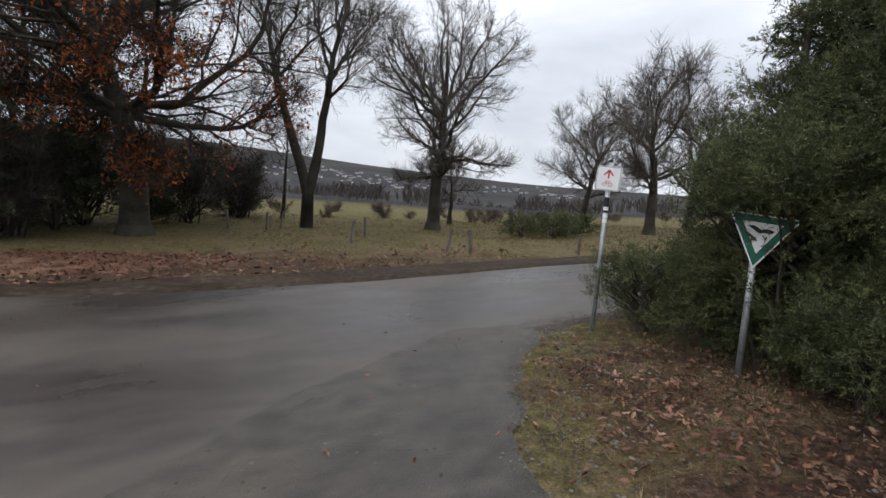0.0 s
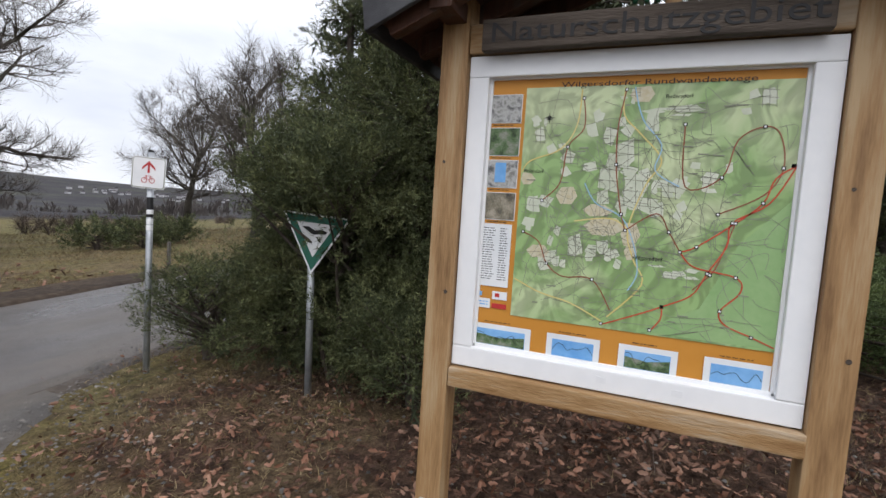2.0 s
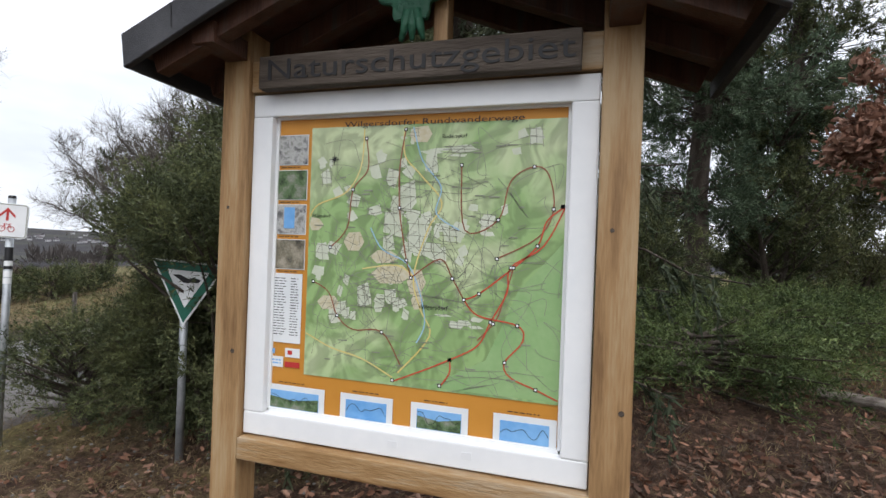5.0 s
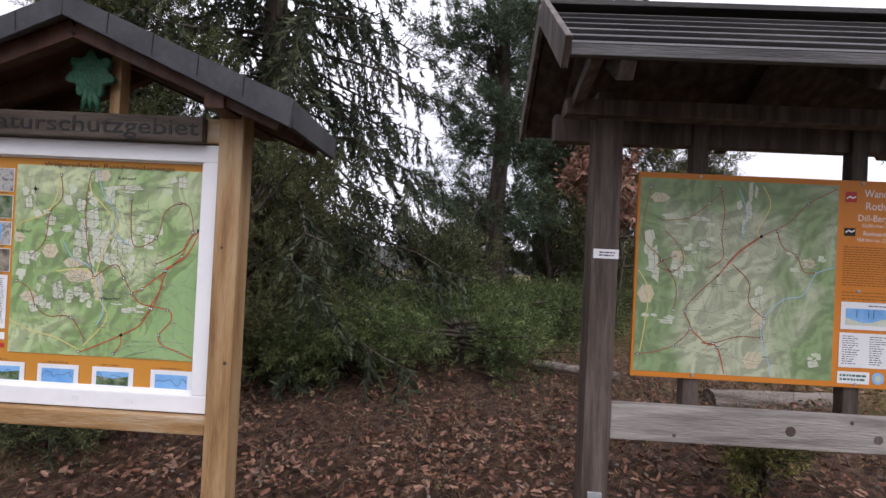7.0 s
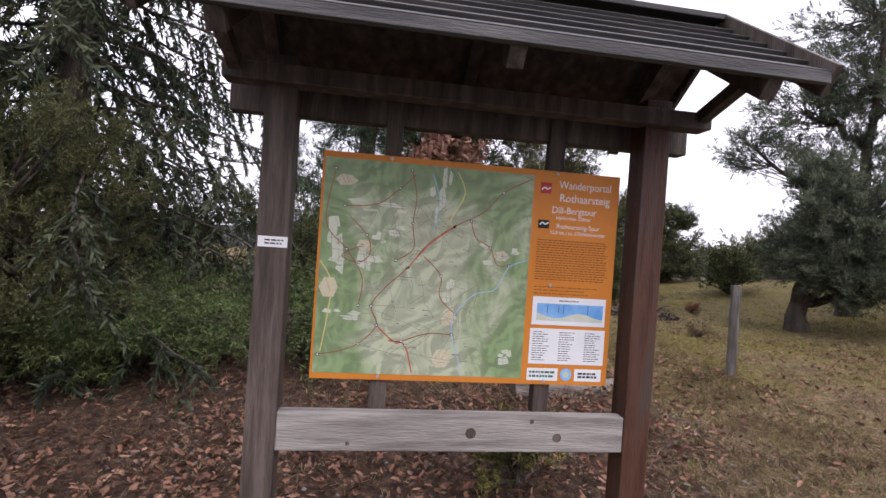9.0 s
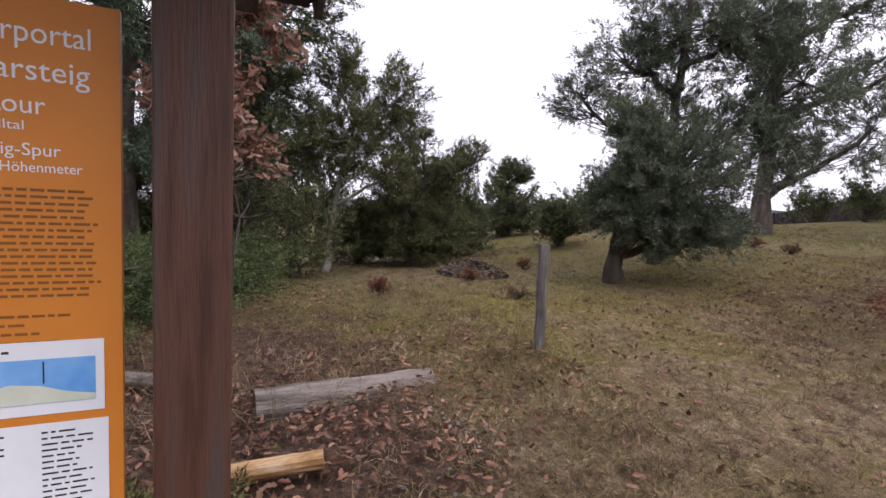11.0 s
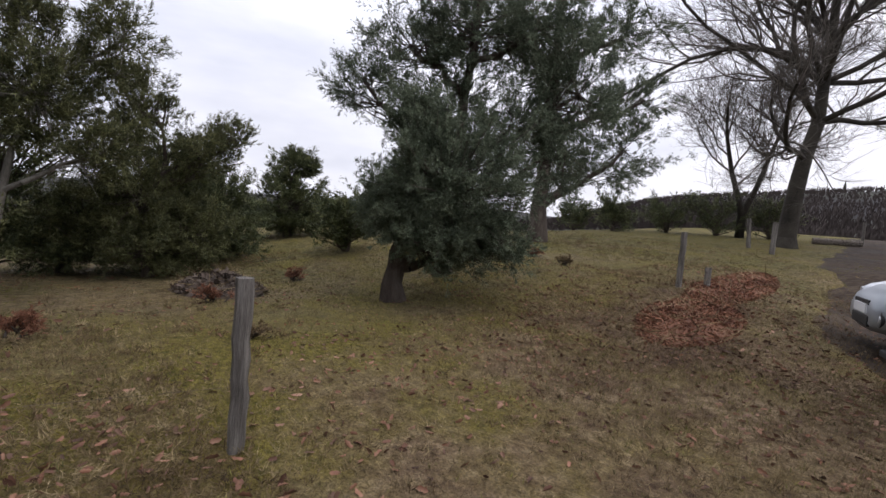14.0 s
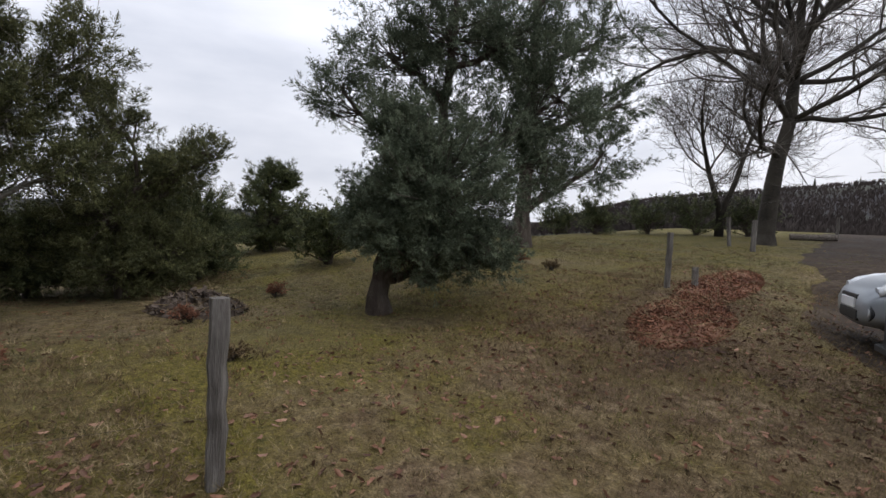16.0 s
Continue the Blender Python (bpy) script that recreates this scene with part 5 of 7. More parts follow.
def twig_layer(rs, segs, n, length, width, up=0.25):
    """Fine end twigs, bent once, along the thin branches."""
    S = np.array([q for q in segs if q[6] < 0.035], dtype=float)
    S = S[rs.randint(0, len(S), n)]
    p, q = S[:, 0:3], S[:, 3:6]
    d = unit(q - p)
    P = p + (q - p) * rs.rand(n, 1)
    side = unit(np.cross(d, rs.normal(0, 1, d.shape)))
    D = unit(d * 0.8 + side * rs.uniform(0.4, 1.1, (n, 1)) + np.array([0, 0, up]))
    L = length * rs.uniform(0.4, 1.2, (n, 1))
    M = P + D * L * 0.5
    D2 = unit(D + rs.normal(0, 0.28, D.shape) + np.array([0, 0, up * 0.5]))
    E = M + D2 * L * 0.5
    w = unit(np.cross(D, rs.normal(0, 1, D.shape))) * width
    F = M + unit(D + rs.normal(0, 0.55, D.shape)) * L * 0.42
    V = np.stack([P + w, P - w, M + w * 0.7, M - w * 0.7, E, F], 1).reshape(-1, 3)
    k = np.arange(n)[:, None] * 6
    T = np.concatenate([k + np.array([[0, 1, 2]]), k + np.array([[1, 3, 2]]), k + np.array([[2, 3, 4]]), k + np.array([[2, 3, 5]])], 1).reshape(-1, 3)
    return V, T


def bare_tree(name, at, height, spread, radius, seed, label, fork=0.3, stems=1, limbs=11, leaf=None, leaf_n=0, leaf_low=False, twigs=15000, mat=None, group="", low=80, twig=0.75, tilt=(0, 0), single=0.12):
    """A short stout trunk, sinuous limbs out to a domed crown, and fine twigs."""
    rs = np.random.RandomState(seed)
    segs, tips = [], []
    for s in range(stems):
        lean = np.array([math.cos(s * 3.0 + seed), math.sin(s * 3.0 + seed), 0]) * (0.28 if stems > 1 else 0.0) + np.array([tilt[0], tilt[1], 0])
        p, d = np.array([0, 0, -0.15]), np.array([0, 0, 1.0])
        if stems > 1:
            q = np.array([0, 0, height * single])
            segs.append((*p, *q, radius * 1.05, radius * 0.85))
            p = q
        d = unit(d + lean)
        r = radius / math.sqrt(stems) ** 0.7
        if stems == 1:
            segs.append((*(p - d * 0.05), *(p + d * 0.5), r * 1.5, r * 1.05))
        n = 6
        for i in range(n):
            d = unit(d + rs.normal(0, 0.035, 3))
            q = p + d * height * fork / n
            segs.append((*p, *q, r * (1.06 - 0.05 * i), r * (1.06 - 0.05 * (i + 1))))
            p = q
        leader = [(p, d)]
        for i in range(8):
            d = unit(d + rs.normal(0, 0.10, 3) + np.array([0, 0, 0.08]))
            q = p + d * height * (0.86 - fork) / 8
            segs.append((*p, *q, r * 0.76 * (1 - i / 8.4), r * 0.76 * (1 - (i + 1) / 8.4)))
            p = q
            leader.append((p, d))
        centre = np.array([0, 0, height * 0.60])
        for k in range(limbs):
            f = (k + 0.3) / limbs
            phi = radians(14 + (low - 14) * f ** 0.8)
            a = k * 2.39996 + rs.uniform(-0.3, 0.3)
            dv = unit(np.array([math.sin(phi) * math.cos(a), math.sin(phi) * math.sin(a), math.cos(phi)]) + lean * 0.4)
            start = leader[min(8, int(4.2 * (1 - f) + rs.rand() * 1.3))][0]
            lo, hi = 0.3, height
            for _ in range(18):
                m = (lo + hi) / 2
                e = (start + dv * m - centre) / np.array([spread, spread, height * 0.42])
                lo, hi = (m, hi) if e @ e < 1 else (lo, m)
            grow(rs, segs, start, dv, lo * rs.uniform(0.86, 1.06), r * (0.27 + 0.05 * f), 1, 3, tips, wiggle=0.20, up=0.07, thin=0.006, kids=(5, 6), ratio=0.58)
    t = thing(name, pose(at[0], at[1], gz(*at)), label, "tree", group)
    part("trunk", branch_mesh("trunk", [q for q in segs if q[6] > 0.05]), mat or BARK, t, "dark bark trunk and limbs", True)
    crown = tri_mesh("crown", *joined(tubes([q for q in segs if 0.014 < q[6] <= 0.05], 4), tubes([q for q in segs if q[6] <= 0.014], 3), twig_layer(rs, segs, twigs, twig, 0.006)))
    part("crown", crown, mat or TWIG, t, "leafless twigs")
    if leaf is not None and leaf_n:
        P = np.array([q[3:6] for q in segs if q[6] < 0.04])
        if leaf_low:
            P = P[P[:, 2] < height * 0.55]
        hub = P[rs.randint(0, len(P), max(8, leaf_n // 60))]
        P = hub[rs.randint(0, len(hub), leaf_n)] + rs.normal(0, 0.28, (leaf_n, 3))
        part("foliage", tri_mesh("foliage", *leaves(rs, P, 0.07)), leaf, t, "clinging dry orange-brown leaves")
    return t


def fronds(rs, O, A, L, per, size, width, sides=4):
    """Feathery pointed sprays: a main axis and side axes from each origin, clad in short slanting needles."""
    n = len(O)
    L = np.broadcast_to(L, n)
    f = 0.15 + 0.65 * rs.rand(n, sides)
    perp = unit(np.cross(A[:, None, :], rs.normal(0, 1, (n, sides, 3))))
    sO = O[:, None, :] + A[:, None, :] * (f * L[:, None])[..., None]
    sA = unit(A[:, None, :] * 0.85 + perp * 0.6)
    sL = L[:, None] * (1.05 - f) * rs.uniform(0.5, 0.9, (n, sides))
    O = np.concatenate([O, sO.reshape(-1, 3)])
    A = np.concatenate([A, sA.reshape(-1, 3)])
    L = np.concatenate([L, sL.ravel()])
    m = len(O)
    t = (np.arange(per)[None, :] + rs.rand(m, per)) / per
    P = O[:, None, :] + A[:, None, :] * (t * L[:, None])[..., None]
    side = unit(np.cross(A[:, None, :], rs.normal(0, 1, (m, per, 3))))
    D = unit(A[:, None, :] * 0.75 + side * 0.7 + rs.normal(0, 0.12, (m, per, 3)))
    B = size * (1.2 - 0.6 * t) * rs.uniform(0.7, 1.2, (m, per))
    W = unit(np.cross(D, rs.normal(0, 1, D.shape))) * width
    V = np.stack([P + W, P - W, P + D * B[..., None]], 2).reshape(-1, 3)
    return V, np.arange(len(V)).reshape(-1, 3)


def lobed(name, at, turn, height, lobes, seed, label, mat, trunk=0.12, sub_len=0.30, per=7, size=0.07, width=0.006, subs=8, shoot=0.35, needle_label="fine prickly needles",
          bark=None, lean=(0, 0), dead=0, category="tree"):
    """An evergreen whose limbs end in foliage masses: each lobe is (x, y, z, rx, ry, rz, shoots)."""
    rs = np.random.RandomState(seed)
    segs, O, A, L = [], [], [], []
    axis_pts = [np.array([lean[0] * (i / 10) ** 1.3, lean[1] * (i / 10) ** 1.3, height * i / 10]) + (rs.normal(0, 0.03, 3) if i else 0) for i in range(11)]
    axis_pts[0][2] = -0.12
    for i in range(10):
        a, b = axis_pts[i], axis_pts[i + 1]
        over = (b - a) * 0.10
        segs.append((*(a - over), *(b + over), trunk * (1.45 if i == 0 else 1.0 - 0.085 * i), trunk * (1.0 - 0.085 * (i + 1))))
    for cx, cy, cz, rx, ry, rz, n in lobes:
        c, r = np.array([cx, cy, cz]), np.array([rx, ry, rz])
        off = math.hypot(cx, cy)
        k = int(np.clip((cz - 0.45 * off - 0.2 * rz) / height * 10, min(3, 4.5 / height), 9))
        p, node = axis_pts[k].copy(), []
        for i in range(6):
            g = (i + 1) / 6
            q = axis_pts[k] * (1 - g) + c * g + np.array([0, 0, 0.12 * off * math.sin(g * 3.14)]) * (0.5 - g) + rs.normal(0, 0.04 + 0.02 * off, 3)
            w = trunk * 0.45
            segs.append((*p, *q, w * (1 - 0.11 * i) + 0.006, w * (1 - 0.11 * (i + 1)) + 0.006))
            p = q
            node.append(q)
        u = unit(rs.normal(0, 1, (n, 3)))
        rr = rs.uniform(0.12, 1.0, (n, 1)) ** 0.5 * rs.choice([0.85, 1.0, 1.0, 1.25], (n, 1))
        for v, g in zip(u, rr):
            tip = c + v * r * g
            if tip[2] < 0.1:
                continue
            root = node[rs.randint(2, 6)]
            mid = (root + tip) / 2 + rs.normal(0, 0.05, 3) - np.array([0, 0, 0.05])
            segs.append((*root, *mid, 0.013, 0.008))
            segs.append((*mid, *tip, 0.008, 0.003))
            d = unit(tip - mid)
            s = rs.rand(subs, 1) ** 0.7
            O.append(mid + (tip - mid) * s + rs.normal(0, 0.035, (subs, 3)))
            A.append(unit(d * 0.5 + v * 0.45 + rs.normal(0, 0.38, (subs, 3)) + np.array([0, 0, shoot])))
            L.append(sub_len * rs.uniform(0.5, 1.3, subs))
        for _ in range(dead):
            d = unit(rs.normal(0, 1, 3))
            q = node[rs.randint(1, 6)]
            segs.append((*q, *(q + d * rs.uniform(0.3, 0.9)), 0.008, 0.002))
    t = thing(name, pose(at[0], at[1], gz(*at), 0, 0, turn), label, category)
    part("trunk", branch_mesh("trunk", segs), bark or BARK_CON, t, "grey-brown trunk and limbs", True)
    part("crown", tri_mesh("crown", *fronds(rs, np.concatenate(O), np.concatenate(A), np.concatenate(L), per, size, width)), mat, t, needle_label)
    return t


def juniper(name, at, height, radius, seed, label, mat, plumes=60, subs_in=9, per=30, size=0.055, width=0.0050, spread=(0.05, 0.85), bare=0.0, lean=(0, 0), flat=0.0, trunk=0.09, group="",
            stems=3, droop=0.0, kind_word="tree", narrow=0.0, reach_low=0.45, ragged=0.45, sub_len=0.34, blades_each=3):
    """Evergreen built of feathery pointed sprays on real limbs."""
    rs = np.random.RandomState(seed)
    segs, O, A, L = [], [], [], []
    stem_dirs = [unit(np.array([math.cos(k * 6.28 / stems + seed) * 0.22 + lean[0], math.sin(k * 6.28 / stems + seed) * 0.22 + lean[1], 1.0])) for k in range(stems)]
    for sd in stem_dirs:
        p = np.array([0, 0, -0.1])
        d = sd.copy()
        for i in range(8):
            d = unit(d + rs.normal(0, 0.06, 3))
            q = p + d * height * 0.8 / 8
            segs.append((*p, *q, trunk * (1.25 if i == 0 else 1 - i / 9), trunk * (1 - (i + 1) / 9)))
            p = q
    for k in range(plumes):
        h = spread[0] + (spread[1] - spread[0]) * ((k + rs.rand()) / plumes)
        a = rs.rand() * 6.2832
        sd = stem_dirs[k % stems]
        root = sd * height * max(h - 0.08, 0.02) * 0.9 + rs.normal(0, 0.04, 3)
        reach = radius * (1 - narrow * h) * math.sqrt(max(0.06, 1 - (max(h - 0.35, 0) / 0.68) ** 2)) * rs.uniform(1 - ragged, 1.12)
        reach *= reach_low + (1 - reach_low) * min(1, h / 0.25)
        out = np.array([math.cos(a), math.sin(a), 0])
        rise = (0.15 + 1.1 * h + 0.35 * rs.rand()) * (1 - flat) - droop * rs.rand()
        ax = unit(out + np.array([0, 0, rise]))
        tipp = root + ax * reach
        segs.append((*root, *tipp, 0.014 + 0.008 * radius, 0.004))
        subs = int(subs_in * 1.7)
        s = 0.25 + 0.80 * rs.rand(subs)
        o = root + ax * (reach * s)[:, None] + rs.normal(0, 0.05 * radius + 0.02, (subs, 3))
        spin = rs.normal(0, 1, (subs, 3))
        ax2 = unit(ax[None] * 0.9 + unit(spin) * 0.65 + np.array([0, 0, (0.40 - droop) * (1 - flat)]))
        O.append(o)
        A.append(ax2)
        L.append(sub_len * rs.uniform(0.55, 1.35, subs))
    O, A, L = np.concatenate(O), np.concatenate(A), np.concatenate(L)
    keep = O[:, 2] > 0.03 + bare * height
    O, A, L = O[keep], A[keep], L[keep]
    t = thing(name, pose(at[0], at[1], gz(*at)), label, kind_word, group)
    part("trunk", branch_mesh("trunk", segs), BARK_CON, t, "grey-brown stems", True)
    part("crown", tri_mesh("crown", *fronds(rs, O, A, L * 1.1, max(4, per * blades_each // 13), size * 0.95, width)), mat, t, "dense prickly needles")
    return t


def spruce(name, at, height, radius, seed, label, whorls=40, arms=6, twigs=17, per=13, low=0.06):
    rs = np.random.RandomState(seed)
    segs, Ps, Ds = [], [], []
    for i in range(14):
        segs.append((0, 0, -0.1 + height * i / 14, 0, 0, -0.1 + height * (i + 1) / 14, 0.24 * (1 - i / 14.5), 0.24 * (1 - (i + 1) / 14.5)))
    for w in range(whorls):
        h = low + (1 - low) * w / whorls
        for a in range(arms):
            th = (a + rs.rand() * 0.8) * 6.2832 / arms + w * 0.7
            out = np.array([math.cos(th), math.sin(th), 0])
            L = radius * (1.02 - h) ** 0.75 * rs.uniform(0.6, 1.1)
            p = np.array([0, 0, h * height])
            n = 7
            node = []
            for i in range(n):
                s = (i + 1) / n
                q = np.array([0, 0, h * height]) + out * L * s + np.array([0, 0, L * (0.10 * s - 0.62 * s * s + 0.28 * s ** 4)]) + rs.normal(0, 0.03, 3)
                segs.append((*p, *q, 0.022 * (1 - i / 8) + 0.005, 0.022 * (1 - (i + 1) / 8) + 0.005))
                node.append((p, q))
                p = q
            for k in range(twigs):
                f = 0.15 + 0.85 * (k + rs.rand()) / twigs
                p0, q0 = node[min(int(f * n), n - 1)]
                base = p0 + (q0 - p0) * rs.rand()
                lat = np.cross(out, (0, 0, 1)) * rs.choice([-1, 1])
                hang = rs.uniform(0.18, 0.62) * min(1, L / 1.6)
                d = unit(lat * rs.uniform(0.2, 0.8) + out * 0.35 + np.array([0, 0, -rs.uniform(0.5, 1.4)]))
                ss = np.linspace(0.05, 1, per)[:, None]
                P = base + d * ss * hang + np.array([0, 0, -0.15]) * ss * ss * hang
                segs.append((*base, *P[-1], 0.005, 0.002))
                Ps.append(P + rs.normal(0, 0.012, P.shape))
                Ds.append(np.repeat(d[None], per, 0))
            for i in range(n):
                ss = rs.rand(6, 1)
                Ps.append(node[i][0] + (node[i][1] - node[i][0]) * ss)
                Ds.append(out + rs.normal(0, 0.6, (6, 3)))
    P, D = np.concatenate(Ps), np.concatenate(Ds)
    t = thing(name, pose(at[0], at[1], gz(*at)), label, "tree")
    part("trunk", branch_mesh("trunk", segs), BARK_CON, t, "scaly brown trunk and boughs", True)
    part("crown", tri_mesh("crown", *sprigs(rs, P, D, 0.12, 0.015, 3, 0.45)), SPRUCE, t, "drooping dark needle curtains")
    return t


def pine(name, at, height, radius, seed, label, limbs=46, low=0.22, tufts=12, per=34, mat=None, lean=(0, 0), trunk=0.22, size=0.11):
    rs = np.random.RandomState(seed)
    segs, Ps, Ds = [], [], []
    p = np.array([0, 0, -0.1])
    nodes = []
    for i in range(14):
        q = np.array([lean[0] * (i + 1) / 14, lean[1] * (i + 1) / 14, height * (i + 1) / 14]) + rs.normal(0, 0.04, 3)
        segs.append((*p, *q, trunk * (1 - i / 15), trunk * (1 - (i + 1) / 15)))
        nodes.append(q)
        p = q
    for k in range(limbs):
        h = low + (1 - low) * (k + rs.rand()) / limbs
        th = k * 2.39996 + rs.uniform(-0.5, 0.5)
        root = nodes[min(int(h * 14), 13)]
        sub, tips = [], []
        L = radius * (1.15 - h) ** 0.6 * rs.uniform(0.5, 1.1)
        grow(rs, sub, root, (math.cos(th), math.sin(th), 0.12 + 0.5 * h), L, 0.05, 2, 3, tips, droop=0.22, wiggle=0.22, kids=(tufts - 4, tufts), up=0.10, thin=0.005)
        segs += sub
        for s in sub:
            if s[6] > 0.03:
                continue
            n = per
            c = np.array(s[3:6])
            d = np.array(s[3:6]) - np.array(s[0:3])
            off = rs.normal(0, 1, (n, 3))
            Ps.append(c - d * rs.rand(n, 1) + off * 0.05)
            Ds.append(unit(off) * 0.8 + unit(d) * 0.7)
    P, D = np.concatenate(Ps), np.concatenate(Ds)
    t = thing(name, pose(at[0], at[1], gz(*at)), label, "tree")
    part("trunk", branch_mesh("trunk", segs), BARK_CON, t, "rough brown trunk and boughs", True)
    part("crown", tri_mesh("crown", *sprigs(rs, P, D, size, 0.010, 2, 0.4)), mat or PINE, t, "tufted dark green needles")
    return t


# trees beyond the lane
bare_tree("bare_tree", (10.07, 22.33), 11.3, 4.9, 0.34, 3, "round-crowned leafless tree in the pasture", fork=0.24, limbs=17, twigs=14880, low=100)
bare_tree("bare_tree", (3.87, 22.35), 12.6, 4.2, 0.30, 9, "forked leafless tree beside the pasture fence", fork=0.26, stems=2, limbs=8, low=60, twigs=9920)
bare_tree("bare_tree", (12.9, 26.2), 4.6, 1.9, 0.14, 12, "small leafless tree behind the round-crowned one", fork=0.3, limbs=7, twigs=2170, twig=0.5)
bare_tree("bare_tree", (3.4, 27.0), 6.0, 1.8, 0.10, 14, "slender leafless tree at the pasture's edge", fork=0.4, limbs=7, twigs=1550, twig=0.5)
bare_tree("oak_tree", (-2.3, 18.6), 13.5, 7.4, 0.46, 5, "large oak with clinging orange-brown leaves", fork=0.22, limbs=24, leaf=OAK_ORANGE, leaf_n=9000, leaf_low=True, twigs=34000, low=98, twig=1.0, mat=BARK)
bare_tree("bare_tree", (-6.2, 23.5), 11.5, 4.5, 0.22, 15, "dense dark leafless tree behind the oak", fork=0.16, stems=2, limbs=10, twigs=13000, twig=0.9, mat=BARK)
bare_tree("bare_tree", (-10.5, 21.0), 12.0, 4.8, 0.24, 16, "dense dark leafless tree in the thicket", fork=0.16, stems=2, limbs=10, twigs=13000, twig=0.9, mat=BARK)
bare_tree("bare_tree", (17.6, 15.57), 7.9, 3.3, 0.24, 21, "spreading leafless tree beyond the lane", fork=0.24, limbs=13, twigs=9300)
bare_tree("bare_tree", (19.9, 22.6), 7.0, 3.0, 0.22, 22, "pale leafless tree beyond the lane", fork=0.25, limbs=12, twigs=7440)
bare_tree("bare_tree", (22.5, 17.5), 7.5, 3.2, 0.22, 23, "leafless tree behind the junipers", fork=0.25, limbs=11, twigs=5580)
# trees up the meadow
bare_tree("oak_tree", (6.2, -26.2), 16.5, 8.6, 0.32, 31, "big leafless oak with wide crown beside the track", fork=0.20, limbs=27, twigs=30000, low=80, twig=1.0)
bare_tree("bare_tree", (8.6, -30.5), 8.4, 4.0, 0.20, 32, "low leafless tree behind the big oak", fork=0.16, stems=2, limbs=7, twigs=5580)
bare_tree("bare_tree", (0.5, -33.0), 9.5, 5.0, 0.26, 33, "leafless tree beyond the muddy track", fork=0.2, limbs=11, twigs=7440)
# conifers behind the boards
lobed("juniper", (5.75, 2.30), -40, 5.0, [(0, 0, 1.1, 1.15, 1.0, 1.0, 200), (0, 0, 2.4, 1.1, 1.0, 0.95, 200), (0.1, 0, 3.7, 0.9, 0.9, 0.9, 120), (0, 0, 4.8, 0.6, 0.6, 0.7, 50), (-1.28, -0.2, 1.68, 0.34, 0.3, 0.12, 16), (-0.7, -0.2, 1.5, 0.45, 0.45, 0.35, 36)],
      41, "tall dense juniper behind the reserve sign", JUNIPER, trunk=0.11, sub_len=0.36, per=9, size=0.055, width=0.005, subs=8, shoot=0.0)
lobed("juniper", (6.2, 3.6), -25, 5.0, [(-0.3, 0, 1.5, 0.9, 0.7, 0.75, 150), (0.1, 0, 2.5, 0.85, 0.8, 0.8, 150), (0.5, 0, 3.6, 0.75, 0.8, 0.8, 110), (0.7, 0, 4.6, 0.6, 0.6, 0.8, 60), (0.6, -0.2, 1.0, 1.0, 0.8, 0.8, 130), (-0.5, 0.2, 0.7, 0.65, 0.6, 0.6, 80)],
      42, "dense dark juniper beside the lane", JUNIPER, trunk=0.10, sub_len=0.36, per=9, size=0.055, width=0.005, subs=8, shoot=0.0)
juniper("juniper", (6.35, 1.05), 3.0, 1.15, 43, "olive juniper between the boards", JUN_WARM, 110, 11, 34, blades_each=4)
juniper("juniper", (5.02, 2.86), 2.5, 0.85, 48, "dense juniper overhanging the reserve sign", JUNIPER, 80, 10, 32, trunk=0.03, spread=(0.5, 0.92), bare=0.555, droop=0.1, blades_each=4, reach_low=1.0)
lobed("juniper_bush", (5.15, 3.20), -50, 1.0, [(0, 0, 0.55, 0.75, 0.55, 0.5, 110), (-0.3, 0, 0.9, 0.35, 0.35, 0.35, 36), (0.3, 0, 0.35, 0.6, 0.5, 0.32, 50)],
      47, "shaggy juniper bush behind the reserve sign", JUNIPER, trunk=0.04, sub_len=0.28, per=8, size=0.05, width=0.0045, subs=9, shoot=0.2, category="bush")
lobed("juniper_bush", (4.95, 2.20), -60, 0.9, [(0, 0, 0.45, 0.6, 0.5, 0.42, 90), (0.2, 0, 0.8, 0.35, 0.35, 0.3, 30)],
      40, "shaggy juniper bush beside the reserve sign", JUNIPER, trunk=0.04, sub_len=0.28, per=8, size=0.05, width=0.0045, subs=9, shoot=0.2, category="bush")
juniper("juniper_bush", (5.10, 4.45), 0.90, 0.72, 44, "low juniper bush by the cycle sign", JUNIPER, 52, 10, 30, 0.050, 0.0042, flat=0.15, kind_word="bush", reach_low=0.9, sub_len=0.26)
juniper("juniper_bush", (5.20, 3.55), 0.90, 0.75, 45, "low juniper bush by the reserve sign", JUN_WARM, 52, 10, 30, 0.050, 0.0042, flat=0.15, kind_word="bush", reach_low=0.9, sub_len=0.26)
juniper("juniper_bush", (4.70, 1.80), 0.70, 0.62, 46, "low juniper shoots under the tall juniper", JUNIPER, 40, 10, 28, 0.050, 0.0042, flat=0.15, kind_word="bush", reach_low=0.9, sub_len=0.24)
for k, (x, y, h, r) in enumerate(((7.0, -1.3, 0.62, 1.35), (8.6, -2.3, 0.70, 1.5), (8.0, -0.2, 0.95, 1.3), (9.6, -3.1, 0.75, 1.2), (6.7, 0.2, 0.8, 0.9))):
    juniper("juniper_bush", (x, y), h, r, 60 + k, "low spreading bright green juniper", BUSH, 60, 11, 30, 0.065, 0.006, flat=0.84, kind_word="bush", group="spreading junipers", reach_low=0.9, stems=4, sub_len=0.36)
spruce("spruce", (7.7, 1.5), 13.0, 3.4, 51, "tall spruce with drooping boughs")
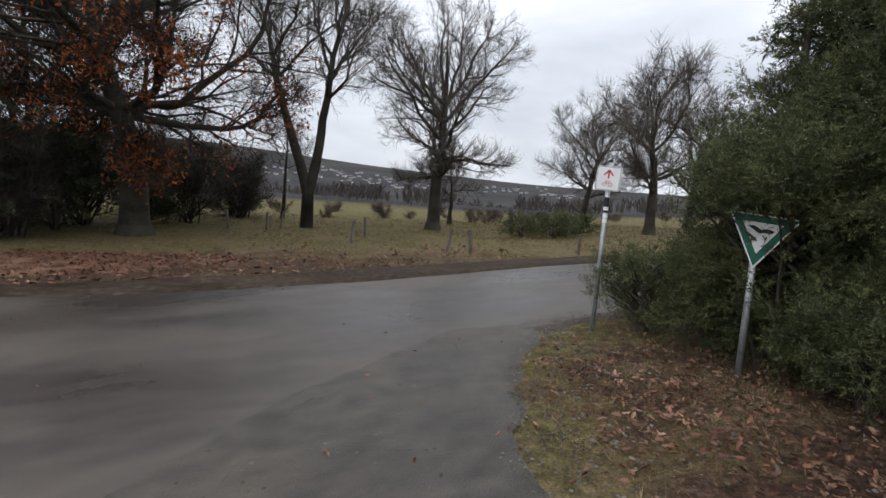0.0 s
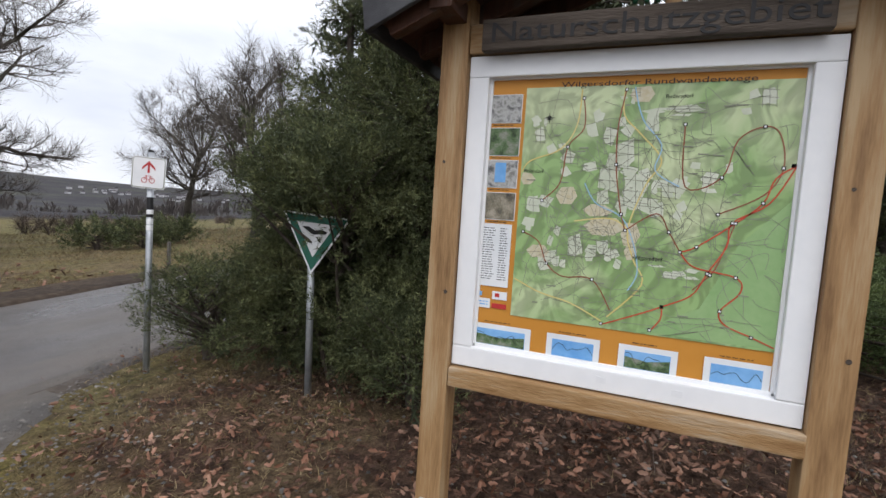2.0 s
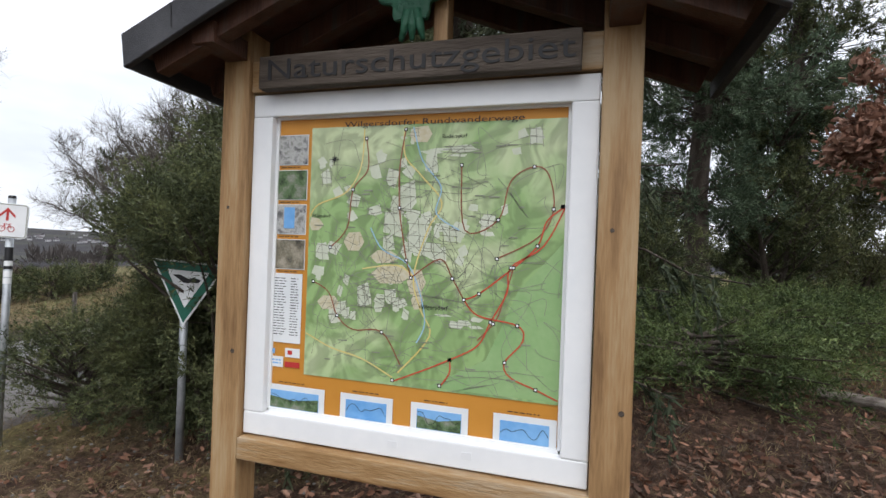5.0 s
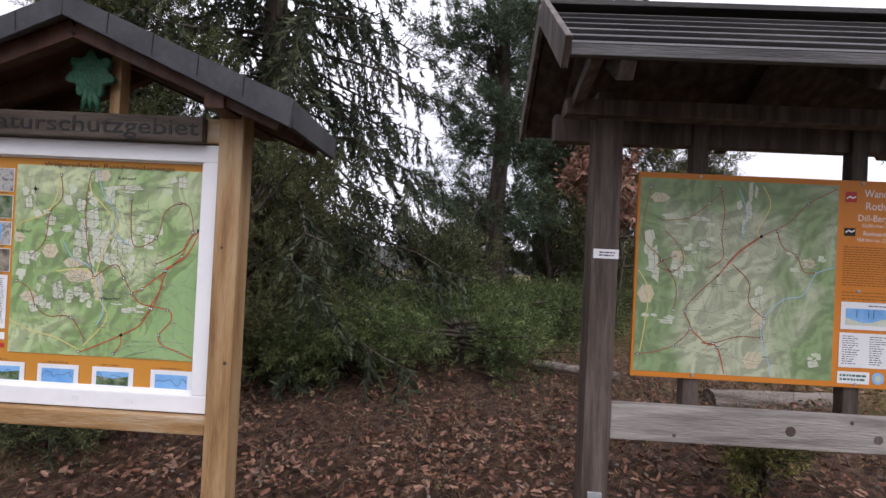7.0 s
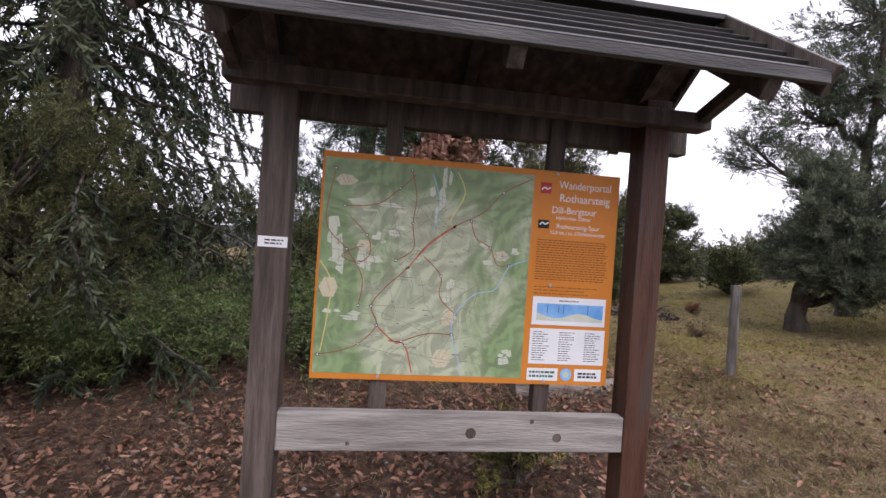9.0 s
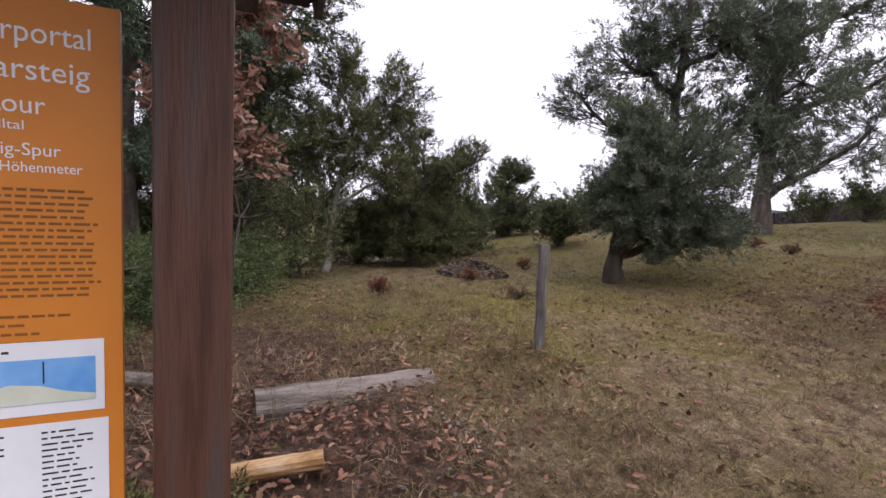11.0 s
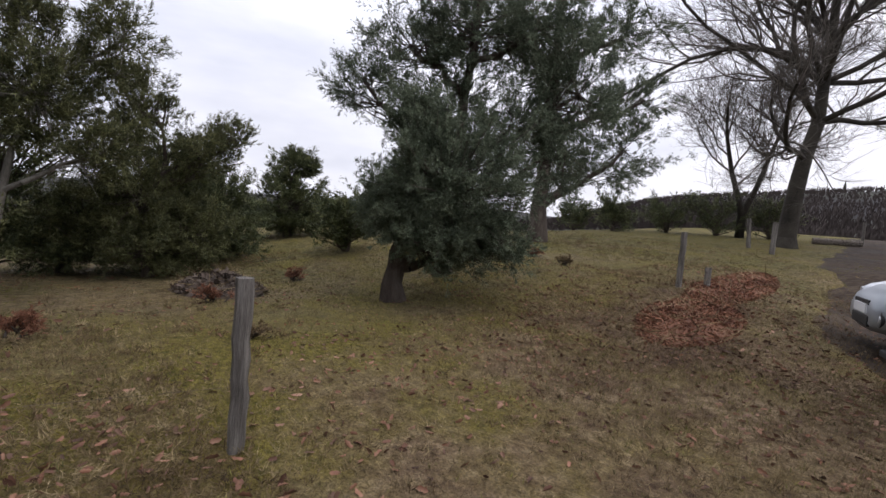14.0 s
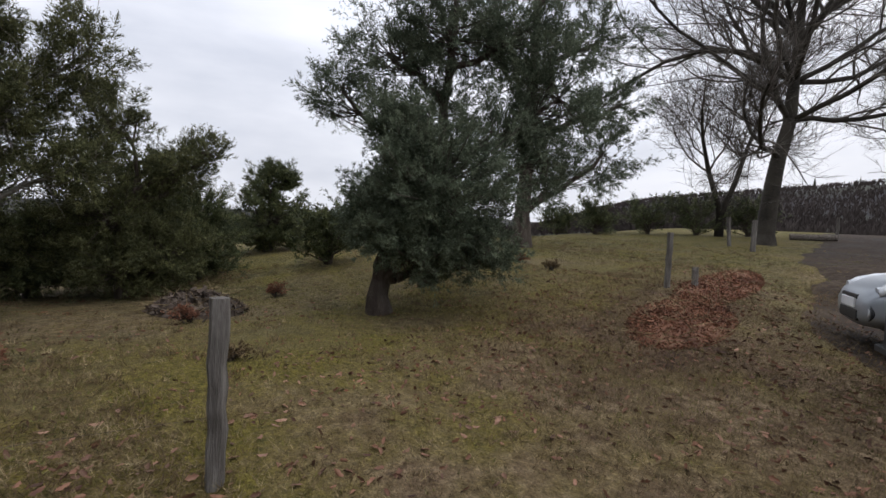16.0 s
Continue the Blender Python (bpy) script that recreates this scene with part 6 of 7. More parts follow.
lobed("pine", (10.9, -2.0), -85, 10.8, [(-0.2, 0, 2.4, 1.7, 1.6, 0.8, 55), (0.3, 0, 4.0, 1.9, 1.7, 0.9, 80), (-0.3, 0, 5.6, 1.6, 1.6, 0.9, 74), (0.2, 0, 7.4, 1.4, 1.4, 1.0, 55), (0, 0, 9.4, 1.1, 1.1, 1.2, 37)],
      52, "dense dark pine behind the low junipers", PINE, trunk=0.22, sub_len=0.45, per=7, size=0.11, width=0.009, subs=9, shoot=0.15, dead=10, needle_label="tufted dark green needles")
pine("pine", (13.6, -3.5), 13.0, 3.2, 57, "tall dark pine with thick trunk", limbs=54, low=0.16, per=20, size=0.16, tufts=13, trunk=0.34)
lobed("juniper", (12.5, -5.4), -119, 3.4, [(0.55, 0, 2.9, 1.0, 1.0, 1.2, 120), (1.5, 0, 3.7, 0.45, 0.5, 0.75, 34), (-0.5, 0, 2.5, 0.8, 0.8, 0.9, 60), (0.2, 0, 4.1, 0.6, 0.6, 0.6, 34), (1.5, 0, 2.2, 0.5, 0.6, 0.5, 26)],
      53, "arching multi-stemmed juniper with pale stems", JUN_WARM, trunk=0.085, sub_len=0.34, per=7, size=0.075, width=0.007, subs=9, shoot=0.45, bark=PALE_BARK, dead=12, lean=(0.6, 0))
lobed("juniper", (13.0, -7.6), -119, 3.0, [(-0.1, 0, 1.5, 1.0, 1.0, 1.3, 120), (0.0, 0, 0.55, 1.15, 1.1, 0.5, 90), (-1.1, 0.3, 0.8, 0.8, 0.8, 0.8, 70), (0.9, 0, 2.2, 0.6, 0.55, 0.36, 36), (-0.3, 0, 3.0, 0.55, 0.6, 0.65, 40), (1.25, 0, 2.65, 0.35, 0.4, 0.3, 20), (0.7, 0, 0.9, 0.7, 0.8, 0.6, 50)],
      58, "arching olive juniper beside the pale-stemmed one", JUN_WARM, trunk=0.09, sub_len=0.36, per=7, size=0.075, width=0.007, subs=9, shoot=0.6, lean=(0.2, 0))
lobed("juniper", (14.6, -9.3), -145, 1.8, [(0, 0, 0.9, 1.2, 1.1, 0.8, 110), (-0.5, 0, 1.7, 0.5, 0.5, 0.6, 36), (0.3, 0, 1.5, 0.5, 0.5, 0.5, 30), (0, 0, 0.35, 1.2, 1.1, 0.4, 70)],
      59, "dark green juniper clump in the meadow", JUNIPER, sub_len=0.34, per=7, size=0.085, width=0.009, subs=8, shoot=0.7)
lobed("juniper", (14.2, -8.2), -145, 2.2, [(0, 0, 1.0, 1.0, 1.0, 0.9, 100), (0.1, 0, 2.0, 0.6, 0.6, 0.7, 44), (0, 0, 0.4, 1.1, 1.0, 0.4, 60)],
      49, "dark pointed juniper behind the arching one", JUNIPER, sub_len=0.34, per=7, size=0.085, width=0.009, subs=8, shoot=0.7)
lobed("juniper", (14.2, -6.6), -125, 1.6, [(0, 0, 0.8, 1.1, 1.0, 0.8, 90), (0, 0, 0.35, 1.1, 1.0, 0.35, 50)],
      50, "low dark juniper under the pale-stemmed one", JUNIPER, sub_len=0.34, per=7, size=0.085, width=0.009, subs=8, shoot=0.6)
lobed("juniper", (8.35, -9.45), -145, 2.2, [(0.75, 0, 1.75, 1.15, 1.1, 1.15, 260), (0.15, 0, 2.45, 0.5, 0.6, 0.62, 60), (1.5, -0.1, 0.95, 0.48, 0.5, 0.45, 40), (0.0, 0, 1.35, 0.6, 0.7, 0.65, 90), (0.65, -0.3, 1.0, 0.75, 0.7, 0.45, 90)],
      54, "blue-green juniper on a short dark trunk", JUN_BLUE, trunk=0.16, sub_len=0.24, per=7, size=0.058, width=0.0055, subs=11, lean=(0.25, 0))
lobed("juniper", (9.15, -11.25), -145, 6.2, [(-1.7, -0.2, 3.25, 0.8, 0.6, 0.36, 27), (-0.9, 0, 4.1, 0.9, 0.9, 0.6, 43), (0.2, 0, 5.6, 1.4, 1.3, 1.1, 93), (0.2, 0, 4.4, 1.2, 1.0, 0.7, 62), (1.3, 0.2, 4.5, 1.0, 1.0, 0.8, 55), (2.05, 0, 3.3, 0.8, 0.8, 1.1, 74), (1.9, 0, 2.2, 0.7, 0.7, 0.5, 31), (1.0, 0.3, 2.7, 0.9, 0.8, 0.6, 43), (-0.3, 0.2, 3.1, 0.9, 0.7, 0.5, 31)],
      64, "tall ragged juniper with visible limbs", JUN_BLUE, trunk=0.14, sub_len=0.44, per=9, size=0.075, width=0.007, subs=8, dead=10, lean=(0.4, 0))
lobed("pine", (11.4, -17.9), -145, 10.2, [(2.35, 0, 2.9, 1.5, 1.5, 1.0, 36), (2.7, 0.3, 4.6, 1.2, 1.4, 0.7, 30), (2.0, 0, 6.4, 2.0, 1.8, 0.8, 42), (-0.4, 0, 5.0, 1.4, 1.5, 1.7, 42), (0.5, 0, 8.6, 2.2, 2.0, 1.3, 54), (-1.6, 0.4, 7.0, 1.3, 1.4, 0.7, 24), (0.9, 0, 2.2, 0.9, 0.9, 0.8, 18)],
      55, "feathery blue-green pine in the meadow", JUN_BLUE, trunk=0.26, sub_len=0.5, per=7, size=0.12, width=0.010, subs=9, shoot=0.1, dead=14, needle_label="feathery blue-green needles")
lobed("juniper", (16.4, -12.2), -145, 2.0, [(0, 0, 0.95, 1.45, 1.3, 0.9, 130), (0, 0, 0.35, 1.35, 1.3, 0.4, 80), (0.1, 0, 1.9, 0.7, 0.7, 0.6, 50), (0.5, 0, 2.1, 0.3, 0.3, 0.4, 14)],
      56, "cone-shaped juniper in the meadow", JUNIPER, sub_len=0.34, per=7, size=0.09, width=0.009, subs=8, shoot=0.7)
for k, (x, y, h, r) in enumerate(((12.6, -11.6, 1.1, 0.7), (15.2, -14.6, 1.3, 0.9), (18.6, -10.6, 1.6, 1.1), (13.3, -27.5, 1.3, 1.2), (15.2, -27.2, 1.0, 1.1), (9.6, -30.5, 1.3, 1.6), (11.6, -29.8, 1.1, 1.6), (7.6, -31.5, 1.4, 1.4))):
    juniper("juniper_bush", (x, y), h, r, 70 + k, "rounded juniper bush in the meadow", JUNIPER, 34, 8, 13, 0.11, 0.016, kind_word="bush", group="meadow junipers", reach_low=0.9)


lobed("juniper", (13.8, -1.6), -100, 2.4, [(0, 0, 1.2, 1.5, 1.3, 1.1, 110), (0.2, 0, 2.3, 0.8, 0.8, 0.7, 50), (0, 0, 0.45, 1.5, 1.3, 0.45, 60)],
      61, "broad dark juniper behind the pines", JUNIPER, sub_len=0.4, per=7, size=0.10, width=0.011, subs=8, shoot=0.4)
juniper("juniper", (11.6, -3.4), 3.2, 1.3, 65, "dark juniper under the pines", JUNIPER, 60, 9, 22, 0.09, 0.011, reach_low=0.9)
juniper("juniper", (9.4, -0.9), 1.7, 1.3, 63, "dark juniper mound below the pine", JUNIPER, 70, 9, 26, 0.075, 0.008, reach_low=0.9)
juniper("juniper", (9.6, 0.9), 1.9, 1.3, 66, "low dark juniper behind the spruce", JUNIPER, 60, 9, 22, 0.09, 0.011, reach_low=0.9)
lobed("conifer", (12.7, -4.1), -119, 9.2, [(-0.3, 0, 2.0, 1.2, 1.2, 1.2, 45), (-0.2, 0, 3.8, 1.3, 1.3, 1.0, 50), (0.4, 0, 5.4, 1.7, 1.5, 1.0, 60), (0.3, 0, 7.2, 1.5, 1.5, 1.1, 50), (0, 0, 9.0, 1.0, 1.0, 1.2, 25)],
      67, "tall dark conifer beside the pines", JUNIPER, trunk=0.26, sub_len=0.45, per=7, size=0.10, width=0.010, subs=9, shoot=0.1, dead=8)


juniper("juniper", (15.2, -5.6), 3.2, 1.9, 68, "broad dark juniper behind the pale-stemmed one", JUNIPER, 50, 9, 18, 0.11, 0.015, reach_low=0.9)
juniper("juniper", (11.2, -4.6), 1.5, 0.9, 69, "low olive juniper at the meadow's edge", JUN_WARM, 40, 9, 18, 0.08, 0.010, reach_low=0.9)


# ---- fences ----
def fence_post(at, height, radius, label, tilt=(0, 0), seed=0):
    rs = np.random.RandomState(seed)
    bm = bmesh.new()
    n, m = 11, 10
    rings = []
    k = rs.uniform(0.82, 1.12, m)
    for i in range(n):
        z = -0.15 + (height + 0.15) * i / (n - 1)
        c = np.array([tilt[0] * z, tilt[1] * z]) + rs.normal(0, 0.004, 2)
        rings.append([bm.verts.new((c[0] + radius * k[j] * rs.uniform(0.94, 1.06) * math.cos(j * 6.2832 / m), c[1] + radius * k[j] * rs.uniform(0.94, 1.06) * math.sin(j * 6.2832 / m), z)) for j in range(m)])
    for a, b in zip(rings, rings[1:]):
        for j in range(m):
            bm.faces.new([a[j], a[(j + 1) % m], b[(j + 1) % m], b[j]])
    bm.faces.new(rings[-1])
    bm.faces.new(rings[0][::-1])
    ob = part("fence_post", bm, POST_GREY)
    ob.location = (at[0], at[1], gz(*at))
    return tagged(ob, label, "fence post", "meadow fence posts")


fence_post((5.59, -5.97), 0.93, 0.050, "weathered grey split fence post standing alone", (-0.01, 0.01), 1)
fence_post((5.60, -12.9), 0.86, 0.05, "grey split fence post beside the bracken heap", (0, 0), 2)
fence_post((5.9, -22.0), 0.95, 0.07, "far grey fence post by the oak", (0, 0), 3)
fence_post((5.30, -13.3), 0.33, 0.045, "short broken fence post stub", (0, 0), 4)
fence_post((10.0, 1.33), 1.1, 0.05, "grey fence post among the junipers", (0, 0), 5)
fence_post((4.54, 17.06), 0.75, 0.06, "leaning pasture fence post", (0.1, 0), 6)
fence_post((7.21, 12.99), 0.7, 0.06, "leaning pasture fence post", (-0.12, 0), 7)
fence_post((10.13, 11.49), 0.6, 0.05, "short pasture fence post", (0, 0), 8)


# ---- oak sapling behind the slatted board ----
def oak_sapling(at, height, radius, seed):
    rs = np.random.RandomState(seed)
    segs, tips = [], []
    p = np.array([0, 0, -0.1])
    for i in range(8):
        q = p + np.array([rs.normal(0, 0.07), rs.normal(0, 0.07), height / 8])
        segs.append((*p, *q, 0.02 * (1 - i / 9), 0.02 * (1 - (i + 1) / 9)))
        if i > 1:
            for k in range(3):
                a = rs.rand() * 6.28
                grow(rs, segs, q, (math.cos(a), math.sin(a), 0.25), radius * rs.uniform(0.6, 1.1), 0.016, 2, 3, tips, wiggle=0.2, kids=(5, 6), thin=0.003)
        p = q
    P = np.array([s[3:6] for s in segs if s[6] < 0.014])
    P = P[P[:, 2] > height * 0.52]
    P = P[rs.randint(0, len(P), 1900)] + rs.normal(0, 0.06, (1900, 3))
    t = thing("oak_sapling", pose(at[0], at[1], gz(*at)), "young oak holding its dry brown leaves", "tree")
    part("trunk", branch_mesh("trunk", segs), BARK_CON, t, "thin grey stems", True)
    part("foliage", tri_mesh("foliage", *leaves(rs, P, 0.062)), OAK_LEAF, t, "withered lobed brown leaves")


oak_sapling((7.85, -3.43), 3.2, 0.75, 91)


# ---- thicket at the lane's far side ----
def shrub(name, at, height, radius, seed, label, mat, stems=16, twigs=5000, category="shrub", group="", twig=0.5):
    rs = np.random.RandomState(seed)
    segs, tips = [], []
    for k in range(stems):
        a, e = k * 2.39996, rs.uniform(0.15, 0.9)
        grow(rs, segs, (rs.normal(0, 0.1 * radius), rs.normal(0, 0.1 * radius), -0.1), (math.cos(a) * e, math.sin(a) * e, 1.0), height * rs.uniform(0.7, 1.05) * (1.05 - 0.2 * e), 0.02 + 0.006 * height, 2, 3, tips, wiggle=0.15, kids=(6, 8), thin=0.006, ratio=0.5)
    t = thing(name, pose(at[0], at[1], gz(*at)), label, category, group)
    part("stem_tangle", branch_mesh("stem_tangle", segs), mat, t, "tangled bare stems")
    part("twig_mass", tri_mesh("twig_mass", *twig_layer(rs, segs, twigs, twig, 0.007, 0.05)), mat, t, "dense dark twigs")
    return t


first = shrub("bare_shrub", (-5.2, 17.6), 3.8, 2.4, 101, "dark leafless thicket shrub under the oak", BARK, 12, 4200, group="thicket by the lane", twig=0.8)
for x, y, k, r in ((-8.0, 16.5, 1.1, 40), (-10.8, 17.8, 1.25, 110), (-4.4, 21.5, 1.2, 200), (-0.8, 23.0, 0.95, 75), (-7.0, 21.5, 1.35, 290), (1.4, 26.0, 0.9, 10), (-2.6, 26.5, 1.3, 150), (-13.5, 16.0, 1.3, 330)):
    c = copy_thing(first, pose(x, y, gz(x, y), 0, 0, r))
    c.scale = (k, k, k)
for k, (x, y, h, r) in enumerate(((-6.6, 17.2, 4.6, 2.1), (-9.6, 18.6, 6.0, 2.8), (-2.4, 22.6, 3.0, 1.9), (-4.6, 19.6, 3.6, 2.0), (0.9, 27.5, 2.6, 2.0))):
    juniper("evergreen_bush", (x, y), h, r, 120 + k, "dark evergreen bush in the thicket", SPRUCE, 60, 9, 16, 0.14, 0.018, kind_word="bush", group="thicket by the lane", reach_low=0.9)
small = shrub("bare_shrub", (16.0, 27.0), 1.3, 1.0, 102, "low brown bramble at the pasture's edge", BRUSH_GREY, 6, 700, group="pasture brambles")
for i in range(26):
    rs_x, rs_y = 2.0 + i * 1.35 + 0.8 * math.sin(i * 2.1), 33.0 + 5.0 * math.sin(i * 1.7) + 0.1 * i
    copy_thing(small, pose(rs_x, rs_y, gz(rs_x, rs_y) - 0.1, 0, 0, i * 77)).scale = (0.75 + 0.3 * math.sin(i * 3.3),) * 3
for x, y in ((13.2, 16.6), (15.0, 17.4), (12.2, 17.6)):
    juniper("juniper_bush", (x, y), 0.7, 1.1, int(x * 10), "low dark juniper mat in the pasture", JUNIPER, 30, 8, 18, 0.10, 0.014, flat=0.5, kind_word="bush", group="pasture junipers", reach_low=0.9)


# ---- logs ----
def log(a, b, r, label, seed, mat):
    """A weathered trunk piece with bark ridges and sawn ends."""
    rs = np.random.RandomState(seed)
    a, b = Vector(a), Vector(b)
    bm = bmesh.new()
    n, m = 16, 22
    prof = rs.uniform(0.93, 1.05, m)
    d = (b - a).normalized()
    u = d.cross(Vector((0, 0, 1))).normalized()
    v = u.cross(d)
    rings = []
    for i in range(n):
        c = a.lerp(b, i / (n - 1))
        k = rs.uniform(0.97, 1.03)
        rings.append([bm.verts.new(c + (u * math.cos(j * 6.2832 / m) + v * math.sin(j * 6.2832 / m)) * r * prof[j] * k * rs.uniform(0.985, 1.015)) for j in range(m)])
    for p, q in zip(rings, rings[1:]):
        for j in range(m):
            bm.faces.new([p[j], p[(j + 1) % m], q[(j + 1) % m], q[j]])
    ends = []
    for ring, s in ((rings[0], -1), (rings[-1], 1)):
        bm.faces.new(ring if s > 0 else ring[::-1])
    ob = part("log", bm, mat)
    return tagged(ob, label, "log", "fallen logs")


def on(x, y, h):
    return (x, y, gz(x, y) + h)


log((5.50, -4.90, 0.43), (5.46, -3.62, 0.42), 0.135, "barkless grey log with beetle holes on the ground", 1, LOG_WOOD)
log(on(4.72, -3.35, 0.05), on(4.62, -3.92, 0.06), 0.05, "short sawn branch in the leaves", 2, WOOD_NEW_H)
log(on(6.05, -3.0, 0.06), on(6.6, -2.2, 0.06), 0.05, "thin grey log among leaves", 3, LOG_WOOD)
log(on(4.3, -31.0, 0.12), on(5.9, -30.6, 0.12), 0.14, "fallen trunk piece lying beside the far track", 4, LOG_WOOD)


# ---- stump-like moss cushion under the slatted board ----
juniper("moss_tussock", (4.05, -3.25), 0.26, 0.22, 131, "mossy grass tussock beside the board", GREEN_GRASS, 26, 7, 16, 0.05, 0.006, kind_word="grass", reach_low=0.9, trunk=0.02, sub_len=0.14)


# ---- bracken and leaf heaps ----
def heap(name, at, rx, ry, h, n, seed, label, mat, size=0.06, stems=120):
    rs = np.random.RandomState(seed)
    a, r = rs.rand(n) * 6.2832, np.sqrt(rs.rand(n))
    X, Y = at[0] + rx * r * np.cos(a), at[1] + ry * r * np.sin(a)
    Z = ground_height(X, Y) + h * (1 - r ** 2) * rs.uniform(0.3, 1.0, n) + 0.01
    P = np.stack([X, Y, Z], 1) - np.array([at[0], at[1], gz(*at)])
    t = thing(name, pose(at[0], at[1], gz(*at)), label, "leaf heap")
    part("leaves", tri_mesh("leaves", *leaves(rs, P, size, 0.35)), mat, t).update_tag()
    k = rs.randint(0, n, stems)
    D = rs.normal(0, 1, (stems, 3)) * np.array([1, 1, 0.35])
    part("dry_straw", tri_mesh("dry_straw", *sprigs(rs, P[k], D, 0.5, 0.006, 1, 0.1)), STRAW, t)
    mound_x, mound_y = np.meshgrid(np.linspace(-rx, rx, 26), np.linspace(-ry, ry, 26))
    q = np.clip(1 - (mound_x / rx) ** 2 - (mound_y / ry) ** 2, 0, 1)
    zz = ground_height(mound_x + at[0], mound_y + at[1]) - gz(*at) + h * 0.75 * q - 0.05 * (q <= 0) + 0.03 * wave(mound_x, mound_y, 6, seed) * q
    me, _ = grid_mesh("mound", mound_x, mound_y, zz, q > 0)
    part("mound", me, mat, t, smooth=True)
    return t


heap("bracken_heap", (4.95, -11.4), 0.55, 1.25, 0.09, 6500, 141, "heap of rust-brown bracken and dry stalks", BRACKEN, 0.022, 320)
heap("bracken_heap", (5.1, -14.4), 0.45, 2.6, 0.08, 6000, 142, "long rust-brown bracken strip along the fence", BRACKEN, 0.026, 260)
heap("brush_heap", (10.6, -7.9), 0.9, 0.6, 0.30, 900, 144, "low heap of dead brown brushwood", BRUSH_GREY, 0.06, 300)
heap("leaf_heap", (-4.5, 13.2), 5.5, 1.6, 0.10, 3500, 145, "reddish leaf bank under the oak", LITTER, 0.05, 40)


# ---- loose cover: fallen leaves, grass, stalks ----
def scatter(n, x0, x1, y0, y1, seed, density):
    rs = np.random.RandomState(seed)
    X, Y = rs.uniform(x0, x1, n), rs.uniform(y0, y1, n)
    k = rs.rand(n) < density(X, Y)
    return rs, X[k], Y[k]


def off_paving(x, y):
    return smooth(0.10, -0.25, np.maximum(layby_mask(x, y), road_mask(x, y)))


def off_track(x, y):
    return np.where(y < -6, smooth(0.3, -0.3, track_mask(x, y)), 1.0)


def cover(name, label, category, mat, n, area, seed, density, build):
    rs, X, Y = scatter(n, *area, seed, density)
    P = np.stack([X, Y, ground_height(X, Y) + 0.03 * wave(X, Y, 1.1, 1) + 0.015 * wave(X, Y, 4.0, 2)], 1)
    ob = part(name, tri_mesh(name, *build(rs, P)), mat)
    return tagged(ob, label, category, kind="stuff")


clump = lambda x, y: np.clip(0.55 + 0.6 * wave(x, y, 2.3, 21), 0.05, 1)
cover("fallen_leaves", "brown and pinkish fallen oak leaves on the ground", "leaves", LITTER, 85000, (1.2, 10, -14, 6), 151,
      lambda x, y: np.clip(0.06 + 0.75 * litter_amount(x, y) ** 1.2, 0, 1) * (1 - 0.8 * smooth(8.5, 9.8, y)) * clump(x, y) * off_paving(x, y) * (0.3 + 0.7 * off_track(x, y)),
      lambda rs, P: leaves(rs, P + np.array([0, 0, 0.010]), 0.031, 0.6))
cover("fallen_leaves", "reddish fallen leaves on the verge", "leaves", LITTER, 26000, (-14, 9, 10, 17), 152,
      lambda x, y: 0.8 * litter_amount(x, y) * (1 - 0.85 * smooth(8.5, 9.8, y)), lambda rs, P: leaves(rs, P + np.array([0, 0, 0.015]), 0.075, 0.7))
cover("fallen_leaves", "scattered oak leaves on the grassy verge of the track", "leaves", LITTER, 6000, (1.6, 7, -17, -4.5), 157,
      lambda x, y: 0.8 * np.clip(0.5 + 0.7 * wave(x, y, 1.6, 41), 0.06, 1), lambda rs, P: leaves(rs, P + np.array([0, 0, 0.010]), 0.030, 0.72))
cover("stray_leaves", "a few wet leaves on the gravel", "leaves", LITTER, 2600, (-3, 4, -12, 9), 153,
      lambda x, y: 0.12 + 0.25 * smooth(0.8, 0.0, layby_mask(x, y)), lambda rs, P: leaves(rs, P + np.array([0, 0, 0.012]), 0.03, 0.85))


def blades(length, width, lean, k):
    def build(rs, P):
        D = rs.normal(0, lean, P.shape) + np.array([0, 0, 1.0])
        return sprigs(rs, P - np.array([0, 0, 0.01]), D, length, width, k, 0.45)
    return build


cover("dry_grass", "straw-coloured matted dead grass", "grass", STRAW, 150000, (1.2, 9, -14, 6), 154,
      lambda x, y: np.clip(0.75 - 0.5 * litter_amount(x, y), 0.1, 1) * clump(y, x) * off_paving(x, y) * (0.3 + 0.7 * off_track(x, y)), blades(0.075, 0.0022, 1.8, 3))
cover("dry_grass", "flattened straw-coloured grass beside the track", "grass", STRAW, 120000, (1.4, 7, -17, -4.0), 158,
      lambda x, y: np.clip(0.55 + 0.7 * wave(x, y, 1.9, 43), 0.08, 1), blades(0.075, 0.0022, 2.2, 3))
cover("green_grass", "short dull green winter grass", "grass", GREEN_GRASS, 170000, (2.5, 15, -24, -2), 155,
      lambda x, y: np.clip(0.9 - 0.9 * litter_amount(x, y), 0.05, 1) * (0.2 + 0.8 * off_track(x, y)) * np.clip(0.5 + 0.7 * wave(x, y, 1.3, 33), 0.1, 1), blades(0.052, 0.0036, 1.3, 3))
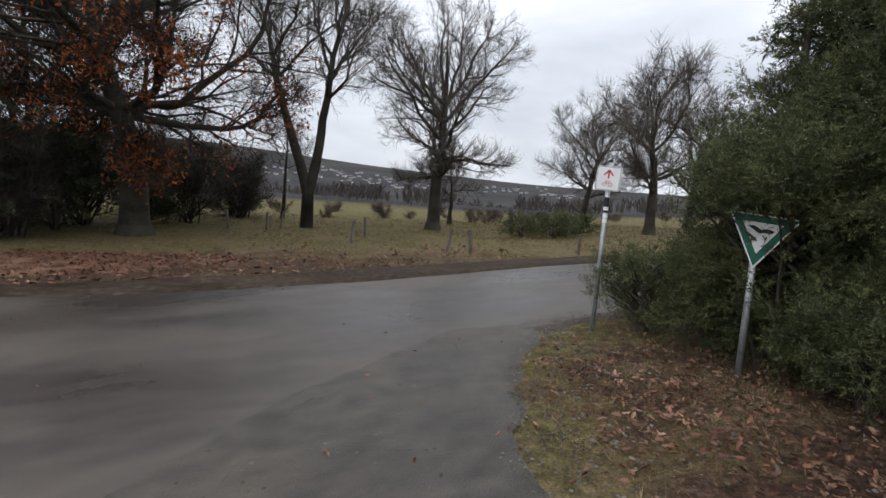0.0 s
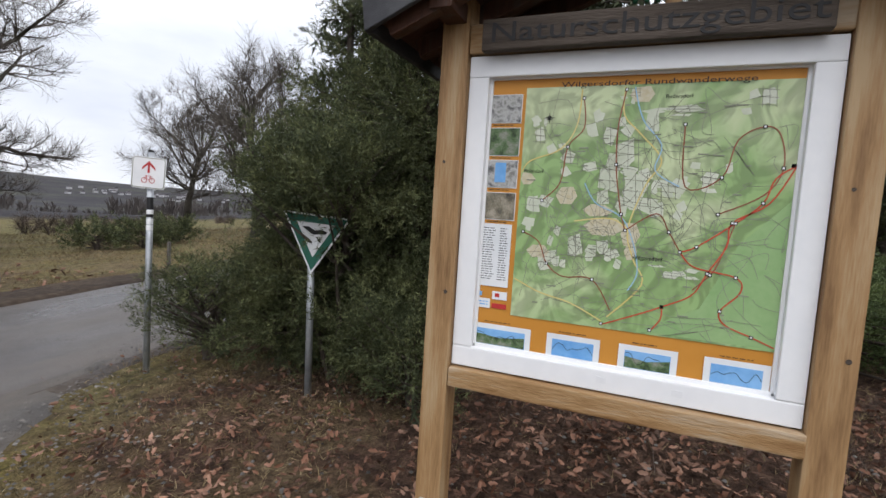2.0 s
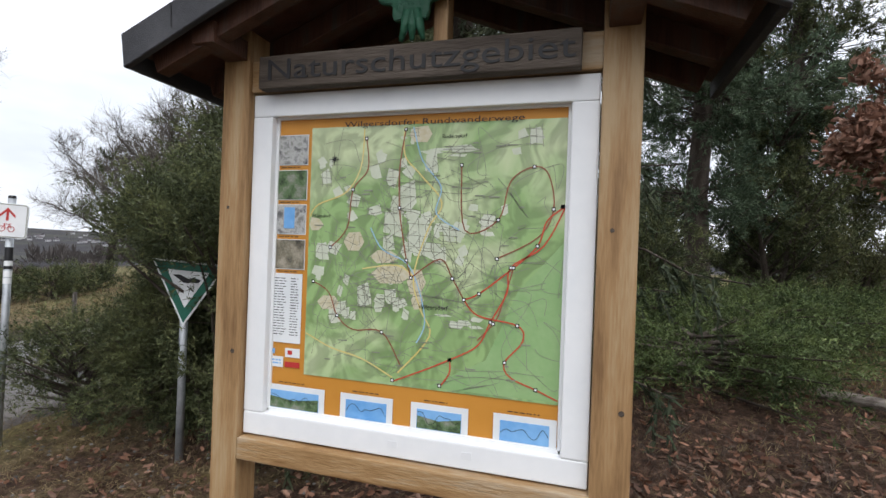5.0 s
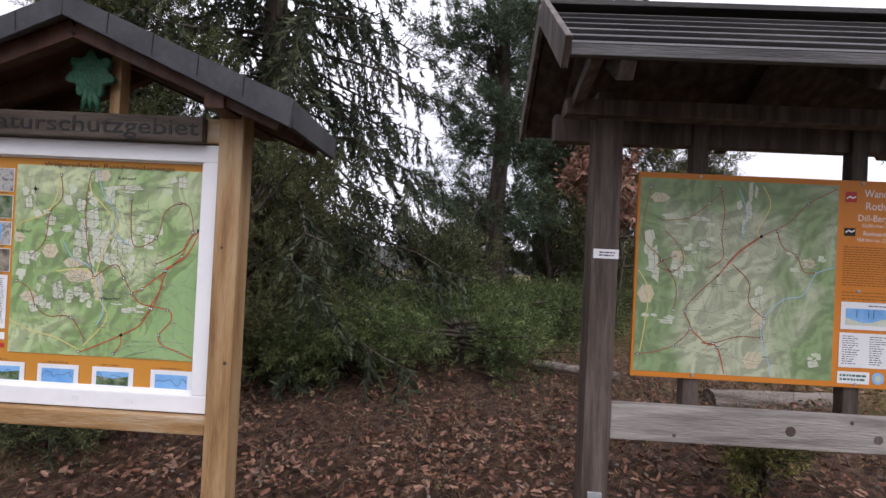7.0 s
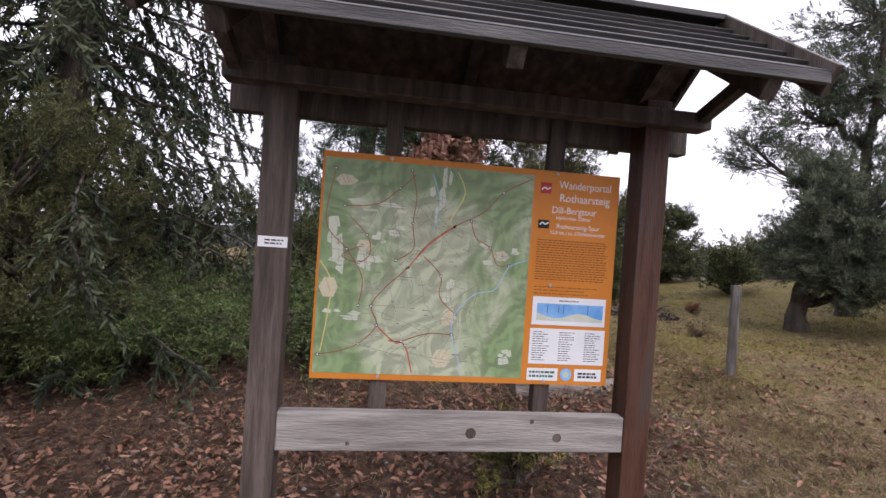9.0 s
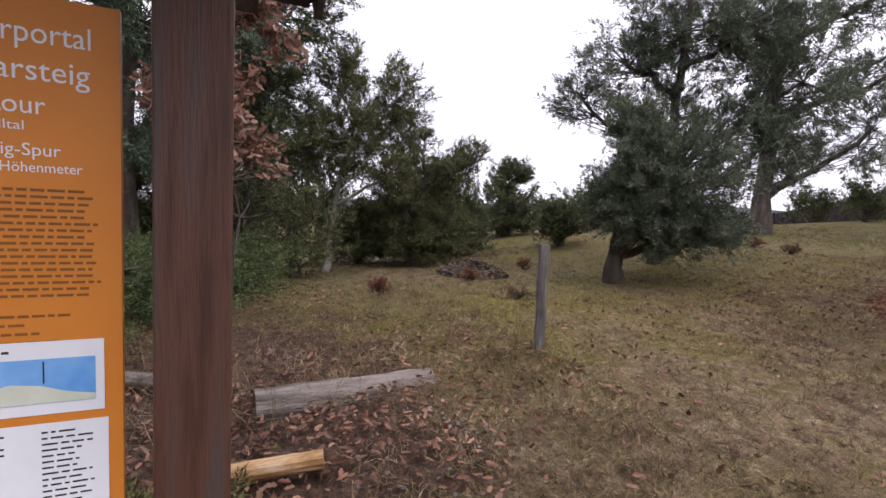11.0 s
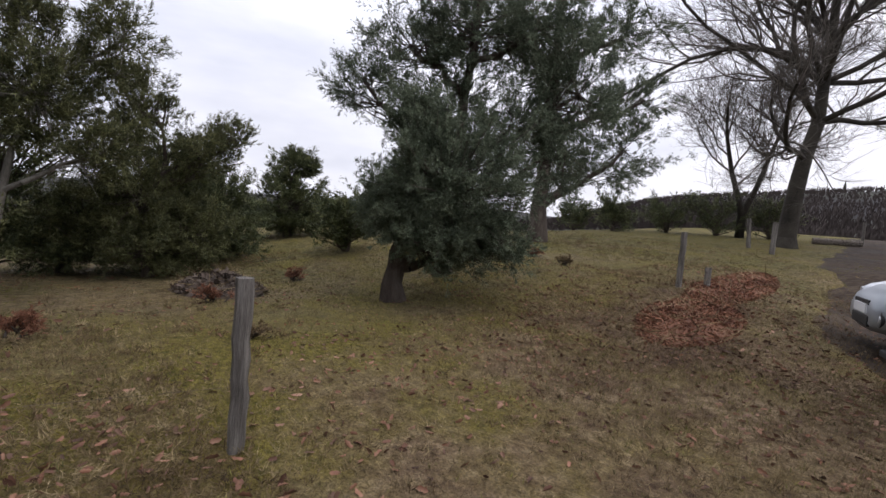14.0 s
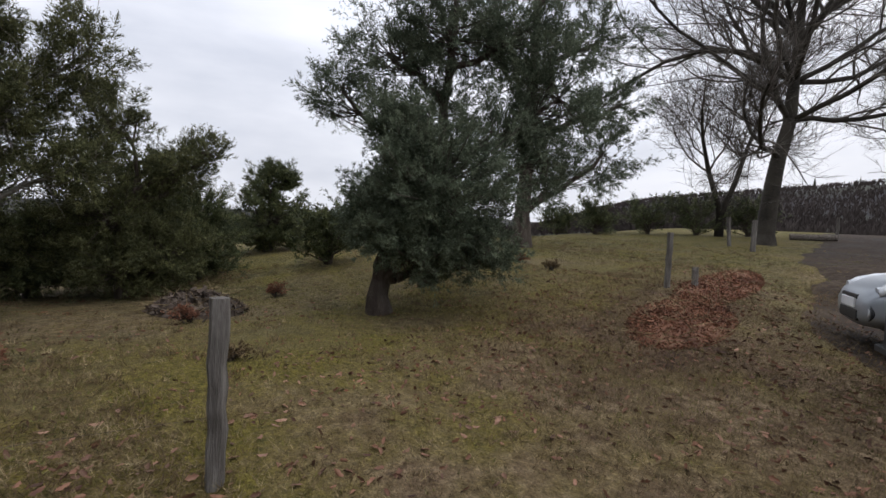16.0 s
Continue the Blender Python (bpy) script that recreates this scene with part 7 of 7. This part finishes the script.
cover("grass_tussocks", "rough tawny tussocks in the meadow", "grass", STRAW, 2600, (2.6, 14, -24, -4.5), 161,
      lambda x, y: np.clip(0.35 + 0.8 * wave(x, y, 1.1, 51), 0.02, 1) * (0.1 + 0.9 * off_track(x, y)),
      lambda rs, P: sprigs(rs, np.repeat(P, 22, 0) + rs.normal(0, 0.035, (len(P) * 22, 3)) * np.array([1, 1, 0.1]), rs.normal(0, 0.8, (len(P) * 22, 3)) + np.array([0, 0, 0.8]), 0.085, 0.0035, 1, 0.3))
cover("dead_bracken", "flattened rust-brown bracken scraps in the meadow", "weeds", BRACKEN, 260, (4.5, 14, -12, -4.5), 162,
      lambda x, y: np.clip(0.3 + 0.9 * wave(x, y, 1.4, 57), 0.0, 1),
      lambda rs, P: leaves(rs, np.repeat(P, 14, 0) + rs.normal(0, 0.09, (len(P) * 14, 3)) * np.array([1, 1, 0.15]) + np.array([0, 0, 0.02]), 0.016, 0.5))
cover("pasture_grass", "tufts of faded pasture grass", "grass", STRAW, 26000, (-6, 22, 10, 30), 156,
      lambda x, y: 0.8 * smooth(10.2, 11.5, y) * clump(x, y), blades(0.12, 0.006, 0.9, 4))
cover("dead_stalks", "thin dry stalks and bramble canes", "weeds", BRUSH_GREY, 9000, (3.2, 8.5, -5, 4), 157,
      lambda x, y: 0.9 * smooth(4.0, 5.4, x) * smooth(-4.6, -2.5, y) * clump(x, y), blades(0.26, 0.0022, 1.0, 2))
cover("straw_stalks", "tall pale grass stalks by the log", "weeds", STRAW, 1500, (5.2, 7.2, -4.6, -2.0), 158,
      lambda x, y: 0.6 * clump(x, y), blades(0.38, 0.0022, 0.6, 2))


def stones(rs, P):
    n = len(P)
    s = rs.uniform(0.006, 0.022, n)[:, None]
    a = rs.rand(n) * 6.28
    c, d = np.stack([np.cos(a), np.sin(a), 0 * a], 1), np.stack([-np.sin(a), np.cos(a), 0 * a], 1)
    pts = [P + c * s, P + d * s * 0.8, P - c * s * 0.9, P - d * s, P + np.array([0, 0, 0.7]) * s]
    V = np.stack(pts, 1).reshape(-1, 3)
    k = np.arange(n)[:, None] * 5
    return V, np.concatenate([k + np.array([[i, (i + 1) % 4, 4]]) for i in range(4)], 1).reshape(-1, 3)


PEBBLE = material("wet_pebble", [(0.030, 0.026, 0.022), (0.070, 0.062, 0.054), (0.12, 0.108, 0.095)], 0.5, 2.0, island=0.5)
cover("pebbles", "loose grey pebbles on the gravel", "gravel", PEBBLE, 18000, (-2, 5, -5, 7.5), 159,
      lambda x, y: 0.25 + 0.7 * smooth(0.9, 0.1, np.abs(layby_mask(x, y))), stones)
for k, (x, y) in enumerate(((7.4, -6.9), (9.6, -7.4), (10.8, -9.3), (7.9, -13.4), (9.1, -14.2), (8.6, -5.4))):
    juniper("weed_tuft", (x, y), 0.07, 0.13, 160 + k, "dead brown heather tuft in the meadow", BRACKEN if k % 3 else STRAW, 16, 6, 12, 0.045, 0.004, kind_word="weeds", group="meadow tufts", reach_low=0.9, trunk=0.006, sub_len=0.06)


# ---- pasture and meadow wire ----
def wire(a, b, sag=0.05):
    bm = bmesh.new()
    a, b = Vector(a), Vector(b)
    prev = a
    for i in range(1, 9):
        t = i / 8
        p = a.lerp(b, t) - Vector((0, 0, sag * 4 * t * (1 - t)))
        cyl(prev, p, 0.0011, 0.0011, 4, False, bm)
        prev = p
    return tagged(part("fence_wire", bm, BRUSH_GREY), "thin rusty fence wire strung between posts", "wire", "meadow wires")


wire((5.59, -5.97, 0.95), (10.0, 1.33, gz(10.0, 1.33) + 0.45), 0.15)
for k, (x, y) in enumerate(((2.0, 20.6), (2.6, 21.2), (0.6, 21.0), (5.6, 19.0), (6.6, 13.4))):
    fence_post((x, y), 0.75, 0.05, "dark pasture fence post", (0.15 * math.sin(k * 2.0), 0), 30 + k)
for k, (x, y) in enumerate(((4.4, -33.0), (2.6, -35.0), (6.9, -24.0), (1.0, -36.0))):
    fence_post((x, y), 1.0, 0.07, "far fence post along the track", (0.04 * k, 0), 40 + k)


# ---- parked camper van ----
def loft(stations, m=20, power=4.0):
    """Rounded body through stations (x, half width, z low, z high)."""
    bm = bmesh.new()
    rings = []
    for x, w, z0, z1 in stations:
        c, h = (z0 + z1) / 2, (z1 - z0) / 2
        ring = []
        for j in range(m):
            a = 6.2832 * (j + 0.5) / m
            ca, sa = math.cos(a), math.sin(a)
            k = (abs(ca) ** power + abs(sa) ** power) ** (-1 / power)
            ring.append(bm.verts.new((x, w * ca * k, c + h * sa * k)))
        rings.append(ring)
    for a, b in zip(rings, rings[1:]):
        for j in range(m):
            bm.faces.new([a[j], a[(j + 1) % m], b[(j + 1) % m], b[j]])
    bm.faces.new(rings[0][::-1])
    bm.faces.new(rings[-1])
    bmesh.ops.recalc_face_normals(bm, faces=bm.faces[:])
    return bm


def wheel(parent, x, y, r, w):
    t = part("wheel", cyl((x, y - w / 2, r), (x, y + w / 2, r), r, r, 28), TRIM_BLACK, parent, "black tyre")
    s = 1 if y > 0 else -1
    part("rim", cyl((x, y + s * w * 0.42, r), (x, y + s * (w * 0.52), r), r * 0.62, r * 0.56, 20), STEEL, t, "grey steel rim")


def quad(pts, thick, bevel=0.01):
    """A panel through four corners (y, z) at x = 0, extruded outwards."""
    return slab(pts, thick, bevel)


def camper_van():
    x0, y0 = 2.76, -9.96
    t = thing("camper_van", pose(x0, y0, gz(x0, y0) + 0.02, 0, 0, 15.5), "white camper van with tinted rear windows parked on the mud", "van")
    W = 1.02
    body = loft([(-5.75, 0.80, 0.45, 0.95), (-5.6, 0.93, 0.35, 1.15), (-4.9, W, 0.32, 1.28), (-4.55, W, 0.32, 1.75), (-4.0, W, 0.32, 2.50), (-3.2, W, 0.32, 2.66), (-0.30, W, 0.32, 2.66), (-0.06, 1.0, 0.34, 2.62), (0.0, 0.97, 0.40, 2.54)], 40, 7.0)
    bmesh.ops.translate(body, vec=(0, 0, 0.05), verts=body.verts)
    part("body", body, VAN_WHITE, t, "white painted body", True)
    for s in (-1, 1):
        door = part("rear_door", quad([(s * 0.012, 0.62), (s * 0.86, 0.62), (s * 0.86, 1.50), (s * 0.80, 2.26), (s * 0.012, 2.26)], 0.022, 0.006), VAN_WHITE, t)
        door.location.x = 0.0
        win = part("rear_window", quad([(s * 0.03, 1.43), (s * 0.855, 1.43), (s * 0.79, 2.23), (s * 0.03, 2.23)], 0.012, 0.004), TRIM_BLACK, door, "black window surround")
        win.location.x = 0.022
        gl = part("window_pane", quad([(s * 0.085, 1.54), (s * 0.81, 1.54), (s * 0.755, 2.18), (s * 0.085, 2.18)], 0.006, 0.001), CAR_GLASS, win, "dark tinted glass")
        gl.location.x = 0.011
        lamp = part("tail_lamp", box(-0.10, 0.03, s * 0.885, s * 0.985, 1.02, 1.52, 0.02), LAMP_RED, t, "tall red tail lamp")
        part("reversing_lamp", box(-0.08, 0.034, s * 0.888, s * 0.975, 0.88, 1.02, 0.015), LAMP_CLEAR, lamp, "clear lamp section")
        part("hinge", box(-0.02, 0.03, s * 0.87, s * 0.91, 1.34, 1.42, 0.006), VAN_WHITE, t)
        part("bumper_corner", box(-0.25, 0.10, s * 0.82, s * 1.03, 0.36, 0.86, 0.03), TRIM_BLACK, t, "black plastic bumper corner")
    part("bumper", box(-0.15, 0.07, -0.85, 0.85, 0.40, 0.62, 0.025), TRIM_BLACK, t, "black plastic bumper")
    step = part("bumper_step", box(0.05, 0.18, -0.95, 0.95, 0.36, 0.42, 0.012), TRIM_BLACK, t, "ribbed black step")
    for k in range(5):
        part("step_rib", box(0.07 + 0.022 * k, 0.08 + 0.022 * k, -0.92, 0.92, 0.42, 0.426, 0), BLACK, step)
    header = part("header_panel", quad([(-0.80, 2.285), (0.80, 2.285), (0.77, 2.54), (-0.77, 2.54)], 0.02, 0.006), VAN_WHITE, t)
    for a, b, m in ((-0.66, -0.63, FADED_RED), (-0.59, -0.56, FADED_RED), (-0.52, -0.46, FADED_RED), (-0.42, -0.38, FADED_RED), (-0.06, 0.02, MAP_GREY), (0.10, 0.24, FADED_RED)):
        k = part("stripe_graphic", quad([(a, 2.36), (b, 2.36), (b + 0.03, 2.44), (a + 0.03, 2.44)], 0.001, 0), m, header)
        k.location.x = 0.0205
    part("brake_light", box(-0.10, 0.0, -0.12, 0.12, 2.61, 2.645, 0.01), LAMP_RED, t, "high red brake light")
    trim = part("plate_trim", box(0.02, 0.05, -0.74, -0.20, 0.99, 1.06, 0.01), TRIM_BLACK, t)
    plate = part("number_plate", box(0.02, 0.034, -0.73, -0.21, 0.85, 0.965, 0.003), SIGN_WHITE, t, "white number plate")
    for k in range(7):
        if k != 3:
            part("plate_bar", box(0.034, 0.0355, -0.64 + 0.06 * k, -0.60 + 0.06 * k, 0.872, 0.945, 0), INK, plate)
    part("plate_band", box(0.034, 0.0355, -0.725, -0.69, 0.855, 0.96, 0), PRINT_BLUE, plate)
    part("door_handle", box(0.02, 0.065, -0.035, 0.075, 1.09, 1.36, 0.02), TRIM_BLACK, t, "black recessed door handle")
    part("badge", cyl((0.018, 0.38, 1.27), (0.034, 0.38, 1.27), 0.075, 0.07, 24), STEEL, t, "round chrome badge")
    bars(t, STEEL, -0.72, -0.40, 1.255, 1.215, 1, 0.026, 0.02, 0.0, 3, "model_lettering")
    part("sticker", cyl((0.02, 0.24, 0.79), (0.0245, 0.24, 0.79), 0.10, 0.10, 28), YELLOW, t, "round yellow sticker")
    bars(t, INK, 0.18, 0.30, 0.815, 0.765, 2, 0.026, 0.02, 0.1, 5, "sticker_print")
    for s in (-1, 1):
        part("side_window", box(-3.9, -3.1, s * 1.0, s * 1.028, 1.42, 2.0, 0.01), CAR_GLASS, t)
        part("wing_mirror", box(-4.35, -4.2, s * 1.05, s * 1.25, 1.35, 1.75, 0.03), TRIM_BLACK, t)
        part("headlamp", box(-5.66, -5.45, s * 0.60, s * 0.92, 0.92, 1.12, 0.03), LAMP_CLEAR, t)
    part("windscreen", beam((-4.78, 0, 1.36), (-4.18, 0, 2.20), 1.7, 0.02, 0.002, (0, 1, 0)), CAR_GLASS, t)
    for x in (-0.95, -4.9):
        for y in (-0.9, 0.9):
            wheel(t, x, y, 0.34, 0.22)


def silver_car():
    x0, y0 = 3.42, -12.75
    t = thing("hatchback_car", pose(x0, y0, gz(x0, y0) + 0.03, 0, 0, 14), "silver hatchback parked on the mud beyond the van", "car")
    W = 0.85
    hull = loft([(-3.75, 0.70, 0.40, 0.95), (-3.62, 0.80, 0.28, 1.05), (-2.9, W, 0.20, 1.0), (-1.9, W, 0.20, 0.96), (-1.0, W, 0.20, 0.94), (-0.55, 0.83, 0.20, 0.86), (-0.22, 0.77, 0.20, 0.76), (-0.06, 0.66, 0.22, 0.66), (0.0, 0.52, 0.30, 0.56)], 40, 3.6)
    part("body", hull, CAR_SILVER, t, "silver painted body", True)
    cabin = loft([(-3.66, 0.66, 0.90, 1.12), (-3.45, 0.68, 0.90, 1.40), (-2.9, 0.68, 0.90, 1.47), (-2.0, 0.68, 0.90, 1.46), (-1.4, 0.69, 0.86, 1.22), (-0.92, 0.70, 0.80, 0.93)], 28, 3.4)
    part("cabin", cabin, CAR_GLASS, t, "dark glazed cabin", True)
    roof = loft([(-3.45, 0.60, 1.36, 1.44), (-2.9, 0.62, 1.38, 1.505), (-2.0, 0.62, 1.38, 1.49), (-1.75, 0.6, 1.30, 1.40)], 24, 3.0)
    part("roof", roof, CAR_SILVER, t, smooth=True)
    for s in (-1, 1):
        lamp = loft([(-0.62, 0.10, 0.75, 0.83), (-0.40, 0.13, 0.66, 0.80), (-0.22, 0.13, 0.60, 0.74), (-0.13, 0.10, 0.58, 0.67)], 16, 2.6)
        bmesh.ops.translate(lamp, vec=(0.02, s * 0.60, 0.01), verts=lamp.verts)
        h = part("headlamp", lamp, LAMP_CLEAR, t, "clear headlamp", True)
        part("headlamp_bezel", cyl((-0.17, s * 0.58, 0.655), (-0.10, s * 0.58, 0.645), 0.055, 0.05, 16), STEEL, h)
        recess = part("fog_lamp_recess", cyl((-0.14, s * 0.58, 0.40), (-0.045, s * 0.58, 0.40), 0.085, 0.10, 18), TRIM_BLACK, t, "round black recess")
        part("fog_lamp", cyl((-0.06, s * 0.58, 0.40), (-0.035, s * 0.58, 0.40), 0.055, 0.05, 16), LAMP_CLEAR, recess, "clear fog lamp")
        part("wing_mirror", box(-1.45, -1.30, s * 0.86, s * 1.0, 0.92, 1.05, 0.03), CAR_SILVER, t)
    part("grille", box(-0.05, 0.012, -0.36, 0.36, 0.27, 0.40, 0.02), BLACK, t, "black lower grille")
    part("upper_grille", box(-0.06, 0.008, -0.32, 0.32, 0.52, 0.58, 0.015), BLACK, t)
    part("number_plate", box(0.0, 0.022, -0.26, 0.26, 0.42, 0.53, 0.004), SIGN_WHITE, t, "white number plate")
    for x in (-0.72, -3.0):
        for y in (-0.74, 0.74):
            wheel(t, x, y, 0.29, 0.19)


camper_van()
silver_car()


# ---- far country ----
def far_wood(name, label, n, seed, place, height, width, mat):
    """Thousands of far bare trees: a stem and a fan of thin upright twigs each."""
    rs = np.random.RandomState(seed)
    X, Y = place(rs, n)
    n = len(X)
    H = height * rs.uniform(0.6, 1.2, n)
    base = np.stack([X, Y, ground_height(X, Y) - 0.3], 1)
    V, k = [], 6
    for j in range(k):
        a = rs.rand(n) * 6.2832
        s = rs.uniform(0.15, 0.75, n) if j else np.zeros(n)
        r = H * (0.32 if j else 0.05) * rs.rand(n)
        root = base + np.stack([0 * a, 0 * a, H * s * 0.8], 1)
        tip = base + np.stack([np.cos(a) * r, np.sin(a) * r, H * np.clip(s + rs.uniform(0.25, 0.5, n), 0, 1) if j else H], 1)
        side = np.stack([-Y, X, 0 * X], 1) / np.hypot(X, Y)[:, None] * (width * H * (0.06 if j else 0.02))[:, None]
        mid = root * 0.45 + tip * 0.55
        V.append(np.stack([root, mid + side, tip, root, tip, mid - side], 1))
    V = np.concatenate(V, 1).reshape(-1, 3)
    ob = part(name, tri_mesh(name, V, np.arange(len(V)).reshape(-1, 3)), mat)
    return tagged(ob, label, "forest", kind="stuff")


def ring(r0, r1, a0, a1):
    def place(rs, n):
        yaw, r = np.radians(rs.uniform(a0, a1, n)), r0 * (r1 / r0) ** rs.rand(n)
        return -np.sin(yaw) * r, np.cos(yaw) * r
    return place


def hedgerows(rs, n):
    yaw = np.radians(rs.uniform(-75, 20, n))
    r = 70 * (11.0 ** rs.rand(n)) * (1 + 0.10 * np.sin(yaw * 7 + 1))
    keep = np.sin(yaw * 31 + r * 0.03) + np.sin(yaw * 13 - r * 0.017) > -0.2
    yaw, r = yaw[keep], r[keep]
    return -np.sin(yaw) * r, np.cos(yaw) * r


far_wood("woodland", "brown leafless woodland on the near hillside", 30000, 201, ring(95, 340, -235, -120), 2.4, 0.8, FAR_WOOD)
far_wood("hedgerow", "bare trees and hedges in the valley", 9000, 203, hedgerows, 2.7, 0.55, VALLEY_WOOD)


def conifer_row(n, seed, place, height):
    rs = np.random.RandomState(seed)
    X, Y = place(rs, n)
    H = height * rs.uniform(0.6, 1.2, n)
    base = np.stack([X, Y, ground_height(X, Y)], 1)
    V = []
    for j in range(5):
        a = rs.rand(n) * 6.28
        c, s = np.stack([np.cos(a), np.sin(a), 0 * a], 1), H[:, None] * 0.22 * (1 - j / 6)
        z0 = np.stack([0 * H, 0 * H, H * j / 6], 1)
        V.append(np.stack([base + z0 + c * s, base + z0 - c * s, base + z0 + np.stack([0 * H, 0 * H, H * 0.45], 1)], 1))
    V = np.concatenate(V, 1).reshape(-1, 3)
    return tagged(part("conifer_wood", tri_mesh("conifer_wood", V, np.arange(len(V)).reshape(-1, 3)), SPRUCE), "dark conifers along the hill's crest", "forest", kind="stuff")


conifer_row(110, 204, ring(300, 345, -232, -172), 5.0)


def far_houses(n, seed):
    """The village in the valley: gabled houses a few pixels high."""
    rs = np.random.RandomState(seed)
    walls = HOUSE_WALL
    for group, (cx, cy, sx, sy, m) in enumerate(((330, 1330, 95, 130, 50), (450, 1230, 60, 110, 16), (800, 1180, 100, 110, 36), (165, 1300, 70, 110, 14))):
        for k in range(m):
            x, y = cx + rs.normal(0, sx), cy + rs.normal(0, sy)
            w, d, h = rs.uniform(6, 9), rs.uniform(7, 11), rs.uniform(3.5, 6)
            t = thing("house", pose(x, y, gz(x, y) - 0.5, 0, 0, rs.uniform(0, 180)), "small pale village house with a dark gabled roof", "house", "village in the valley")
            part("wall", box(-w / 2, w / 2, -d / 2, d / 2, 0, h, 0), walls, t)
            bm = bmesh.new()
            f = [bm.verts.new((a, b, c)) for b in (-d / 2 - 0.4, d / 2 + 0.4) for a, c in ((-w / 2 - 0.5, h), (w / 2 + 0.5, h), (0, h + w * 0.42))]
            for q in ((0, 1, 2), (3, 5, 4), (0, 2, 5, 3), (1, 4, 5, 2), (0, 3, 4, 1)):
                bm.faces.new([f[i] for i in q])
            part("roof", bm, HOUSE_ROOF, t)


far_houses(120, 205)
